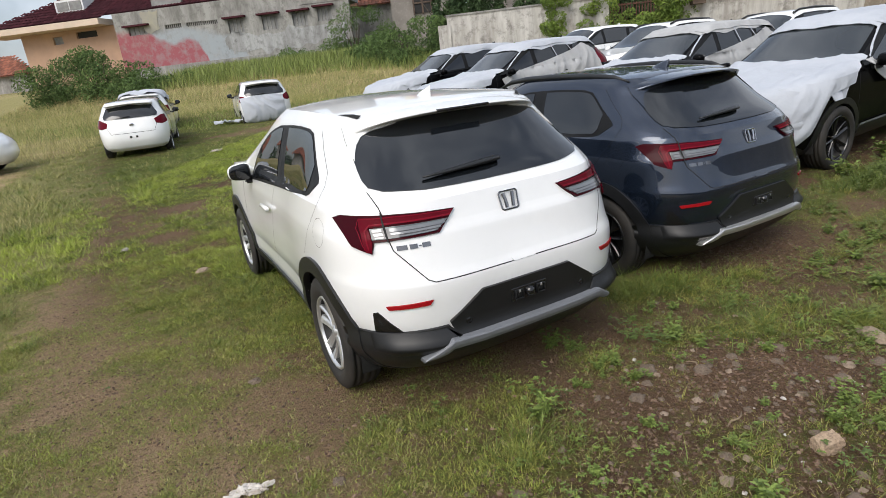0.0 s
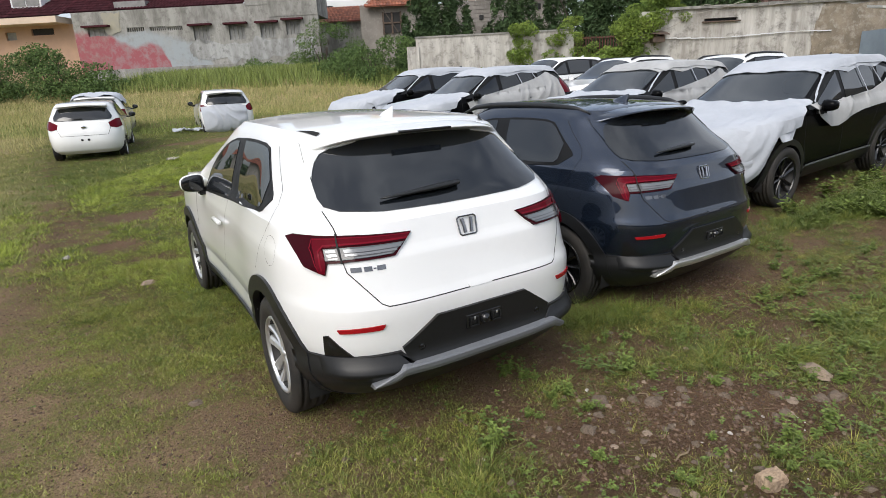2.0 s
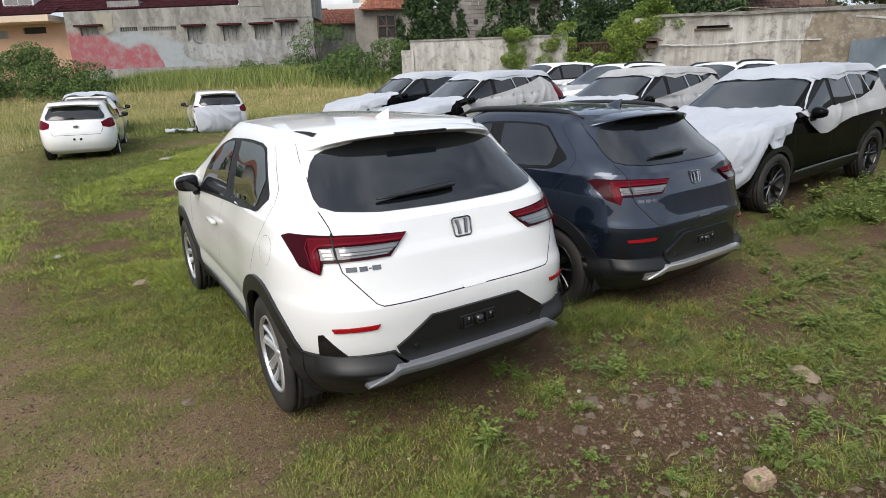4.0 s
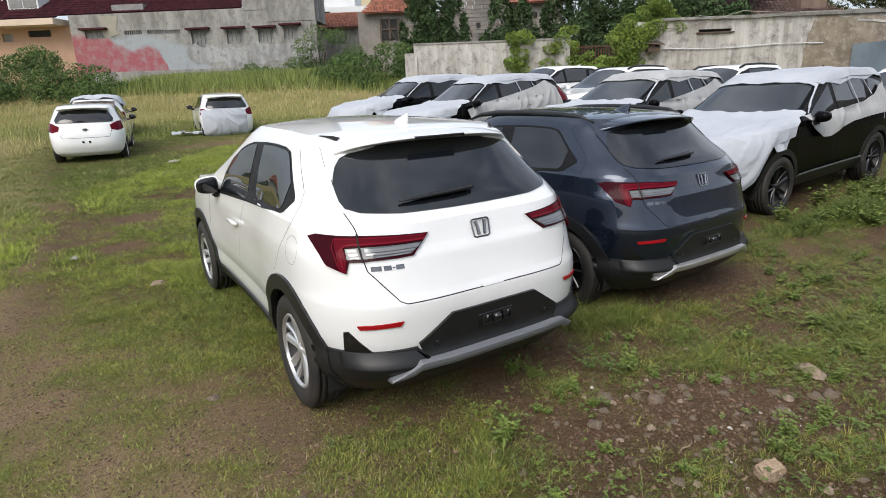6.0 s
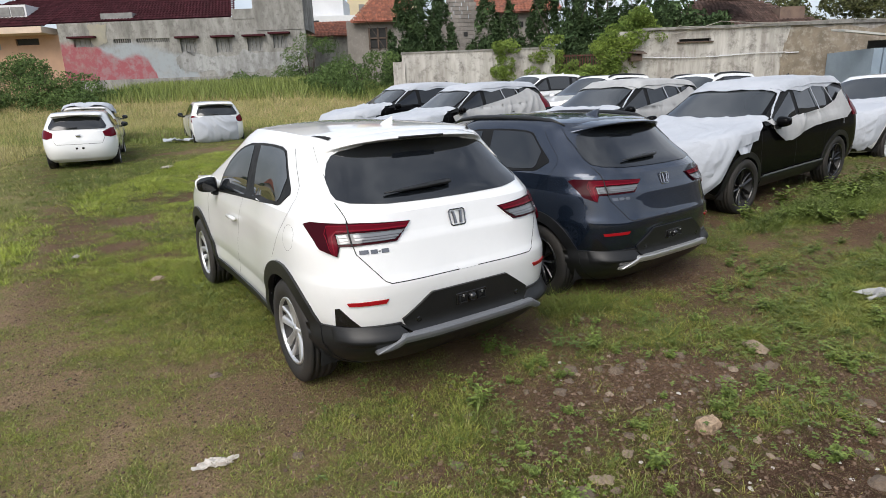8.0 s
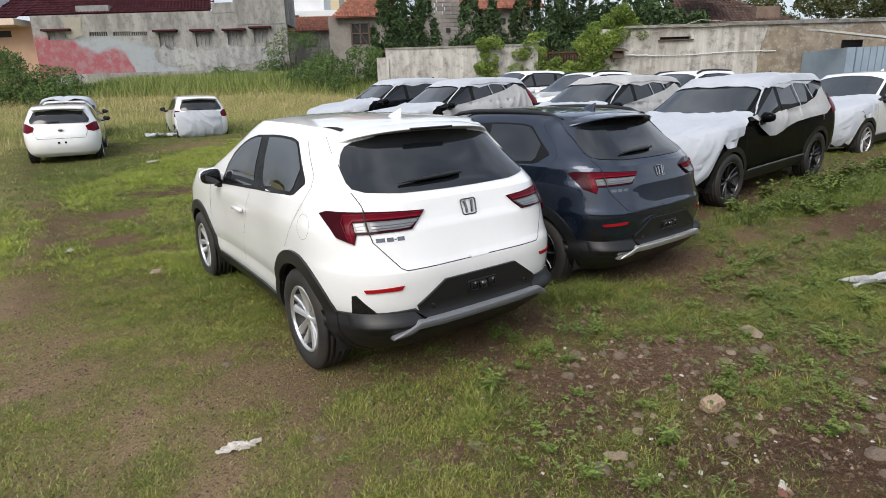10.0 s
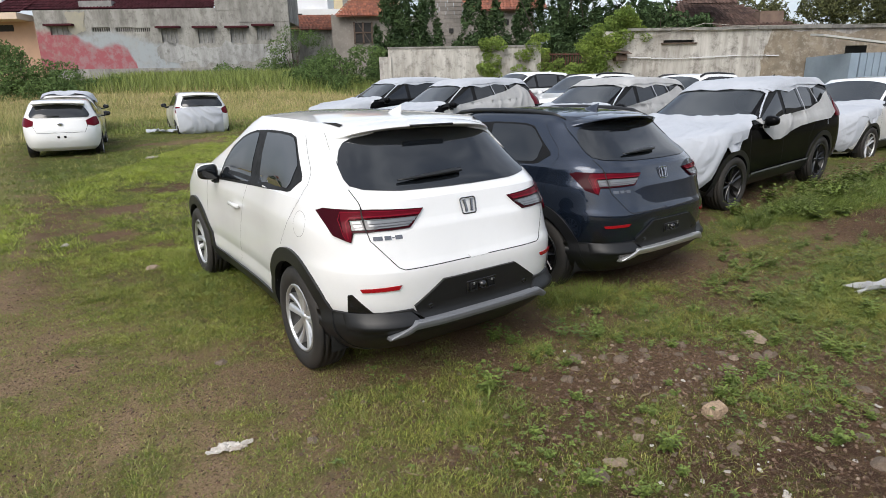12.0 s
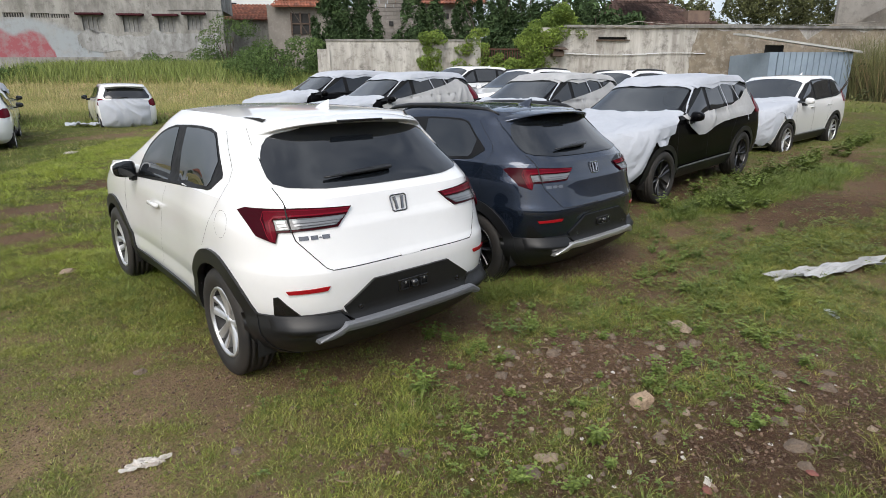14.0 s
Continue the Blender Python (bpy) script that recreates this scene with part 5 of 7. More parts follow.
        sh.patch("corner_fin", "corner", lamp_uv(CORNER_FIN), GLOSS_BLACK, car, 0.006, 0.012, 0.02, flip=flip)
        wing_mirror(car, paint if not sport else GLOSS_BLACK, ((1 if flip else -1) * 0.905, 2.47, 1.092), 1 if flip else -1)
    # tailgate
    sh.patch("rear_glass", "rear", REAR_GLASS + [(-x, z) for x, z in REAR_GLASS[::-1]], GLASS_DARK, car, 0.005, 0.01, 0.035)
    line = GATE_LINE
    sh.seam("tailgate_gap", "rear", line + [(-x, z) for x, z in line[::-1]], car, 0.0048)
    sh.patch("lower_bumper", "rear", LOWER_BUMPER + [(-x, z) for x, z in LOWER_BUMPER[::-1]], TRIM_BLACK, car, 0.012, 0.03, 0.04)
    sh.patch("plate_panel", "rear", PLATE + [(-x, z) for x, z in PLATE[::-1]], TRIM_BLACK, car, 0.016, 0.02, 0.04)
    # sloping ledge on each side of the plate panel
    for side in (-1, 1):
        bm = bmesh.new()
        rows = []
        for f in np.linspace(0, 1, 18):
            swell = min(1.0, f / 0.22)
            swell = swell * swell * (3 - 2 * swell)
            x0 = -0.782 + 0.312 * f
            hit, normal = sh.drop("rear", (x0, 0.512))
            x = 0.782 - 0.375 * f
            flat = Vector((normal.x, normal.y, 0)).normalized()
            mid_hit, low_hit, under = sh.drop("rear", (-x, 0.462))[0], sh.drop("rear", (-x, 0.430))[0], sh.drop("rear", (-x, 0.37))[0]
            pts = (hit + normal * 0.012, hit + normal * 0.0145 + Vector((0, 0, -0.004)), mid_hit + flat * (0.012 + 0.010 * swell), low_hit + flat * (0.012 + 0.019 * swell) + Vector((0, 0, 0.010)),
                   low_hit + flat * (0.012 + 0.018 * swell) - Vector((0, 0, 0.006)), low_hit + flat * (0.012 + 0.010 * swell) - Vector((0, 0, 0.016)), under + flat * 0.008)
            rows.append([bm.verts.new((-p.x if side > 0 else p.x, p.y, p.z)) for p in pts])
        for p, q in zip(rows, rows[1:]):
            for i in range(6):
                bm.faces.new((p[i], q[i], q[i + 1], p[i + 1])).smooth = True
        bm.faces.new(rows[0])
        bm.faces.new(rows[-1])
        bmesh.ops.recalc_face_normals(bm, faces=bm.faces)
        part("bumper_ledge", bm, TRIM_LEDGE, car)
    # skid bar with turned-down, pointed ends: a flat band, its front undercut
    bm = bmesh.new()
    rows = []
    for x in (-0.61, -0.58, -0.54, -0.50, -0.47, -0.3, -0.15, 0.0, 0.15, 0.3, 0.45, 0.48, 0.52, 0.55, 0.575):
        hit, normal = sh.drop("rear", (x, 0.41))
        fall = max(0.0, abs(x) - 0.47)
        size = 1.0 if abs(x) < 0.51 else max(0.22, 1 - (abs(x) - 0.51) * 6.5)
        y1, z1 = hit.y - 0.046 + fall * 0.10, 0.456 - fall * 0.62
        rows.append([bm.verts.new(p) for p in ((x, y1 + 0.06, z1 + 0.006), (x, y1 + 0.004, z1), (x, y1, z1 - 0.010 * size), (x, y1 + 0.004, z1 - 0.030 * size), (x, y1 + 0.016, z1 - 0.052 * size), (x, y1 + 0.065, z1 - 0.054 * size))])
    for p, q in zip(rows, rows[1:]):
        for i in range(6):
            bm.faces.new((p[i], p[(i + 1) % 6], q[(i + 1) % 6], q[i]))
    bm.faces.new(rows[0])
    bm.faces.new(rows[-1])
    bmesh.ops.recalc_face_normals(bm, faces=bm.faces)
    part("skid_bar", bm, SILVER_GREY if not sport else SILVER, car, smooth=False)
    # stepped lip plates under the bar
    for x0, x1 in ((-0.40, -0.17), (-0.09, 0.16), (0.22, 0.42)):
        bm = bmesh.new()
        rows = []
        for x in np.linspace(x0, x1, 5):
            y1 = sh.drop("rear", (x, 0.375))[0].y - 0.012
            rows.append([bm.verts.new(p) for p in ((x, y1 + 0.03, 0.402), (x, y1, 0.396), (x + 0.02, y1 + 0.012, 0.372), (x + 0.02, y1 + 0.04, 0.370))])
        for p, q in zip(rows, rows[1:]):
            for i in range(4):
                bm.faces.new((p[i], p[(i + 1) % 4], q[(i + 1) % 4], q[i]))
        bm.faces.new(rows[0])
        bm.faces.new(rows[-1])
        bmesh.ops.recalc_face_normals(bm, faces=bm.faces)
        part("lower_lip", bm, LIP_GREY, car, smooth=False)
    # number plate bracket, camera and parking sensors
    y0 = sh.drop("rear", (0, 0.53))[0].y - 0.018
    bm = bmesh.new()
    box(bm, -0.11, 0.11, y0 - 0.008, y0 + 0.02, 0.542, 0.614, 0.004)
    bracket = part("plate_bracket", bm, GLOSS_BLACK, car)
    bm = bmesh.new()
    bmesh.ops.create_uvsphere(bm, u_segments=16, v_segments=10, radius=0.028, matrix=pose(0, y0 - 0.012, 0.578))
    part("camera_dome", bm, GLOSS_BLACK, bracket)
    for x in (-0.068, 0.068):
        bm = bmesh.new()
        for xa, xb, za, zb in ((-0.026, 0.026, 0.596, 0.602), (-0.026, 0.026, 0.552, 0.558), (-0.026, -0.020, 0.558, 0.596), (0.020, 0.026, 0.558, 0.596)):
            box(bm, x + xa, x + xb, y0 - 0.022, y0 - 0.008, za, zb, 0.001)
        socket = part("clip", bm, TRIM_BLACK, bracket)
        bm = bmesh.new()
        box(bm, x - 0.019, x + 0.019, y0 - 0.014, y0 - 0.010, 0.559, 0.595)
        part("socket", bm, GAP_BLACK, bracket)
        bm = bmesh.new()
        box(bm, x - 0.006, x + 0.004, y0 - 0.024, y0 - 0.018, 0.590, 0.604, 0.001)
        part("spring", bm, SILVER, bracket)
    for x in (-0.36, 0.36):
        hit, _ = sh.drop("rear", (x, 0.52))
        bm = bmesh.new()
        lathe(bm, [(0.0, 0.001), (0.002, 0.012), (-0.004, 0.014), (0.0, 0.018), (-0.01, 0.02)], 20)
        bmesh.ops.transform(bm, matrix=pose(x, hit.y - 0.018, 0.52, 0, 0, -90), verts=bm.verts)
        part("parking_sensor", bm, GLOSS_BLACK, car)
    # badge and lettering as plain shapes
    y0 = sh.drop("rear", (0, 1.038))[0].y - 0.004
    tilt = Matrix.Translation((0, y0, 1.038)) @ pose(0, 0, 0, -16)
    bm = bmesh.new()
    ring = [(0.050, -0.040), (0.056, 0.036), (0.046, 0.046), (-0.046, 0.046), (-0.056, 0.036), (-0.050, -0.040), (-0.040, -0.048), (0.040, -0.048)]
    for (xa, za), (xb, zb) in zip(ring, ring[1:] + ring[:1]):
        tube(bm, [(xa, -0.004, za), (xb, -0.004, zb)], 0.0045, 6)
    for s1 in (-1, 1):
        tube(bm, [(s1 * 0.019, -0.004, -0.036), (s1 * 0.022, -0.006, 0.0), (s1 * 0.028, -0.004, 0.036)], [0.010, 0.0085, 0.010], 6)
    bmesh.ops.transform(bm, matrix=tilt, verts=bm.verts)
    part("badge", bm, BADGE_DARK if not sport else CHROME, car, "plain chrome badge", smooth=False)
    for x, w, h in ((-0.607, 0.046, 0.022), (-0.556, 0.036, 0.022), (-0.527, 0.013, 0.006), (-0.497, 0.040, 0.022)):
        sh.patch("model_bar", "rear", [(x - w / 2, 0.925 - h / 2), (x + w / 2, 0.925 - h / 2), (x + w / 2, 0.925 + h / 2), (x - w / 2, 0.925 + h / 2)], BADGE_DARK, car, 0.003, 0.004, 0.012)
    # grip notch under the tailgate
    sh.patch("grip_notch", "rear", [(-0.08, 0.768), (0.08, 0.768), (0.065, 0.750), (-0.065, 0.750)], paint, car, 0.005, 0.008, 0.02)
    # wiper
    bm = bmesh.new()
    pts = []
    for x in np.linspace(0.05, -0.40, 9):
        hit, normal = sh.drop("rear", (x, 1.215 - 0.02 * ((0.05 - x) / 0.45)))
        pts.append(tuple(hit + normal * 0.022))
    tube(bm, pts, [0.022, 0.026, 0.026, 0.024, 0.021, 0.018, 0.014, 0.011, 0.007], 8, 0.6)
    part("rear_wiper", bm, TRIM_BLACK, car)
    # dark ends of the roof joints
    if not sport:
        for flip in (False, True):
            sh.patch("roof_notch", "top", [(-0.590, 0.802), (-0.500, 0.690), (-0.528, 0.684)], GAP_BLACK, car, 0.006, 0.0, 0.01, flip=flip)
    # roof spoiler
    spoiler(sh, paint, car)
    fin_antenna(car, paint, 0.84, 1.556)
    if sport:
        for side in (-1, 1):
            bm = bmesh.new()
            tube(bm, [(side * x, y, z) for x, y, z in ((0.575, 0.72, 1.495), (0.585, 0.86, 1.532), (0.60, 1.1, 1.551), (0.605, 1.5, 1.562), (0.60, 1.9, 1.556), (0.59, 2.15, 1.535), (0.575, 2.38, 1.475))], [0.006, 0.017, 0.02, 0.02, 0.02, 0.017, 0.006], 8, 1.2)
            part("roof_rail", bm, TRIM_BLACK, car)
    windscreen(sh, car, 2.15, 3.0, 0.55)
    return car


def windscreen(sh, car, y0, y1, half):
    sh.patch("windscreen", "top", [(-half * 0.95, y0 + 0.03), (0, y0), (half * 0.95, y0 + 0.03), (half * 1.10, y1 - 0.18), (half * 0.8, y1 - 0.02), (0, y1 + 0.03), (-half * 0.8, y1 - 0.02), (-half * 1.10, y1 - 0.18)], WINDSCREEN, car, 0.006, 0.01, 0.06)


def spoiler(sh, paint, car):
    """The lip over the rear glass, its cheeks down the sides of the glass and the black underside."""
    bm = bmesh.new()
    rows = []
    for k in range(33):
        x = -0.60 + 1.20 * k / 32
        e = abs(x) / 0.60
        lip = 0.465 + 0.055 * e ** 2 + 0.125 * e ** 6
        zt = 1.517 - 0.030 * e ** 2 - 0.035 * e ** 6
        deep = 0.024 + 0.012 * e ** 8
        rows.append([bm.verts.new(p) for p in ((x * 0.97, 0.86, zt + 0.020 - 0.012 * e), (x * 0.99, 0.66, zt + 0.010), (x, lip + 0.02, zt - 0.012), (x, lip, zt - 0.02), (x, lip + 0.006, zt - deep), (x, 0.62, zt - deep - 0.03))])
    for a, b in zip(rows, rows[1:]):
        for i in range(5):
            bm.faces.new((a[i], a[i + 1], b[i + 1], b[i]))
    bm.faces.new(rows[0])
    bm.faces.new(rows[-1][::-1])
    bmesh.ops.recalc_face_normals(bm, faces=bm.faces)
    lip = part("spoiler", bm, paint, car)
    bm = bmesh.new()
    box(bm, -0.16, 0.16, 0.459, 0.49, 1.488, 1.502, 0.003)
    part("brake_light", bm, GLOSS_BLACK, lip)
    for flip in (False, True):
        sh.patch("cheek", "rear", [(-0.634, 1.30), (-0.620, 1.397), (-0.603, 1.467), (-0.56, 1.485), (-0.45, 1.49), (-0.36, 1.49), (-0.36, 1.455), (-0.506, 1.430), (-0.556, 1.407), (-0.592, 1.37), (-0.618, 1.33)], paint, lip, 0.011, 0.03, 0.02, flip=flip)
        sh.seam("cheek_gap", "rear", [(-0.609, 1.467), (-0.625, 1.397), (-0.630, 1.37)], lip, 0.0015, flip=flip)
    return lip


def lamp_uv(pts):
    """Points x, y, z on the left rear corner to the plane that faces it."""
    return [(0.7071 * x - 0.7071 * y, z) for x, y, z in pts]


SIDE_SURROUND = [(2.45, 1.025), (1.60, 1.071), (0.85, 1.118), (0.80, 1.13), (0.685, 1.20), (0.70, 1.225), (0.834, 1.317), (0.93, 1.39), (0.985, 1.432), (1.085, 1.452), (1.28, 1.459), (1.479, 1.458), (1.785, 1.446), (1.95, 1.42), (2.086, 1.385), (2.2, 1.335), (2.296, 1.282), (2.36, 1.2), (2.41, 1.11)]
FRONT_WINDOW = [(2.39, 1.046), (1.66, 1.090), (1.70, 1.25), (1.705, 1.43), (1.80, 1.427), (1.95, 1.401), (2.08, 1.363), (2.19, 1.313), (2.27, 1.262), (2.335, 1.18)]
REAR_WINDOW = [(1.45, 1.102), (0.86, 1.139), (0.82, 1.17), (0.81, 1.28), (0.87, 1.328), (0.955, 1.395), (1.01, 1.424), (1.1, 1.436), (1.3, 1.442), (1.54, 1.439), (1.53, 1.3)]
REAR_DOOR_LINE = [(0.86, 1.45), (0.765, 1.36), (0.63, 1.25), (0.60, 1.19), (0.64, 1.10), (0.71, 1.02), (0.82, 0.88), (0.90, 0.79)]
MID_DOOR_LINE = [(1.68, 1.08), (1.80, 0.85), (1.93, 0.60), (2.0, 0.42)]
REAR_GLASS = [(-0.1, 1.152), (-0.41, 1.157), (-0.60, 1.172), (-0.65, 1.19), (-0.656, 1.22), (-0.636, 1.31), (-0.585, 1.39), (-0.52, 1.44), (-0.335, 1.47), (-0.1, 1.475)]
GATE_LINE = [(-0.664, 1.175), (-0.648, 1.08), (-0.655, 0.972), (-0.645, 0.915), (-0.53, 0.765), (-0.50, 0.75), (-0.157, 0.752)]
LOWER_BUMPER = [(-0.80, 0.225), (-0.868, 0.30), (-0.873, 0.507), (-0.67, 0.512), (-0.46, 0.518), (-0.40, 0.45), (-0.2, 0.44)]
PLATE = [(-0.27, 0.664), (-0.455, 0.535), (-0.42, 0.455), (-0.37, 0.44)]
LAMP = [(-0.322, 0.12, 1.06), (-0.596, 0.191, 1.075), (-0.790, 0.400, 1.080), (-0.812, 0.450, 1.064), (-0.786, 0.300, 0.94), (-0.726, 0.21, 0.905), (-0.704, 0.215, 0.958), (-0.42, 0.095, 0.965)]
LAMP_BAR = [(-0.33, 0.12, 1.055), (-0.60, 0.19, 1.068), (-0.735, 0.30, 1.066), (-0.752, 0.28, 1.03), (-0.745, 0.23, 0.915), (-0.722, 0.21, 0.912), (-0.710, 0.22, 0.96), (-0.715, 0.255, 1.022), (-0.6, 0.19, 1.03), (-0.36, 0.11, 1.028)]
LAMP_WHITE = [(-0.365, 0.11, 1.02), (-0.6, 0.19, 1.022), (-0.706, 0.248, 1.016), (-0.703, 0.226, 0.966), (-0.434, 0.098, 0.974)]
REFLECT = [(-0.52, 0.037, 0.668), (-0.719, 0.148, 0.655), (-0.71, 0.14, 0.636), (-0.537, 0.041, 0.645)]
CORNER_FIN = [(-0.752, 0.186, 0.622), (-0.772, 0.203, 0.617), (-0.775, 0.215, 0.503), (-0.668, 0.107, 0.508)]

SILVER_WHEELS = wheel_meshes(0.332, 0.216, 0.20, SILVER, 5, 1.15)
BLACK_WHEELS = wheel_meshes(0.335, 0.225, 0.21, GLOSS_BLACK, 5, 0.7)


compact_crossover(pose(0, 0, 0.0, 0, -0.3, 0), PAINT_WHITE, SILVER_WHEELS, "white compact crossover with tinted windows and black cladding")
compact_crossover(pose(2.36, 0.27, -0.035, 0, -0.3, 1.2), PAINT_BLUE, BLACK_WHEELS, "dark blue-grey compact crossover with black roof rails", sport=True)

# ---- the large SUVs ----
SUV = dict(
    low=[(0.24, 0.80, 0.20, 0.50, 4.42, 0.60), (0.36, 0.885, 0.06, 0.50, 4.53, 0.62), (0.6, 0.92, 0.0, 0.50, 4.60, 0.64), (0.8, 0.928, 0.02, 0.50, 4.59, 0.66), (1.0, 0.915, 0.06, 0.48, 4.52, 0.72), (1.09, 0.885, 0.09, 0.46, 4.44, 0.78)],
    up=[(0.0, 0.875, 0.10, 0.45, 3.46, 0.32), (0.2, 0.84, 0.17, 0.44, 3.20, 0.34), (0.5, 0.775, 0.28, 0.42, 2.92, 0.36), (0.8, 0.71, 0.40, 0.40, 2.64, 0.36), (1.0, 0.64, 0.50, 0.34, 2.42, 0.36)],
    roof_y=[0.3, 1.0, 1.8, 2.5, 3.5], roof_z=[1.52, 1.585, 1.605, 1.585, 1.45], crown=0.035, cowl=3.4, hood_drop=0.15, sharp=4.0, waist=0.03, taper=0.04, count=(16, 28, 14))
SUV_BLACK_WHEELS = wheel_meshes(0.36, 0.25, 0.23, GLOSS_BLACK, 5, 0.62)
SUV_SILVER_WHEELS = wheel_meshes(0.36, 0.25, 0.23, SILVER, 5, 0.75)


def large_suv(m, paint, wheel_set, label, roof_cloth=None, hood_cloth=False, side_cloth=None, name="suv_car", seed=1, roof_trim=False):
    car = new(name)
    car.matrix_basis = m
    tagged(car, label, "car", group="parked cars")
    sh = Shell(SUV)
    hubs = [(1.03, 0.355), (3.69, 0.355)]
    part("body", sh.body(hubs, 0.41), paint, car)
    wheel_wells(car, hubs, 0.42, 0.89)
    for y, z in hubs:
        for x in (-0.80, 0.80):
            add_wheel(wheel_set, car, x, y, z, 12 if y < 2 else 31)
    for flip in (False, True):
        sh.patch("window_surround", "left", [(3.2, 1.08), (2.2, 1.10), (1.0, 1.13), (0.66, 1.18), (0.48, 1.28), (0.62, 1.41), (1.0, 1.51), (1.6, 1.54), (2.15, 1.53), (2.45, 1.46), (2.72, 1.32), (3.0, 1.18)], PILLAR_BLACK, car, 0.008, 0.010, 0.03, flip=flip)
        sh.patch("front_window", "left", [(2.98, 1.11), (2.3, 1.13), (2.3, 1.46), (2.38, 1.42), (2.62, 1.295), (2.86, 1.18)], GLASS_DARK, car, 0.014, 0.006, 0.04, flip=flip)
        sh.patch("rear_window", "left", [(2.2, 1.135), (1.36, 1.155), (1.28, 1.495), (1.7, 1.51), (2.2, 1.495)], GLASS_DARK, car, 0.014, 0.006, 0.04, flip=flip)
        sh.patch("quarter_window", "left", [(1.22, 1.165), (0.74, 1.21), (0.62, 1.29), (0.78, 1.40), (1.16, 1.48)], GLASS_DARK, car, 0.014, 0.006, 0.04, flip=flip)
        for y, z in hubs:
            sh.patch("arch_trim", "left", arc(y, z, 0.455, -14, 194, 24) + arc(y, z, 0.385, 198, -18, 24), TRIM_BLACK, car, 0.014, 0.04, 0.05, flip=flip)
        sh.patch("sill_trim", "left", [(1.44, 0.42), (3.2, 0.42), (3.2, 0.26), (1.44, 0.26)], TRIM_BLACK, car, 0.012, 0.03, 0.06, flip=flip)
        sh.seam("sill_strip", "left", [(1.44, 0.43), (3.2, 0.43)], car, 0.025, SILVER_GREY, 0.02, flip=flip, step=0.06)
        for line in ([(2.3, 1.1), (2.33, 0.8), (2.3, 0.45)], [(1.25, 1.15), (1.36, 0.95), (1.5, 0.75), (1.46, 0.6)], [(3.3, 1.07), (3.3, 0.7), (3.2, 0.45)]):
            sh.seam("door_gap", "left", line, car, flip=flip, step=0.05)
        for y in (2.46, 1.5):
            hit, normal = sh.drop("left", (y, 0.97))
            bm = bmesh.new()
            box(bm, -0.02, 0.01, -0.11, 0.11, -0.016, 0.016, 0.01, Matrix.Translation(hit + normal * 0.022))
            if flip:
                bmesh.ops.transform(bm, matrix=Matrix.Diagonal((-1, 1, 1, 1)), verts=bm.verts)
                bmesh.ops.reverse_faces(bm, faces=bm.faces)
            part("door_handle", bm, paint, car)
        sh.patch("tail_lamp", "corner", lamp_uv([(-0.60, 0.12, 1.10), (-0.72, 0.2, 1.13), (-0.70, 0.34, 1.32), (-0.77, 0.52, 1.30), (-0.85, 0.62, 1.12), (-0.90, 0.60, 1.0), (-0.75, 0.18, 0.97), (-0.6, 0.1, 0.99)]), LAMP_RED, car, 0.012, 0.02, 0.04, flip=flip)
        sh.patch("head_lamp", "nose", [(0.7071 * x + 0.7071 * y, z) for x, y, z in ((-0.45, 4.5, 0.86), (-0.72, 4.35, 0.90), (-0.9, 4.0, 0.93), (-0.86, 4.1, 0.80), (-0.70, 4.4, 0.76), (-0.47, 4.5, 0.77))], LAMP_CLEAR, car, 0.01, 0.02, 0.04, flip=flip)
        wing_mirror(car, paint, ((1 if flip else -1) * 1.0, 2.98, 1.12), 1 if flip else -1)
    sh.patch("grille", "front", [(-0.42, 0.82), (0.42, 0.82), (0.5, 0.72), (0.42, 0.60), (-0.42, 0.60), (-0.5, 0.72)], GLOSS_BLACK, car, 0.008, 0.02, 0.06)
    sh.patch("lower_grille", "front", [(-0.72, 0.5), (0.72, 0.5), (0.78, 0.28), (-0.78, 0.28)], TRIM_BLACK, car, 0.012, 0.03, 0.06)
    sh.patch("rear_glass", "rear", [(-0.6, 1.17), (0.6, 1.17), (0.64, 1.25), (0.56, 1.5), (0, 1.56), (-0.56, 1.5), (-0.64, 1.25)], GLASS_DARK, car, 0.006, 0.01, 0.06)
    sh.patch("lower_bumper", "rear", [(-0.88, 0.5), (0.88, 0.5), (0.84, 0.25), (-0.84, 0.25)], TRIM_BLACK, car, 0.012, 0.03, 0.06)
    windscreen(sh, car, 2.46, 3.38, 0.665)
    fin_antenna(car, paint, 0.8, 1.615)
    if roof_trim:
        for side in (-1, 1):
            bm = bmesh.new()
            tube(bm, [(side * 0.60, y, z) for y, z in ((0.75, 1.55), (0.9, 1.60), (1.6, 1.635), (2.2, 1.62), (2.4, 1.56))], 0.02, 8, 1.2)
            part("roof_rail", bm, TRIM_BLACK, car)
    # loose covers lie on the car and are things of their own
    covers = []
    if roof_cloth:
        covers.append((roof_cloth, "cover_sheet", "crumpled white cover sheet over the car's roof", [("top", [(-0.66, 2.52), (-0.35, 2.58), (0.0, 2.62), (0.4, 2.58), (0.66, 2.52), (0.70, 2.0), (0.71, 1.2), (0.66, 0.55), (0.45, 0.34), (-0.5, 0.36), (-0.68, 0.5), (-0.69, 0.8), (-0.72, 1.2), (-0.70, 1.6), (-0.72, 2.0), (-0.69, 2.3)], 0.014, 0.010),
            ("left", [(2.50, 1.50), (2.2, 1.585), (1.6, 1.60), (1.0, 1.575), (0.5, 1.50), (0.42, 1.44), (0.7, 1.455), (0.95, 1.49), (1.3, 1.505), (1.62, 1.525), (1.9, 1.50), (2.2, 1.51), (2.42, 1.455)], 0.022, 0.010)]))
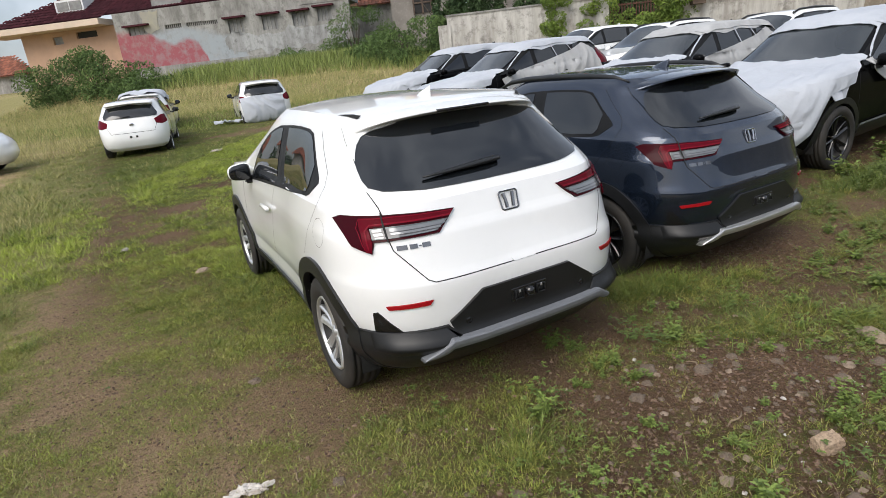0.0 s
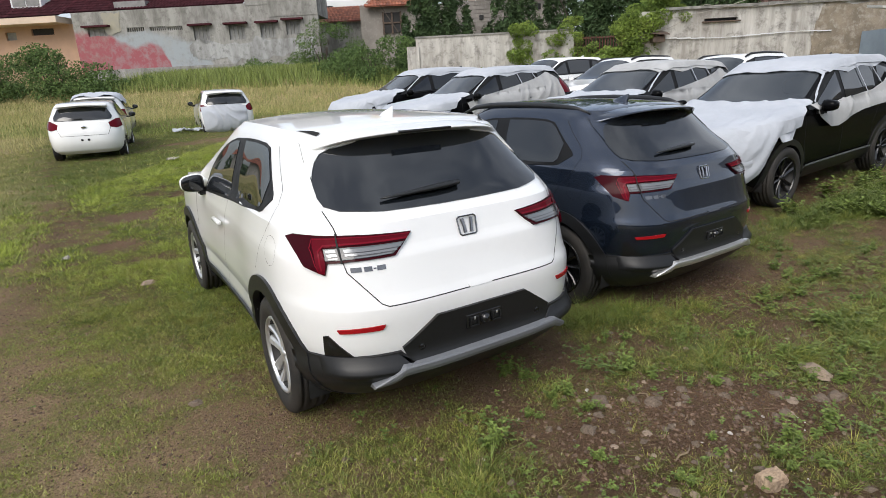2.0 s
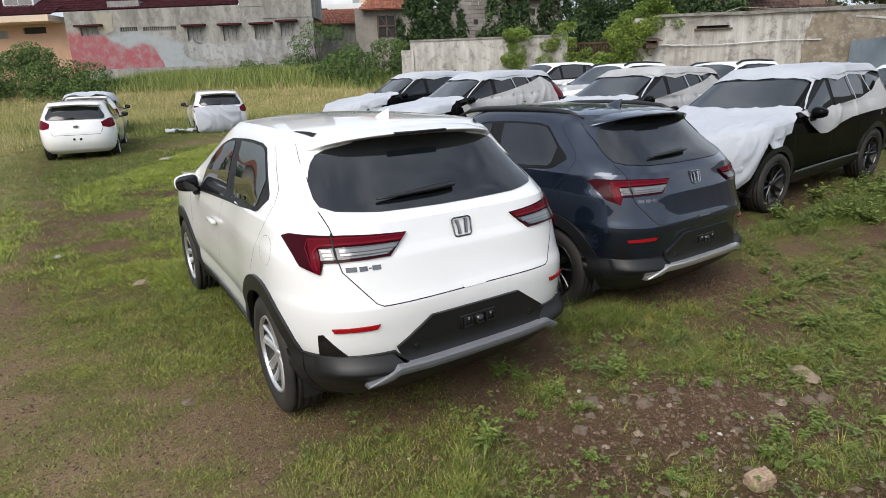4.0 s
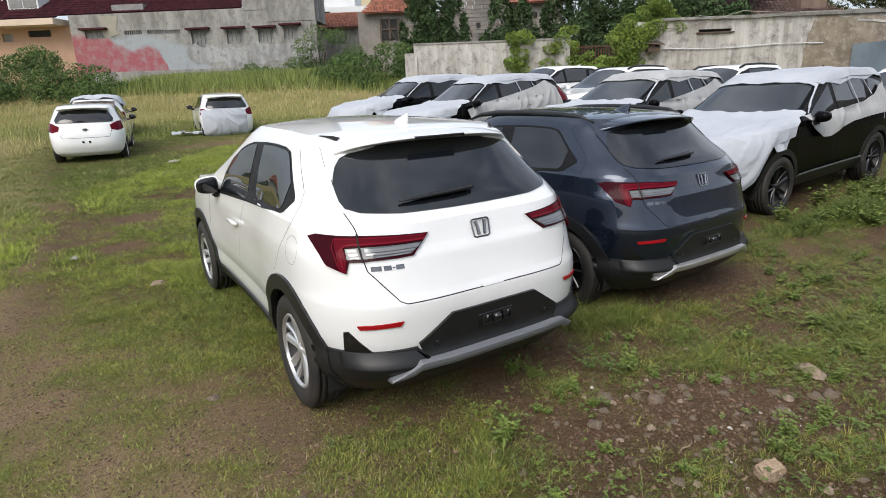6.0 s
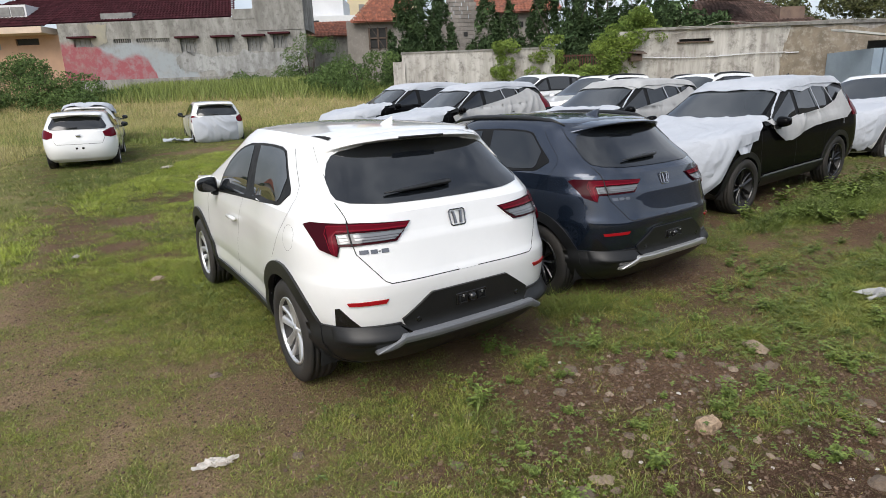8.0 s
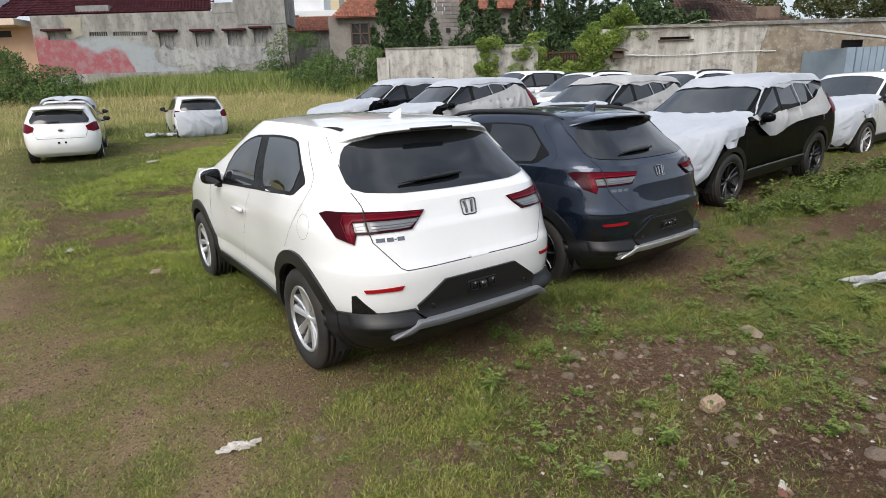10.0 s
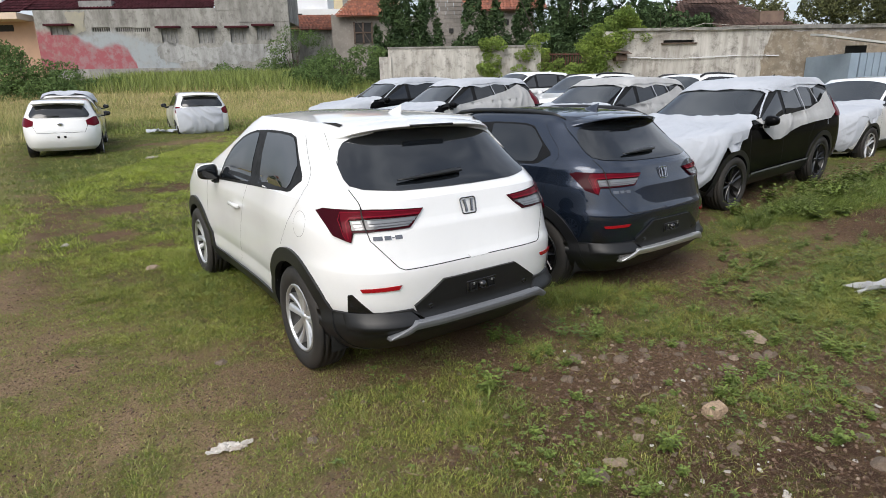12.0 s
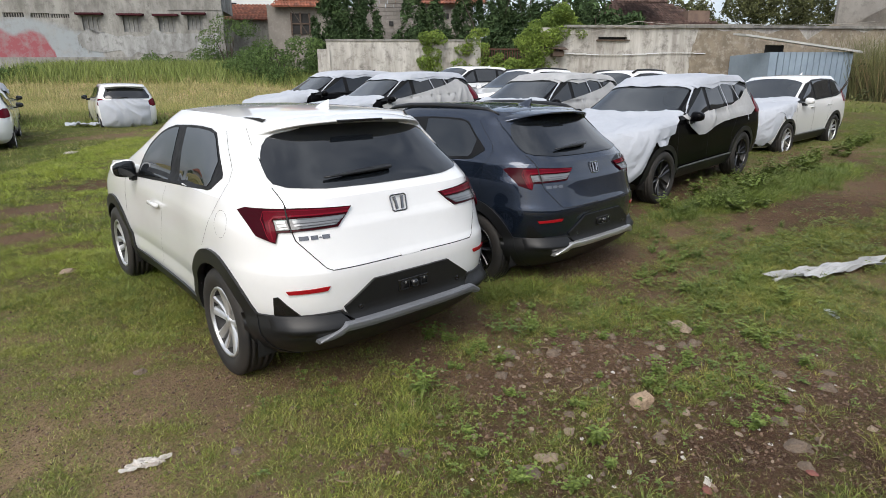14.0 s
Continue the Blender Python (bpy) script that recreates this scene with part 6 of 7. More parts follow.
    if hood_cloth:
        covers.append((CLOTH, "cover_sheet", "white cover sheet draped over the car's bonnet", [
            ("top", [(-0.80, 3.04), (-0.4, 3.22), (0.0, 3.27), (0.4, 3.22), (0.80, 3.04), (0.88, 3.5), (0.75, 4.30), (0.4, 4.46), (0, 4.5), (-0.4, 4.46), (-0.76, 4.30), (-0.92, 3.85), (-0.88, 3.4)], 0.02, 0.016),
            ("front", [(-0.80, 0.93), (-0.4, 0.97), (0, 0.98), (0.4, 0.97), (0.80, 0.93), (0.84, 0.42), (0.6, 0.47), (0.3, 0.40), (-0.1, 0.46), (-0.45, 0.40), (-0.62, 0.36), (-0.80, 0.50)], 0.022, 0.022),
            ("nose", [(0.7071 * x + 0.7071 * y, z) for x, y, z in ((-0.55, 4.5, 0.95), (-0.90, 3.75, 1.02), (-0.92, 3.45, 1.04), (-0.92, 3.5, 0.93), (-0.93, 3.8, 0.90), (-0.93, 4.02, 0.86), (-0.91, 4.1, 0.72), (-0.86, 4.2, 0.50), (-0.70, 4.40, 0.30), (-0.5, 4.5, 0.45))], 0.024, 0.02)]))
    if side_cloth:
        covers.append((CLOTH_GREY, "side_sheet", "thin grey sheet taped along the car's doors and windows", [("left", side_cloth, 0.03, 0.025)]))
    if roof_cloth:
        sh.seam("tape", "left", [(2.98, 1.15), (2.72, 1.31), (2.46, 1.47)], car, 0.013, CLOTH, 0.022)
    if side_cloth:
        for line in ([(1.75, 1.53), (1.62, 1.16)], [(1.35, 1.52), (1.18, 1.24)], [(0.98, 1.02), (0.97, 0.9)]):
            sh.seam("tape", "left", line, car, 0.02, CLOTH, 0.03)
    for k, (mat, cname, clabel, pieces) in enumerate(covers):
        top = new(cname)
        top.matrix_basis = m
        tagged(top, clabel, "cover", group="car covers")
        for way, pts, off, wr in pieces:
            sh.patch("sheet", way, pts, mat, top, off, 0.008, 0.035, wrinkle=wr, seed=seed + k * 3)
    return car


BLACK_SIDE = [(3.12, 1.10), (2.8, 1.08), (2.4, 1.12), (1.9, 1.15), (1.5, 1.17), (1.15, 1.24), (0.95, 1.34), (0.84, 1.38), (0.74, 1.22), (0.68, 1.06), (0.9, 0.99), (1.4, 0.98), (1.9, 0.96), (2.3, 0.90), (2.55, 0.83), (2.8, 0.85), (3.0, 0.98)]
FULL_SIDE = [(3.2, 1.0), (2.6, 1.12), (1.9, 1.22), (1.3, 1.33), (0.95, 1.45), (0.65, 1.3), (0.55, 0.9), (1.2, 0.6), (2.2, 0.55), (3.0, 0.6)]


def facing_us(x, y, z, pitch, turn=90.0, **kw):
    """A car that faces -x, its tail's middle at x, y."""
    return large_suv(pose(x, y, z, 0, 0, turn) @ pose(0, 0, 0, pitch), **kw)


facing_us(9.05, 2.28, 0.30, -2.7, 91.2, paint=PAINT_BLACK, wheel_set=SUV_BLACK_WHEELS, label="black SUV with white sheets over bonnet, roof and doors", roof_cloth=CLOTH, hood_cloth=True, side_cloth=BLACK_SIDE, seed=3)
facing_us(9.6, 5.1, 0.34, -0.8, 90.0, paint=PAINT_BLACK, wheel_set=SUV_BLACK_WHEELS, label="black SUV under a pale grey roof sheet", roof_cloth=CLOTH_GREY, hood_cloth=True, side_cloth=FULL_SIDE, seed=9)
facing_us(8.4, 8.45, 0.47, -2.2, paint=PAINT_BLACK, wheel_set=SUV_BLACK_WHEELS, label="black SUV with white sheets over bonnet and roof", roof_cloth=CLOTH, hood_cloth=True, side_cloth=FULL_SIDE, seed=14)
facing_us(8.3, 11.05, 0.55, -1.5, paint=PAINT_BLACK, wheel_set=SUV_BLACK_WHEELS, label="dark SUV with white sheets over bonnet and roof", roof_cloth=CLOTH, hood_cloth=True, side_cloth=None, seed=21)
facing_us(15.1, 2.55, 0.36, -2.0, 88.0, paint=PAINT_WHITE, wheel_set=SUV_SILVER_WHEELS, label="white SUV with a white sheet over its bonnet", hood_cloth=True, seed=27)
facing_us(14.0, 6.2, 0.52, -1.0, paint=PAINT_WHITE, wheel_set=SUV_SILVER_WHEELS, label="white SUV with black roof rails in the back row", seed=30, roof_trim=True)
facing_us(13.6, 9.1, 0.62, -0.7, paint=PAINT_WHITE, wheel_set=SUV_SILVER_WHEELS, label="white SUV with black roof rails in the back row", seed=31, roof_trim=True)
facing_us(13.55, 11.75, 0.78, -0.6, paint=PAINT_WHITE, wheel_set=SUV_SILVER_WHEELS, label="white SUV with tinted glass in the back row", seed=32)

# ---- the small cars out in the field ----
HATCH = dict(
    low=[(0.20, 0.72, 0.16, 0.45, 3.62, 0.5), (0.30, 0.79, 0.05, 0.46, 3.72, 0.52), (0.5, 0.825, 0.0, 0.48, 3.80, 0.55), (0.7, 0.838, 0.02, 0.48, 3.78, 0.58), (0.88, 0.825, 0.08, 0.46, 3.68, 0.62), (0.98, 0.80, 0.12, 0.44, 3.58, 0.66)],
    up=[(0.0, 0.795, 0.13, 0.42, 3.0, 0.3), (0.2, 0.765, 0.17, 0.40, 2.82, 0.32), (0.5, 0.71, 0.26, 0.38, 2.5, 0.34), (0.8, 0.65, 0.36, 0.34, 2.2, 0.34), (1.0, 0.58, 0.44, 0.30, 2.0, 0.34)],
    roof_y=[0.3, 0.9, 1.5, 2.1, 3.0], roof_z=[1.40, 1.45, 1.46, 1.42, 1.30], crown=0.03, cowl=2.9, hood_drop=0.14, sharp=3.6, waist=0.03, taper=0.05, count=(16, 26, 12))
HATCH_WHEELS = wheel_meshes(0.285, 0.185, 0.175, SILVER)


def small_hatch(m, label, scale=(1, 1, 1), rear_cloth=False, top_cloth=False, name="hatchback_car"):
    car = new(name)
    car.matrix_basis = m
    tagged(car, label, "car", group="parked cars")
    sh = Shell(HATCH)
    hubs = [(0.66, 0.285), (3.06, 0.285)]
    part("body", sh.body(hubs, 0.325), PAINT_WHITE, car)
    wheel_wells(car, hubs, 0.33, 0.80)
    for y, z in hubs:
        for x in (-0.715, 0.715):
            add_wheel(HATCH_WHEELS, car, x, y, z, 15)
    for flip in (False, True):
        sh.patch("window_surround", "left", [(2.7, 0.98), (1.0, 1.04), (0.62, 1.12), (0.66, 1.26), (0.9, 1.38), (1.3, 1.405), (1.8, 1.385), (2.15, 1.30), (2.5, 1.14)], TRIM_BLACK, car, 0.003, 0.008, 0.06, flip=flip)
        sh.patch("front_window", "left", [(2.6, 1.01), (1.75, 1.04), (1.75, 1.35), (2.1, 1.27), (2.42, 1.13)], GLASS_DARK, car, 0.012, 0.006, 0.06, flip=flip)
        sh.patch("rear_window", "left", [(1.66, 1.045), (0.95, 1.07), (0.76, 1.16), (0.95, 1.34), (1.3, 1.375), (1.66, 1.36)], GLASS_DARK, car, 0.012, 0.006, 0.06, flip=flip)
        sh.patch("tail_lamp", "corner", lamp_uv([(-0.56, 0.14, 0.95), (-0.72, 0.3, 1.03), (-0.80, 0.44, 1.03), (-0.82, 0.40, 0.84), (-0.70, 0.2, 0.80), (-0.57, 0.12, 0.84)]), LAMP_RED, car, 0.012, 0.02, 0.04, flip=flip)
        wing_mirror(car, GLOSS_BLACK, ((1 if flip else -1) * 0.93, 2.45, 1.03), 1 if flip else -1)
        sh.seam("door_gap", "left", [(1.7, 1.0), (1.72, 0.7), (1.68, 0.35)], car, flip=flip, step=0.06)
    sh.patch("rear_glass", "rear", [(-0.60, 1.03), (0.60, 1.03), (0.62, 1.10), (0.52, 1.30), (0, 1.345), (-0.52, 1.30), (-0.62, 1.10)], GLASS_DARK, car, 0.018, 0.02, 0.04)
    sh.seam("tailgate_gap", "rear", [(-0.62, 1.0), (-0.58, 0.85), (-0.5, 0.66), (0.5, 0.66), (0.58, 0.85), (0.62, 1.0)], car, 0.008, step=0.05)
    sh.patch("plate_recess", "rear", [(-0.30, 0.60), (0.30, 0.60), (0.36, 0.47), (-0.36, 0.47)], PAINT_WHITE, car, -0.012, 0.0, 0.05)
    for x in (-0.07, 0.07):
        bm = bmesh.new()
        box(bm, x - 0.025, x + 0.025, -0.005, 0.02, 0.53, 0.58, 0.004)
        part("plate_clip", bm, GLOSS_BLACK, car)
    bm = bmesh.new()
    box(bm, -0.05, 0.05, 0.035, 0.07, 0.84, 0.90, 0.01)
    part("badge", bm, CHROME, car)
    bm = bmesh.new()
    tube(bm, [tuple(sh.drop("rear", (x, 1.06 + 0.03 * x))[0] + Vector((0, -0.02, 0.01))) for x in (0.0, -0.15, -0.3)], [0.018, 0.014, 0.006], 6)
    part("rear_wiper", bm, TRIM_BLACK, car)
    bm = bmesh.new()
    rows = []
    for k in range(13):
        x = -0.55 + 1.1 * k / 12
        e = abs(x) / 0.55
        rows.append([bm.verts.new(p) for p in ((x, 0.62, 1.445 - 0.03 * e ** 2), (x, 0.24 + 0.06 * e * e, 1.40 - 0.03 * e ** 2), (x, 0.26 + 0.06 * e * e, 1.375 - 0.03 * e ** 2), (x, 0.5, 1.36 - 0.02 * e))])
    for a, b in zip(rows, rows[1:]):
        for i in range(3):
            bm.faces.new((a[i], a[i + 1], b[i + 1], b[i]))
    bm.faces.new(rows[0])
    bm.faces.new(rows[-1][::-1])
    bmesh.ops.recalc_face_normals(bm, faces=bm.faces)
    part("spoiler", bm, PAINT_WHITE, car)
    sh.patch("head_lamp", "nose", [(0.7071 * x + 0.7071 * y, z) for x, y, z in ((-0.40, 3.70, 0.74), (-0.72, 3.45, 0.82), (-0.8, 3.2, 0.84), (-0.74, 3.45, 0.70), (-0.45, 3.70, 0.66))], LAMP_CLEAR, car, 0.01, 0.02, 0.05, flip=False)
    windscreen(sh, car, 2.04, 2.9, 0.55)
    for on, way, pts, lbl in ((rear_cloth, "rear", [(-0.76, 0.96), (-0.3, 1.0), (0.3, 1.0), (0.54, 0.95), (0.56, 0.60), (0.54, 0.28), (0.42, 0.20), (0.32, 0.30), (0.1, 0.15), (0.02, 0.33), (-0.1, 0.2), (-0.3, 0.24), (-0.55, 0.18), (-0.72, 0.3)], "white sheet taped over the car's tailgate"),
                              (top_cloth, "top", [(-0.66, 2.1), (0, 2.0), (0.66, 2.1), (0.72, 1.4), (0.68, 0.6), (0.0, 0.4), (-0.68, 0.6), (-0.72, 1.4)], "white sheet over the car's roof")):
        if on:
            top = new("cover_sheet")
            top.matrix_basis = m
            tagged(top, lbl, "cover", group="car covers")
            sh.patch("sheet", way, pts, CLOTH, top, 0.03, 0.008, 0.04, wrinkle=0.03, seed=5)
    return car


small_hatch(pose(-1.46, 13.30, 0.39, 1.0, 0, -8) @ Matrix.Diagonal((0.94, 1, 0.90, 1)), "white small hatchback with tinted rear glass and no plate")
small_hatch(pose(-1.02, 18.7, 0.42, 1.0, 0, -9), "white hatchback with a sheet over its roof", top_cloth=True)
x, y = place(-7.24, 18.1)
small_hatch(pose(x, y, 0.46, 1.0, 0, -5) @ Matrix.Diagonal((0.96, 1, 0.97, 1)), "white car with a sheet hung over its tailgate", rear_cloth=True)
small_hatch(pose(-7.75, 15.2, 0.40, 0, 0, -97), "white hatchback parked at the field's side")

# ---- grass, weeds, stones and litter ----
GRASS = surface("grass_blades", (0.160, 0.205, 0.032), (0.092, 0.130, 0.024), 1.1, 0.6, (0.29, 0.275, 0.070), 3, bump_strength=0, island=0.4)
GRASS_DRY = surface("yellowing_blades", (0.38, 0.34, 0.14), (0.285, 0.28, 0.095), 1.4, 0.7, bump_strength=0, island=0.35)
OLIVE = surface("olive_seedlings", (0.300, 0.280, 0.058), (0.215, 0.220, 0.046), 1.3, 0.7, bump_strength=0, island=0.4)
FRESH = surface("fresh_blades", (0.350, 0.415, 0.056), (0.275, 0.345, 0.050), 0.9, 0.6, (0.33, 0.33, 0.08), 3, bump_strength=0, island=0.35)
GRASS_LIME = surface("lime_blades", (0.275, 0.310, 0.052), (0.185, 0.215, 0.038), 1.1, 0.6, (0.30, 0.28, 0.07), 3, bump_strength=0, island=0.4)
WEED = surface("weed_leaves", (0.155, 0.210, 0.038), (0.085, 0.125, 0.026), 2.0, 0.6, bump_strength=0, island=0.35)
STONE = surface("field_stone", (0.190, 0.138, 0.096), (0.105, 0.074, 0.052), 9, 0.9, (0.31, 0.27, 0.23), 40, 60, 0.5, 0.01)
STONE_PALE = surface("pale_stone", (0.38, 0.295, 0.215), (0.25, 0.185, 0.135), 14, 0.9, (0.24, 0.19, 0.16), 45, 60, 0.5, 0.01)
BRICK_BIT = surface("brick_fragment", (0.24, 0.085, 0.065), (0.17, 0.07, 0.06), 20, 0.9)
PAPER = surface("dirty_white_litter", (0.58, 0.55, 0.51), (0.34, 0.29, 0.25), 12, 0.8)
TWIG = surface("dry_twig", (0.26, 0.19, 0.12), (0.17, 0.12, 0.08), 30, 0.9)


def sow(lat0, lat1, dep0, dep1, tufts, blades, h, width, radius, seed, name, label, material, dry=False, power=1.0, lean=0.9, rank_only=0.0, slivers=False, floor=0.0):
    """Tufts of grass that splay outwards, dense where the cover is thick."""
    r = np.random.default_rng(seed)
    xs, ys, zs, hs, ways = [], [], [], [], []
    for u, v, k, thin in zip(r.uniform(lat0, lat1, tufts), r.uniform(0, 1, tufts), r.uniform(0, 1, tufts), r.uniform(0, 1, tufts)):
        d = dep0 + (dep1 - dep0) * v ** power
        if not -0.98 * d - 0.6 < u < 1.2 * d + 0.6 and thin > 0.25:
            continue
        x, y = place(u, d)
        c = grass_cover(x, y)
        want = min(1.0, 0.15 + 1.3 * dryness(x, y)) if dry else 1 - 0.5 * dryness(x, y)
        lush = spots(x, y, LUSH)
        if rank_only:
            want *= max(0.04, lush) * rank_only
        if k < (floor + (1 - floor) * c ** 1.7) * want:
            z = ground_z(x, y) - 0.004
            patch = 0.80 + 0.6 * noise.noise(Vector((x * 1.7, y * 1.7, 2.2)))
            rank = (0.55 + 0.5 * c + 0.6 * lush) * patch
            n = max(3, int(blades * (0.5 + c)))
            a, q = r.uniform(0, 6.283, n), radius * np.sqrt(r.uniform(0, 1, n))
            xs += (x + q * np.cos(a)).tolist()
            ys += (y + q * np.sin(a)).tolist()
            zs += [z] * n
            ways += a.tolist()
            hs += (rank * h * r.uniform(0.35, 1.25, n)).tolist()
    n = len(xs)
    ob = blade_mesh(name, np.array(xs), np.array(ys), np.array(zs), np.array(hs), np.full(n, width), material, lean, seed, out=np.array(ways), slivers=slivers)
    return tagged(ob, label, "grass", kind="stuff")


sow(-5, 8.5, 0.1, 7.5, 96000, 7, 0.046, 0.0016, 0.032, 61, "grass", "short green grass growing in tufts on soil", GRASS, power=1.15, floor=0.06)
sow(-5, 6.5, 0.1, 6.0, 110000, 5, 0.026, 0.0017, 0.035, 70, "grass", "tiny yellow-green seedlings over the soil", OLIVE, slivers=True, floor=0.16, lean=1.2)
sow(-5, 8.5, 0.1, 7.5, 52000, 6, 0.045, 0.0013, 0.045, 62, "dry_grass", "thin yellowing grass between the green", GRASS_DRY, True, floor=0.12)
sow(-4.5, 0.6, 0.1, 4.0, 24000, 5, 0.032, 0.0014, 0.05, 68, "dry_grass", "thin straw and seedlings on the worn soil", GRASS_DRY, True, floor=0.30)
sow(-4.0, 0.2, 1.7, 6.8, 36000, 7, 0.038, 0.0016, 0.045, 75, "grass", "thin lime-green grass over the worn soil", GRASS_LIME, floor=0.24)
sow(-5, 8.5, 0.1, 9.0, 26000, 14, 0.090, 0.0019, 0.03, 66, "grass_clumps", "taller clumps of arching green grass", GRASS, rank_only=0.8, lean=1.2)
sow(-6.5, 2.5, 5.2, 17, 40000, 6, 0.060, 0.0038, 0.07, 67, "fresh_grass", "fresh bright green grass beside the track", FRESH, slivers=True)
sow(3.2, 10.5, 6.4, 9.6, 9000, 9, 0.12, 0.0036, 0.035, 69, "grass_clumps", "tall green grass along the parked SUV", WEED, rank_only=0.9, lean=0.8)
sow(-12, 15, 6.8, 20, 40000, 6, 0.055, 0.0055, 0.10, 63, "grass", "short green field grass", GRASS, power=1.3, slivers=True)
sow(-14, 10, 7, 26, 14000, 7, 0.10, 0.0045, 0.12, 64, "dry_grass", "yellowing field grass", GRASS_DRY, True, slivers=True)
sow(-26, 20, 18, 34, 6000, 6, 0.15, 0.012, 0.2, 65, "grass", "rough grass across the far field", GRASS, slivers=True)


def weeds(name, label, areas, seed, material):
    """Low broad-leaved plants: x, y, spread, count, leaf length, height."""
    r = np.random.default_rng(seed)
    verts, faces = [], []
    for cx, cy, sx, sy, count, leaf, tall in areas:
        count, leaf, tall = int(count * 1.35), leaf * 0.72, tall * 1.9
        for _ in range(count):
            x, y = cx + r.normal() * sx, cy + r.normal() * sy
            z = ground_z(x, y)
            if noise.noise(Vector((x * 2.6, y * 2.6, 6.6))) + 0.4 * noise.noise(Vector((x * 8, y * 8, 1.6))) < r.uniform(-0.25, 0.45):
                continue
            size = r.uniform(0.25, 1.0) ** 1.3
            stalks = r.integers(2, 6)
            for _s in range(stalks):
                a0, out = r.uniform(0, 6.283), r.uniform(0.2, 1.0) * leaf * 1.6 * size
                px, py, pz = x + out * math.cos(a0), y + out * math.sin(a0), z + tall * size * r.uniform(0.3, 1.0)
                for k in range(r.integers(3, 5)):
                    a = a0 + k * 1.9 + r.uniform(-0.4, 0.4)
                    d = np.array([math.cos(a), math.sin(a), r.uniform(-0.15, 0.45)])
                    s = np.array([-math.sin(a), math.cos(a), 0]) * leaf * size * r.uniform(0.28, 0.42)
                    p = np.array([px, py, pz])
                    length = leaf * size * r.uniform(0.7, 1.2)
                    i = len(verts)
                    up = np.array([0, 0, 0.12 * length])
                    verts += [p.tolist(), (p + d * length * 0.45 + s + up).tolist(), (p + d * length - up * 0.6).tolist(), (p + d * length * 0.45 - s + up).tolist()]
                    faces += [(i, i + 2, i + 1), (i, i + 3, i + 2)]
    me = bpy.data.meshes.new(name)
    me.from_pydata(verts, [], faces)
    me.materials.append(material)
    return tagged(new(name, me), label, "weeds", kind="stuff")


weeds("weeds", "small bright green broad-leaved weeds on bare soil", [
    (0.55, 0.0, 0.30, 0.14, 90, 0.034, 0.05), (0.1, -0.08, 0.25, 0.12, 110, 0.032, 0.07), (1.0, -0.5, 0.5, 0.35, 60, 0.03, 0.035), (1.1, -1.22, 0.22, 0.12, 80, 0.034, 0.045), (0.1, -0.75, 0.5, 0.35, 90, 0.028, 0.03),
    (-0.3, -0.9, 0.35, 0.25, 110, 0.026, 0.03), (1.7, -0.4, 0.35, 0.2, 90, 0.034, 0.06), (0.6, -1.5, 0.5, 0.2, 90, 0.030, 0.03), (-0.6, -0.3, 0.5, 0.35, 80, 0.026, 0.025), (1.9, -1.5, 0.35, 0.25, 110, 0.03, 0.03), (1.5, -0.05, 0.35, 0.15, 70, 0.034, 0.06),
    (1.9, -0.9, 0.4, 0.3, 120, 0.03, 0.035), (-1.2, 1.3, 0.4, 0.5, 60, 0.024, 0.025), (0.3, 0.22, 0.45, 0.12, 110, 0.034, 0.05)], 71, WEED)
weeds("creeping_weeds", "carpet of small yellow-green creeping weeds", [
    (3.2, -0.75, 0.9, 0.42, 720, 0.034, 0.036), (2.6, -1.3, 0.5, 0.35, 420, 0.027, 0.028), (4.6, -0.75, 1.2, 0.4, 560, 0.050, 0.045), (2.5, -0.2, 0.5, 0.25, 200, 0.03, 0.05), (6.0, 0.75, 1.0, 0.22, 420, 0.05, 0.13), (8.3, 0.85, 1.4, 0.28, 520, 0.055, 0.15),
    (3.6, 0.15, 0.5, 0.2, 200, 0.03, 0.04), (4.3, -0.25, 0.9, 0.3, 340, 0.036, 0.07), (5.6, -1.1, 1.0, 0.4, 300, 0.036, 0.06), (-0.4, 4.6, 0.5, 0.9, 300, 0.035, 0.05), (-0.9, 6.6, 0.8, 0.9, 460, 0.04, 0.05), (-0.5, 8.8, 1.2, 1.0, 500, 0.045, 0.06), (0.2, 10.5, 1.4, 1.5, 300, 0.05, 0.06), (-0.75, 2.4, 0.25, 1.0, 200, 0.03, 0.05)], 72,
      surface("creeping_leaves", (0.155, 0.185, 0.033), (0.080, 0.105, 0.022), 2.0, 0.6, bump_strength=0, island=0.35))


sow(0.8, 8.0, 0.6, 6.5, 4200, 20, 0.105, 0.0015, 0.010, 73, "grass_tufts", "arching tufts of thin long grass", GRASS, lean=1.5, power=1.2)
sow(0.8, 8.0, 0.6, 6.5, 2600, 16, 0.085, 0.0013, 0.012, 74, "grass_tufts", "yellowing tufts of thin arching grass", OLIVE, lean=1.5, power=1.2)


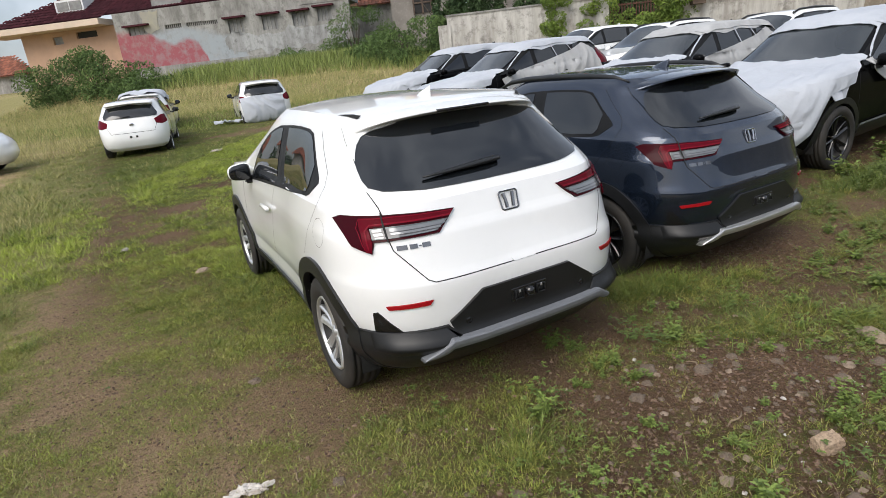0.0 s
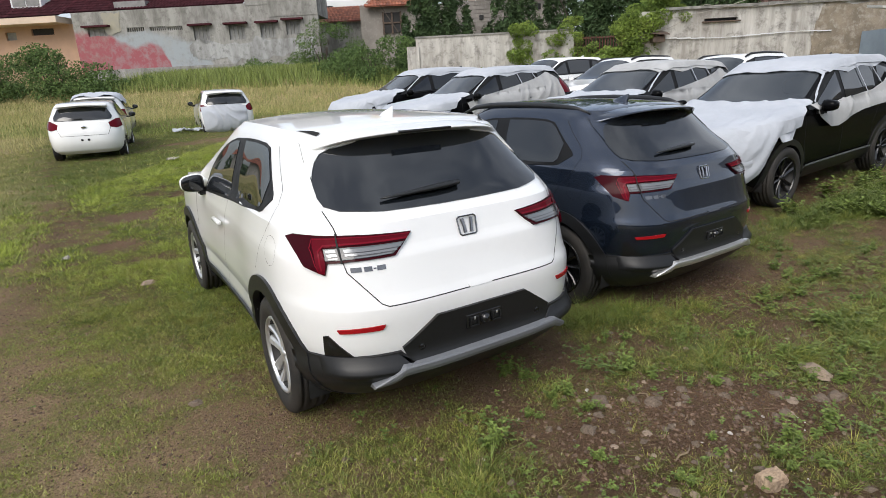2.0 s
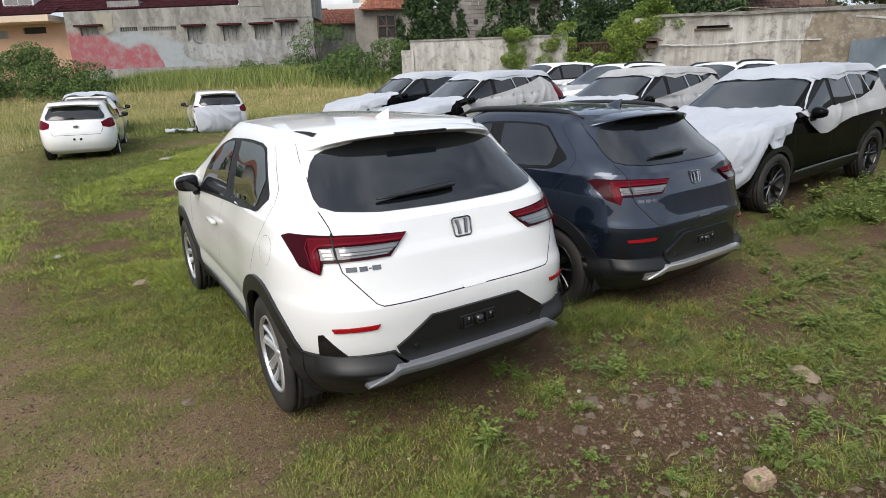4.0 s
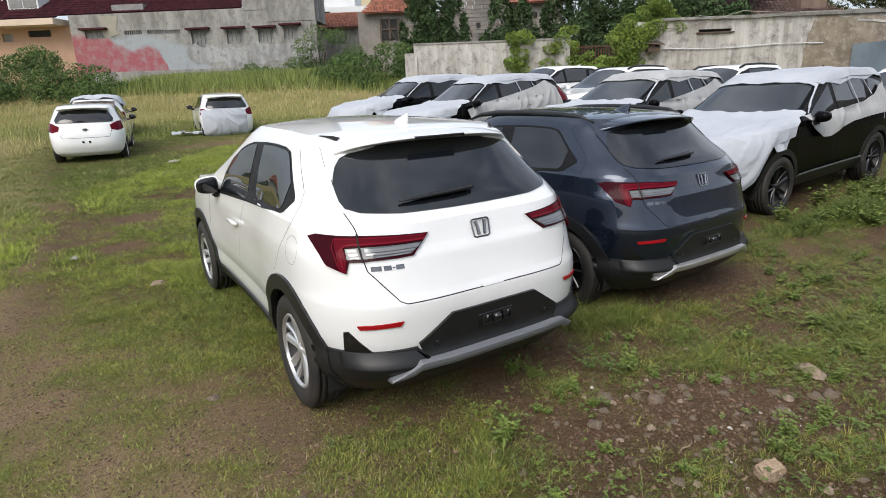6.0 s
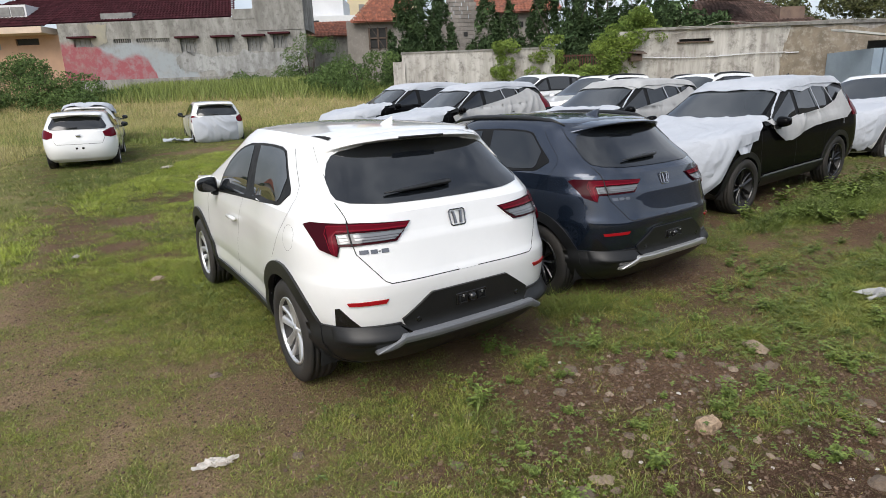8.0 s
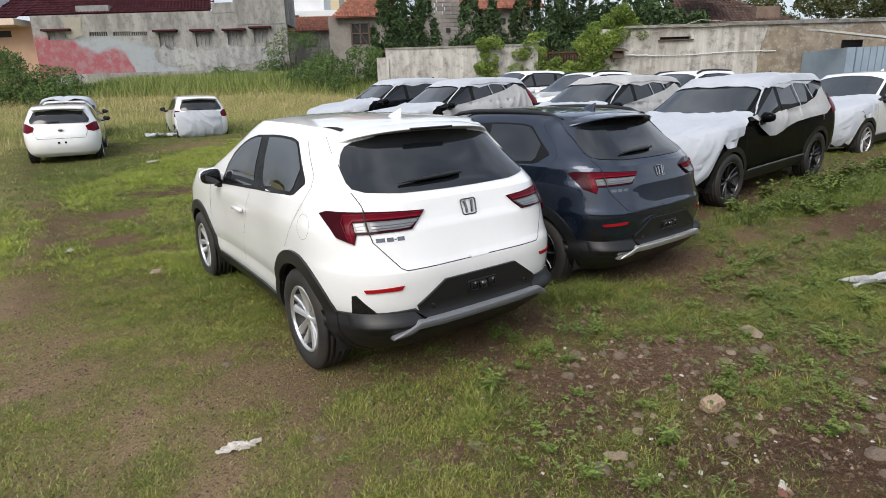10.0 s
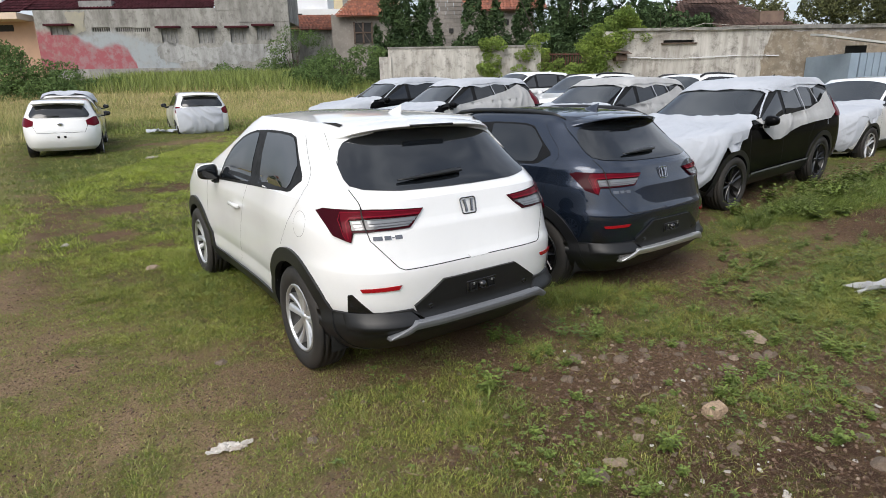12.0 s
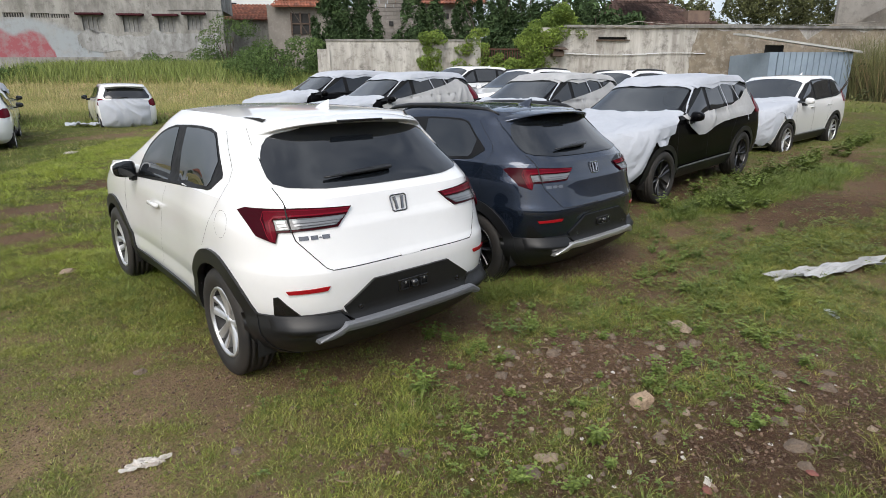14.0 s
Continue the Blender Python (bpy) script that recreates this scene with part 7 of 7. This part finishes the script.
def weed_mesh(seed, stalks, leaf, tall):
    """A bushy little plant: bent stalks with folded leaves in whorls."""
    r = np.random.default_rng(seed)
    verts, faces = [], []
    for _ in range(stalks):
        a0, lean = r.uniform(0, 6.283), r.uniform(0.1, 0.9)
        top = np.array([math.cos(a0) * lean, math.sin(a0) * lean, 1.0]) * tall * r.uniform(0.55, 1.0)
        for f in (0.35, 0.6, 0.82, 1.0):
            p = top * f
            for k in range(r.integers(2, 4)):
                a = r.uniform(0, 6.283)
                d = np.array([math.cos(a), math.sin(a), r.uniform(-0.2, 0.5)])
                length = leaf * r.uniform(0.6, 1.15) * (0.75 + 0.4 * (1 - f))
                s = np.array([-math.sin(a), math.cos(a), 0]) * length * r.uniform(0.26, 0.38)
                up = np.array([0, 0, 0.13 * length])
                i = len(verts)
                verts += [p.tolist(), (p + d * length * 0.5 + s + up).tolist(), (p + d * length - up * 0.8).tolist(), (p + d * length * 0.5 - s + up).tolist()]
                faces += [(i, i + 2, i + 1), (i, i + 3, i + 2)]
        i = len(verts)
        verts += [(-0.002, 0, 0), (0.002, 0, 0), tuple(top)]
        faces.append((i, i + 1, i + 2))
    me = bpy.data.meshes.new("weed_plant")
    me.from_pydata(verts, [], faces)
    me.materials.append(WEED)
    return me


WEED_SHAPES = [weed_mesh(k, n, leaf, tall) for k, (n, leaf, tall) in enumerate(((9, 0.030, 0.085), (7, 0.026, 0.065), (12, 0.034, 0.105), (6, 0.036, 0.06)))]
grown = random.Random(23)


def weed_plant(x, y, size, label):
    ob = new("weed_plant", WEED_SHAPES[grown.randrange(4)])
    ob.matrix_basis = pose(x, y, ground_z(x, y) - 0.006, 0, 0, grown.uniform(0, 360)) @ Matrix.Scale(size, 4)
    return tagged(ob, label, "weed", group="weed plants")


for x, y in [
    (0.97, -0.14), (1.03, -0.26), (1.25, -0.53), (0.33, 0.26), (1.23, 0.27), (0.39, -0.1),
    (0.49, -0.12), (0.18, -0.14), (0.47, -0.29), (1.93, -0.28), (1.92, -0.54), (1.71, -0.83),
    (1.82, -0.94), (3.25, -0.71), (3.31, -0.82), (1.35, -1.08), (2.49, -0.9), (2.66, -0.01),
    (3.31, 0.14), (2.82, -1.15), (2.87, -0.55), (1.78, -0.04), (1.86, 0.24), (0.38, -0.92),
    (0.67, -0.91), (0.86, -1.07), (1.05, -1.05), (0.2, -0.62), (0.16, -1.19), (-0.3, -1.14),
    (-0.19, -1.32), (0.91, -1.66), (0.98, -1.24), (0.42, 0.16), (-0.16, -0.26), (-0.22, -0.71),
    (1.98, -1.31), (1.82, -1.58), (3.9, -0.75), (3.81, -0.45), (3.03, -0.45), (0.99, 0.22),
    (1.32, 0.17),
]:
    weed_plant(x, y, grown.uniform(0.75, 1.25), "small bushy green weed rooted in stony soil")
    weed_plant(x + grown.gauss(0, 0.07), y + grown.gauss(0, 0.07), grown.uniform(0.4, 0.8), "small bushy green weed rooted in stony soil")
for x, y in [
    (2.72, -0.13), (3.27, -0.01), (3.39, -0.67), (3.24, -0.55), (1.26, -0.50), (1.77, -0.64), (1.04, -1.10), (4.47, 0.07), (2.48, -1.11),
    (2.38, -1.28), (1.73, -1.28), (1.06, -1.64), (3.95, 0.49), (2.95, -0.85), (3.75, -0.62), (4.30, -0.55), (2.20, -0.75), (3.55, 0.12), (4.95, -0.25), (2.60, -0.62),
]:
    for _ in range(5):
        near = 0.62 if y < -1.0 or x < 2.0 else 1.0
        weed_plant(x + grown.gauss(0, 0.17), y + grown.gauss(0, 0.11), near * grown.uniform(0.6, 1.4), "leafy green weed standing among thin grass")
for x, y in [
    (5.55, 0.76), (5.99, 0.77), (7.15, 1.05), (6.57, 0.73), (7.76, 0.95), (8.42, 0.94), (9.38, 0.99),
    (9.16, 0.7), (10.56, 0.99), (11.56, 0.93), (12.96, 1.04), (7.06, 0.61), (14.06, 0.99), (5.77, 0.56)
]:
    for _ in range(6):
        weed_plant(x + grown.gauss(0, 0.28), y + grown.gauss(0, 0.13), grown.uniform(1.5, 2.9), "tall leafy green weed beside the parked SUVs")


def stone_mesh(seed, flat=0.6, rough=0.34, detail=2):
    bm = bmesh.new()
    bmesh.ops.create_icosphere(bm, subdivisions=detail, radius=1)
    for v in bm.verts:
        k = 1 + rough * noise.noise(v.co * 1.1 + Vector((seed * 3.7, 0, 0))) + 0.6 * rough * noise.noise(v.co * 2.6 + Vector((0, seed, 0))) + 0.3 * rough * noise.noise(v.co * 6.0 + Vector((seed, 0, 0)))
        c = v.co
        # broken faces make it angular
        for d in ((0.8, 0.3, 0.5), (-0.5, 0.7, 0.4), (-0.3, -0.8, 0.5), (0.1, 0.1, 1.0), (0.5, -0.8, 0.2), (-0.9, -0.1, 0.3)):
            n = Vector(d).normalized()
            over = c.dot(n) - 0.6
            if over > 0:
                c = c - n * over * 0.95
        v.co = c * k
        v.co.z *= flat
    me = bpy.data.meshes.new("stone")
    bm.to_mesh(me)
    bm.free()
    me.polygons.foreach_set("use_smooth", [False] * len(me.polygons))
    return me


STONE_SHAPES = [stone_mesh(k, f) for k, f in enumerate((0.75, 0.35, 0.55, 0.65, 0.45))]
for me in STONE_SHAPES:
    me.materials.append(STONE)
PALE_SHAPES = []
for me in STONE_SHAPES:
    c = me.copy()
    c.materials.clear()
    c.materials.append(STONE_PALE)
    PALE_SHAPES.append(c)


def stone(x, y, size, shape, turn, label, shapes=STONE_SHAPES, sx=1.0, sy=1.0, lift=0.35):
    ob = new("stone", shapes[shape])
    ob.matrix_basis = pose(x, y, ground_z(x, y) + size * lift * (0.75, 0.35, 0.55, 0.65, 0.45)[shape], 0, 0, turn) @ Matrix.Diagonal((size * sx, size * sy, size, 1))
    return tagged(ob, label, "stone", group="stones on the ground")


bm = bmesh.new()
bmesh.ops.create_cube(bm, size=2)
bmesh.ops.subdivide_edges(bm, edges=bm.edges, cuts=7, use_grid_fill=True)
for v in bm.verts:
    c = v.co.copy()
    c = c * (0.60 + 0.42 / max(0.6, c.length))
    q = c * (1 + 0.16 * noise.noise(c * 1.3 + Vector((4, 1, 2))) + 0.10 * noise.noise(c * 3.1) + 0.06 * noise.noise(c * 7.5))
    q.x += 0.2 * q.z
    v.co = Vector((q.x * 0.050, q.y * 0.040, q.z * 0.040))
me = bpy.data.meshes.new("stone")
bm.to_mesh(me)
bm.free()
me.materials.append(surface("tan_rubble", (0.50, 0.375, 0.255), (0.33, 0.235, 0.16), 18, 0.95, (0.16, 0.11, 0.08), 55, 90, 0.8, 0.012))
ob = new("stone", me)
ob.matrix_basis = pose(0.645, -1.165, ground_z(0.645, -1.165) + 0.026, 4, -8, -20)
tagged(ob, "pale blocky lump of rubble lying on bare soil", "stone", group="stones on the ground")
stone(1.80, -0.80, 0.10, 1, 60, "flat grey stone slab lying in grass", PALE_SHAPES, 1.3, 0.7, 0.9)
stone(1.60, -1.53, 0.05, 1, 10, "flat grey stone half sunk in weeds")
stone(0.88, -1.85, 0.062, 1, -20, "flat brown stone on gravelly soil", sx=1.2, sy=0.8)
stone(0.585, -0.269, 0.062, 2, 30, "rounded grey stone on bare soil")
stone(0.8, -0.445, 0.056, 2, 75, "rounded grey stone on bare soil")
stone(0.736, -0.365, 0.036, 3, 5, "small grey stone on bare soil")
stone(-0.10, -1.09, 0.045, 1, 40, "flat pale grey stone in thin grass", PALE_SHAPES)
stone(0.17, -1.05, 0.034, 2, 15, "small white stone on soil", PALE_SHAPES, 1.3, 0.7)
stone(0.55, -0.61, 0.03, 2, 70, "small pale stone on soil", PALE_SHAPES)
stone(1.27, -0.93, 0.034, 2, 25, "small pale stone beside weeds", PALE_SHAPES)
stone(-1.15, -0.08, 0.04, 1, 35, "flat grey stone in worn grass")
stone(-1.27, 3.65, 0.085, 1, 15, "flat pale stone in the grass", PALE_SHAPES, 1.2, 0.7)
stone(-1.28, 1.10, 0.05, 1, 75, "flat brown stone in worn grass")
stone(0.73, -1.94, 0.04, 3, 15, "grey stone on gravelly soil")
stone(1.25, -1.75, 0.035, 3, 55, "grey stone on gravelly soil")
for x, y, size, shape, turn in ((1.32, -0.55, 0.05, 3, 10), (1.18, -0.62, 0.035, 1, 80), (1.05, -0.45, 0.042, 2, 40), (1.42, -0.78, 0.045, 1, 20), (1.55, -0.95, 0.05, 3, 65), (0.98, -0.88, 0.03, 0, 30), (0.34, -0.42, 0.055, 2, 15), (0.48, -0.36, 0.035, 3, 50),
                                (0.30, -0.95, 0.04, 1, 25), (1.62, -1.78, 0.06, 3, 35), (1.05, -1.72, 0.05, 1, 5), (0.45, -1.38, 0.04, 3, 75), (1.85, -1.72, 0.055, 1, 50), (-0.55, -0.62, 0.05, 1, 20)):
    stone(x, y, size, shape, turn, "half-sunk brown stone on gravelly soil", lift=0.15)
stone(1.417, -0.866, 0.045, 1, 15, "flat pale stone beside weeds", PALE_SHAPES, 1.2, 0.8)
stone(1.265, -0.911, 0.042, 2, 50, "rounded grey stone beside weeds")
stone(1.628, -0.986, 0.050, 3, 80, "brown stone half hidden in grass")
stone(0.871, -1.856, 0.075, 1, -25, "flat dark stone on gravelly soil", sx=1.25, sy=0.75)
stone(0.168, -1.035, 0.034, 1, 30, "flat white stone in thin grass", PALE_SHAPES, 1.3, 0.7)
stone(-0.062, -1.119, 0.040, 2, 10, "rounded pale grey stone in thin grass", PALE_SHAPES)
stone(-0.22, -1.122, 0.055, 1, 40, "flat brown stone in thin grass", sx=1.2)
for x, y, t in ((0.61, -0.149, 20), (-0.054, -1.323, 70), (0.101, -1.425, 15), (0.377, -1.536, 50), (0.87, -0.847, 80)):
    ob = new("plaster_chip", PALE_SHAPES[3].copy())
    ob.data.materials.clear()
    ob.data.materials.append(PAPER)
    ob.matrix_basis = pose(x, y, ground_z(x, y) + 0.008, 20, 10, t) @ Matrix.Diagonal((0.020, 0.012, 0.014, 1))
    tagged(ob, "small white chip of plaster on the soil", "chip", group="plaster chips")
bits = random.Random(15)
for k in range(170):
    x, y = 0.85 + bits.gauss(0, 0.7), -0.85 + bits.gauss(0, 0.6)
    stone(x, y, bits.uniform(0.010, 0.028), bits.randrange(5), bits.uniform(0, 360), "small pale stone on gravelly soil" if k % 5 == 0 else "small brown stone on gravelly soil", PALE_SHAPES if k % 5 == 0 else STONE_SHAPES, bits.uniform(0.8, 1.3), bits.uniform(0.6, 1.0))
brick = new("brick_fragment", stone_mesh(9, 0.3))
brick.data.materials.append(BRICK_BIT)
brick.matrix_basis = pose(0.24, -1.71, ground_z(0.24, -1.71) + 0.008, 4, 6, 30) @ Matrix.Diagonal((0.035, 0.022, 0.03, 1))
tagged(brick, "broken red brick fragment on gravelly soil", "brick")
brick = new("brick_fragment", brick.data)
brick.matrix_basis = pose(0.70, -1.97, ground_z(0.70, -1.97) + 0.008, 2, 6, 70) @ Matrix.Diagonal((0.032, 0.026, 0.03, 1))
tagged(brick, "broken red brick fragment on gravelly soil", "brick")


def scatter(name, label, category, count, size, material, seed, areas, flat=0.6, sides=5):
    """Countless small grains as one object."""
    r = np.random.default_rng(seed)
    verts, faces = [], []
    for _ in range(count):
        cx, cy, sx, sy = areas[r.integers(len(areas))]
        x, y = cx + r.normal() * sx, cy + r.normal() * sy
        z = ground_z(x, y)
        s = size * r.uniform(0.4, 1.0) ** 1.5 * 1.6
        a0 = r.uniform(0, 6.28)
        i = len(verts)
        rx, ry = s * r.uniform(0.7, 1.3), s * r.uniform(0.6, 1.0)
        c, k = math.cos(a0), math.sin(a0)
        ring = []
        for j in range(sides):
            a = 6.283 * j / sides
            u, v = rx * math.cos(a) * r.uniform(0.75, 1.2), ry * math.sin(a) * r.uniform(0.75, 1.2)
            ring.append((x + u * c - v * k, y + u * k + v * c))
        verts += [(px, py, z - 0.003) for px, py in ring] + [(x + (px - x) * 0.7, y + (py - y) * 0.7, z + s * flat * r.uniform(0.6, 1.0)) for px, py in ring]
        faces += [(i + j, i + (j + 1) % sides, i + sides + (j + 1) % sides, i + sides + j) for j in range(sides)] + [tuple(i + sides + j for j in range(sides))]
    me = bpy.data.meshes.new(name)
    me.from_pydata(verts, [], faces)
    me.materials.append(material)
    return tagged(new(name, me), label, category, kind="stuff")


NEAR_SOIL = [(0.8, -0.8, 0.9, 0.55), (0.9, -1.7, 0.8, 0.4), (1.1, -0.7, 0.5, 0.3), (2.6, 0.4, 0.5, 0.4), (0.0, -0.6, 1.0, 0.6), (2.2, -1.9, 0.7, 0.4), (6.2, -0.2, 1.2, 0.5), (-1.5, 0.3, 0.6, 0.8), (-0.7, -1.0, 0.6, 0.4), (-2.1, 2.0, 0.4, 1.2)]
scatter("pebbles", "grey and brown pebbles strewn over the soil", "pebbles", 8500, 0.009, surface("pebble", (0.195, 0.130, 0.088), (0.105, 0.066, 0.045), 30, 0.9, bump_strength=0, island=0.4), 81, NEAR_SOIL)
scatter("gravel_crumbs", "reddish brown crumbs of earth on the soil", "soil crumbs", 7500, 0.0075, surface("earth_crumb", (0.120, 0.070, 0.046), (0.08, 0.048, 0.033), 30, 0.95, bump_strength=0, island=0.4), 82, NEAR_SOIL, sides=4)
scatter("pale_chips", "small white chips of plaster on the soil", "chips", 60, 0.010, PAPER, 83, NEAR_SOIL[:2] + [(0.2, -1.3, 0.6, 0.35)], 0.4)


def dead_straw(count, seed):
    r = np.random.default_rng(seed)
    v = 0.3 + 5.7 * r.uniform(0, 1, count) ** 0.8
    u = r.uniform(-1.0, 1.15, count) * (v + 0.5)
    verts, faces = [], []
    for a, b in zip(u, v):
        x, y = place(a, b)
        t, l, w = r.uniform(0, 6.28), r.uniform(0.015, 0.060), r.uniform(0.0005, 0.0012)
        dx, dy = math.cos(t) * l / 2, math.sin(t) * l / 2
        z = ground_z(x, y) + 0.006
        tilt = r.uniform(-0.008, 0.02)
        i = len(verts)
        verts += [(x - dx - dy * w / l * 2, y - dy + dx * w / l * 2, z), (x + dx - dy * w / l * 2, y + dy + dx * w / l * 2, z + tilt), (x + dx + dy * w / l * 2, y + dy - dx * w / l * 2, z + tilt), (x - dx + dy * w / l * 2, y - dy - dx * w / l * 2, z)]
        faces.append((i, i + 1, i + 2, i + 3))
    me = bpy.data.meshes.new("dead_straw")
    me.from_pydata(verts, [], faces)
    me.materials.append(surface("dead_straw", (0.27, 0.205, 0.125), (0.15, 0.10, 0.062), 6, 0.9, bump_strength=0, island=0.4))
    return tagged(new("dead_straw", me), "dead straw lying between the grass", "straw", kind="stuff")


dead_straw(14000, 91)


def crumpled(name, x, y, w, d, h, material, seed, label, turn=0.0, category="litter"):
    """A crumpled sheet on the ground."""
    bm = bmesh.new()
    bmesh.ops.create_grid(bm, x_segments=26, y_segments=14, size=0.5)
    for v in bm.verts:
        q = Vector((v.co.x * 4 + seed, v.co.y * 4, seed))
        edge = 1 + 0.45 * noise.noise(q * 0.9) + 0.25 * noise.noise(q * 2.6)
        px, py = v.co.x * w * edge, v.co.y * d * edge
        v.co = Vector((px, py, h * (0.35 + 0.8 * abs(noise.noise(q)) + 0.35 * noise.noise(q * 2.5))))
    bmesh.ops.solidify(bm, geom=bm.faces, thickness=0.002)
    me = bpy.data.meshes.new(name)
    bm.to_mesh(me)
    bm.free()
    me.materials.append(material)
    ob = new(name, me)
    ob.matrix_basis = pose(x, y, ground_z(x, y) + 0.002, 0, 0, turn)
    return tagged(ob, label, category)


crumpled("paper_litter", -1.50, 0.10, 0.17, 0.07, 0.035, PAPER, 2.9, "crumpled dirty white paper on worn grass", -20)
crumpled("torn_sheet", 3.95, -1.13, 1.30, 0.16, 0.10, CLOTH_GREY, 4.4, "twisted strip of white sheet lying in weeds", -22)
crumpled("torn_sheet", 2.88, -1.45, 0.16, 0.05, 0.03, CLOTH, 5.4, "scrap of white sheet lying in weeds", 40)
crumpled("paper_litter", 0.29, -1.69, 0.05, 0.03, 0.02, PAPER, 6.1, "small torn scrap of white paper on soil", 15)
crumpled("paper_litter", 1.43, -1.64, 0.045, 0.02, 0.015, PAPER, 7.1, "small torn scrap of white paper in weeds", 70)
crumpled("paper_litter", 0.09, 11.6, 0.30, 0.2, 0.10, PAPER, 8.1, "white litter in the field grass", 70)
crumpled("paper_litter", -1.93, 5.05, 0.09, 0.06, 0.05, PAPER, 8.6, "white scrap beside the track", 70)
x, y = place(-8.62, 18.3)
crumpled("torn_sheet", x, y, 0.9, 0.35, 0.16, CLOTH, 9.4, "heap of white sheet on the grass", -10)
for x, y, l, t in ((-1.29, 0.08, 0.11, 62), (0.55, -0.82, 0.16, 12), (0.82, -0.38, 0.10, 85), (1.05, -1.9, 0.2, 20), (-0.9, -0.6, 0.12, 130)):
    bm = bmesh.new()
    pts = [(l * (f - 0.5), 0.012 * math.sin(f * 7 + x), 0.006 + 0.008 * math.sin(f * 4)) for f in (0, 0.25, 0.5, 0.75, 1)]
    tube(bm, pts, [0.004, 0.005, 0.005, 0.004, 0.002], 6)
    me = bpy.data.meshes.new("twig")
    bm.to_mesh(me)
    bm.free()
    me.materials.append(TWIG)
    ob = new("twig", me)
    ob.matrix_basis = pose(x, y, ground_z(x, y), 0, 0, t)
    tagged(ob, "dry brown twig lying on the ground", "twig", group="twigs")
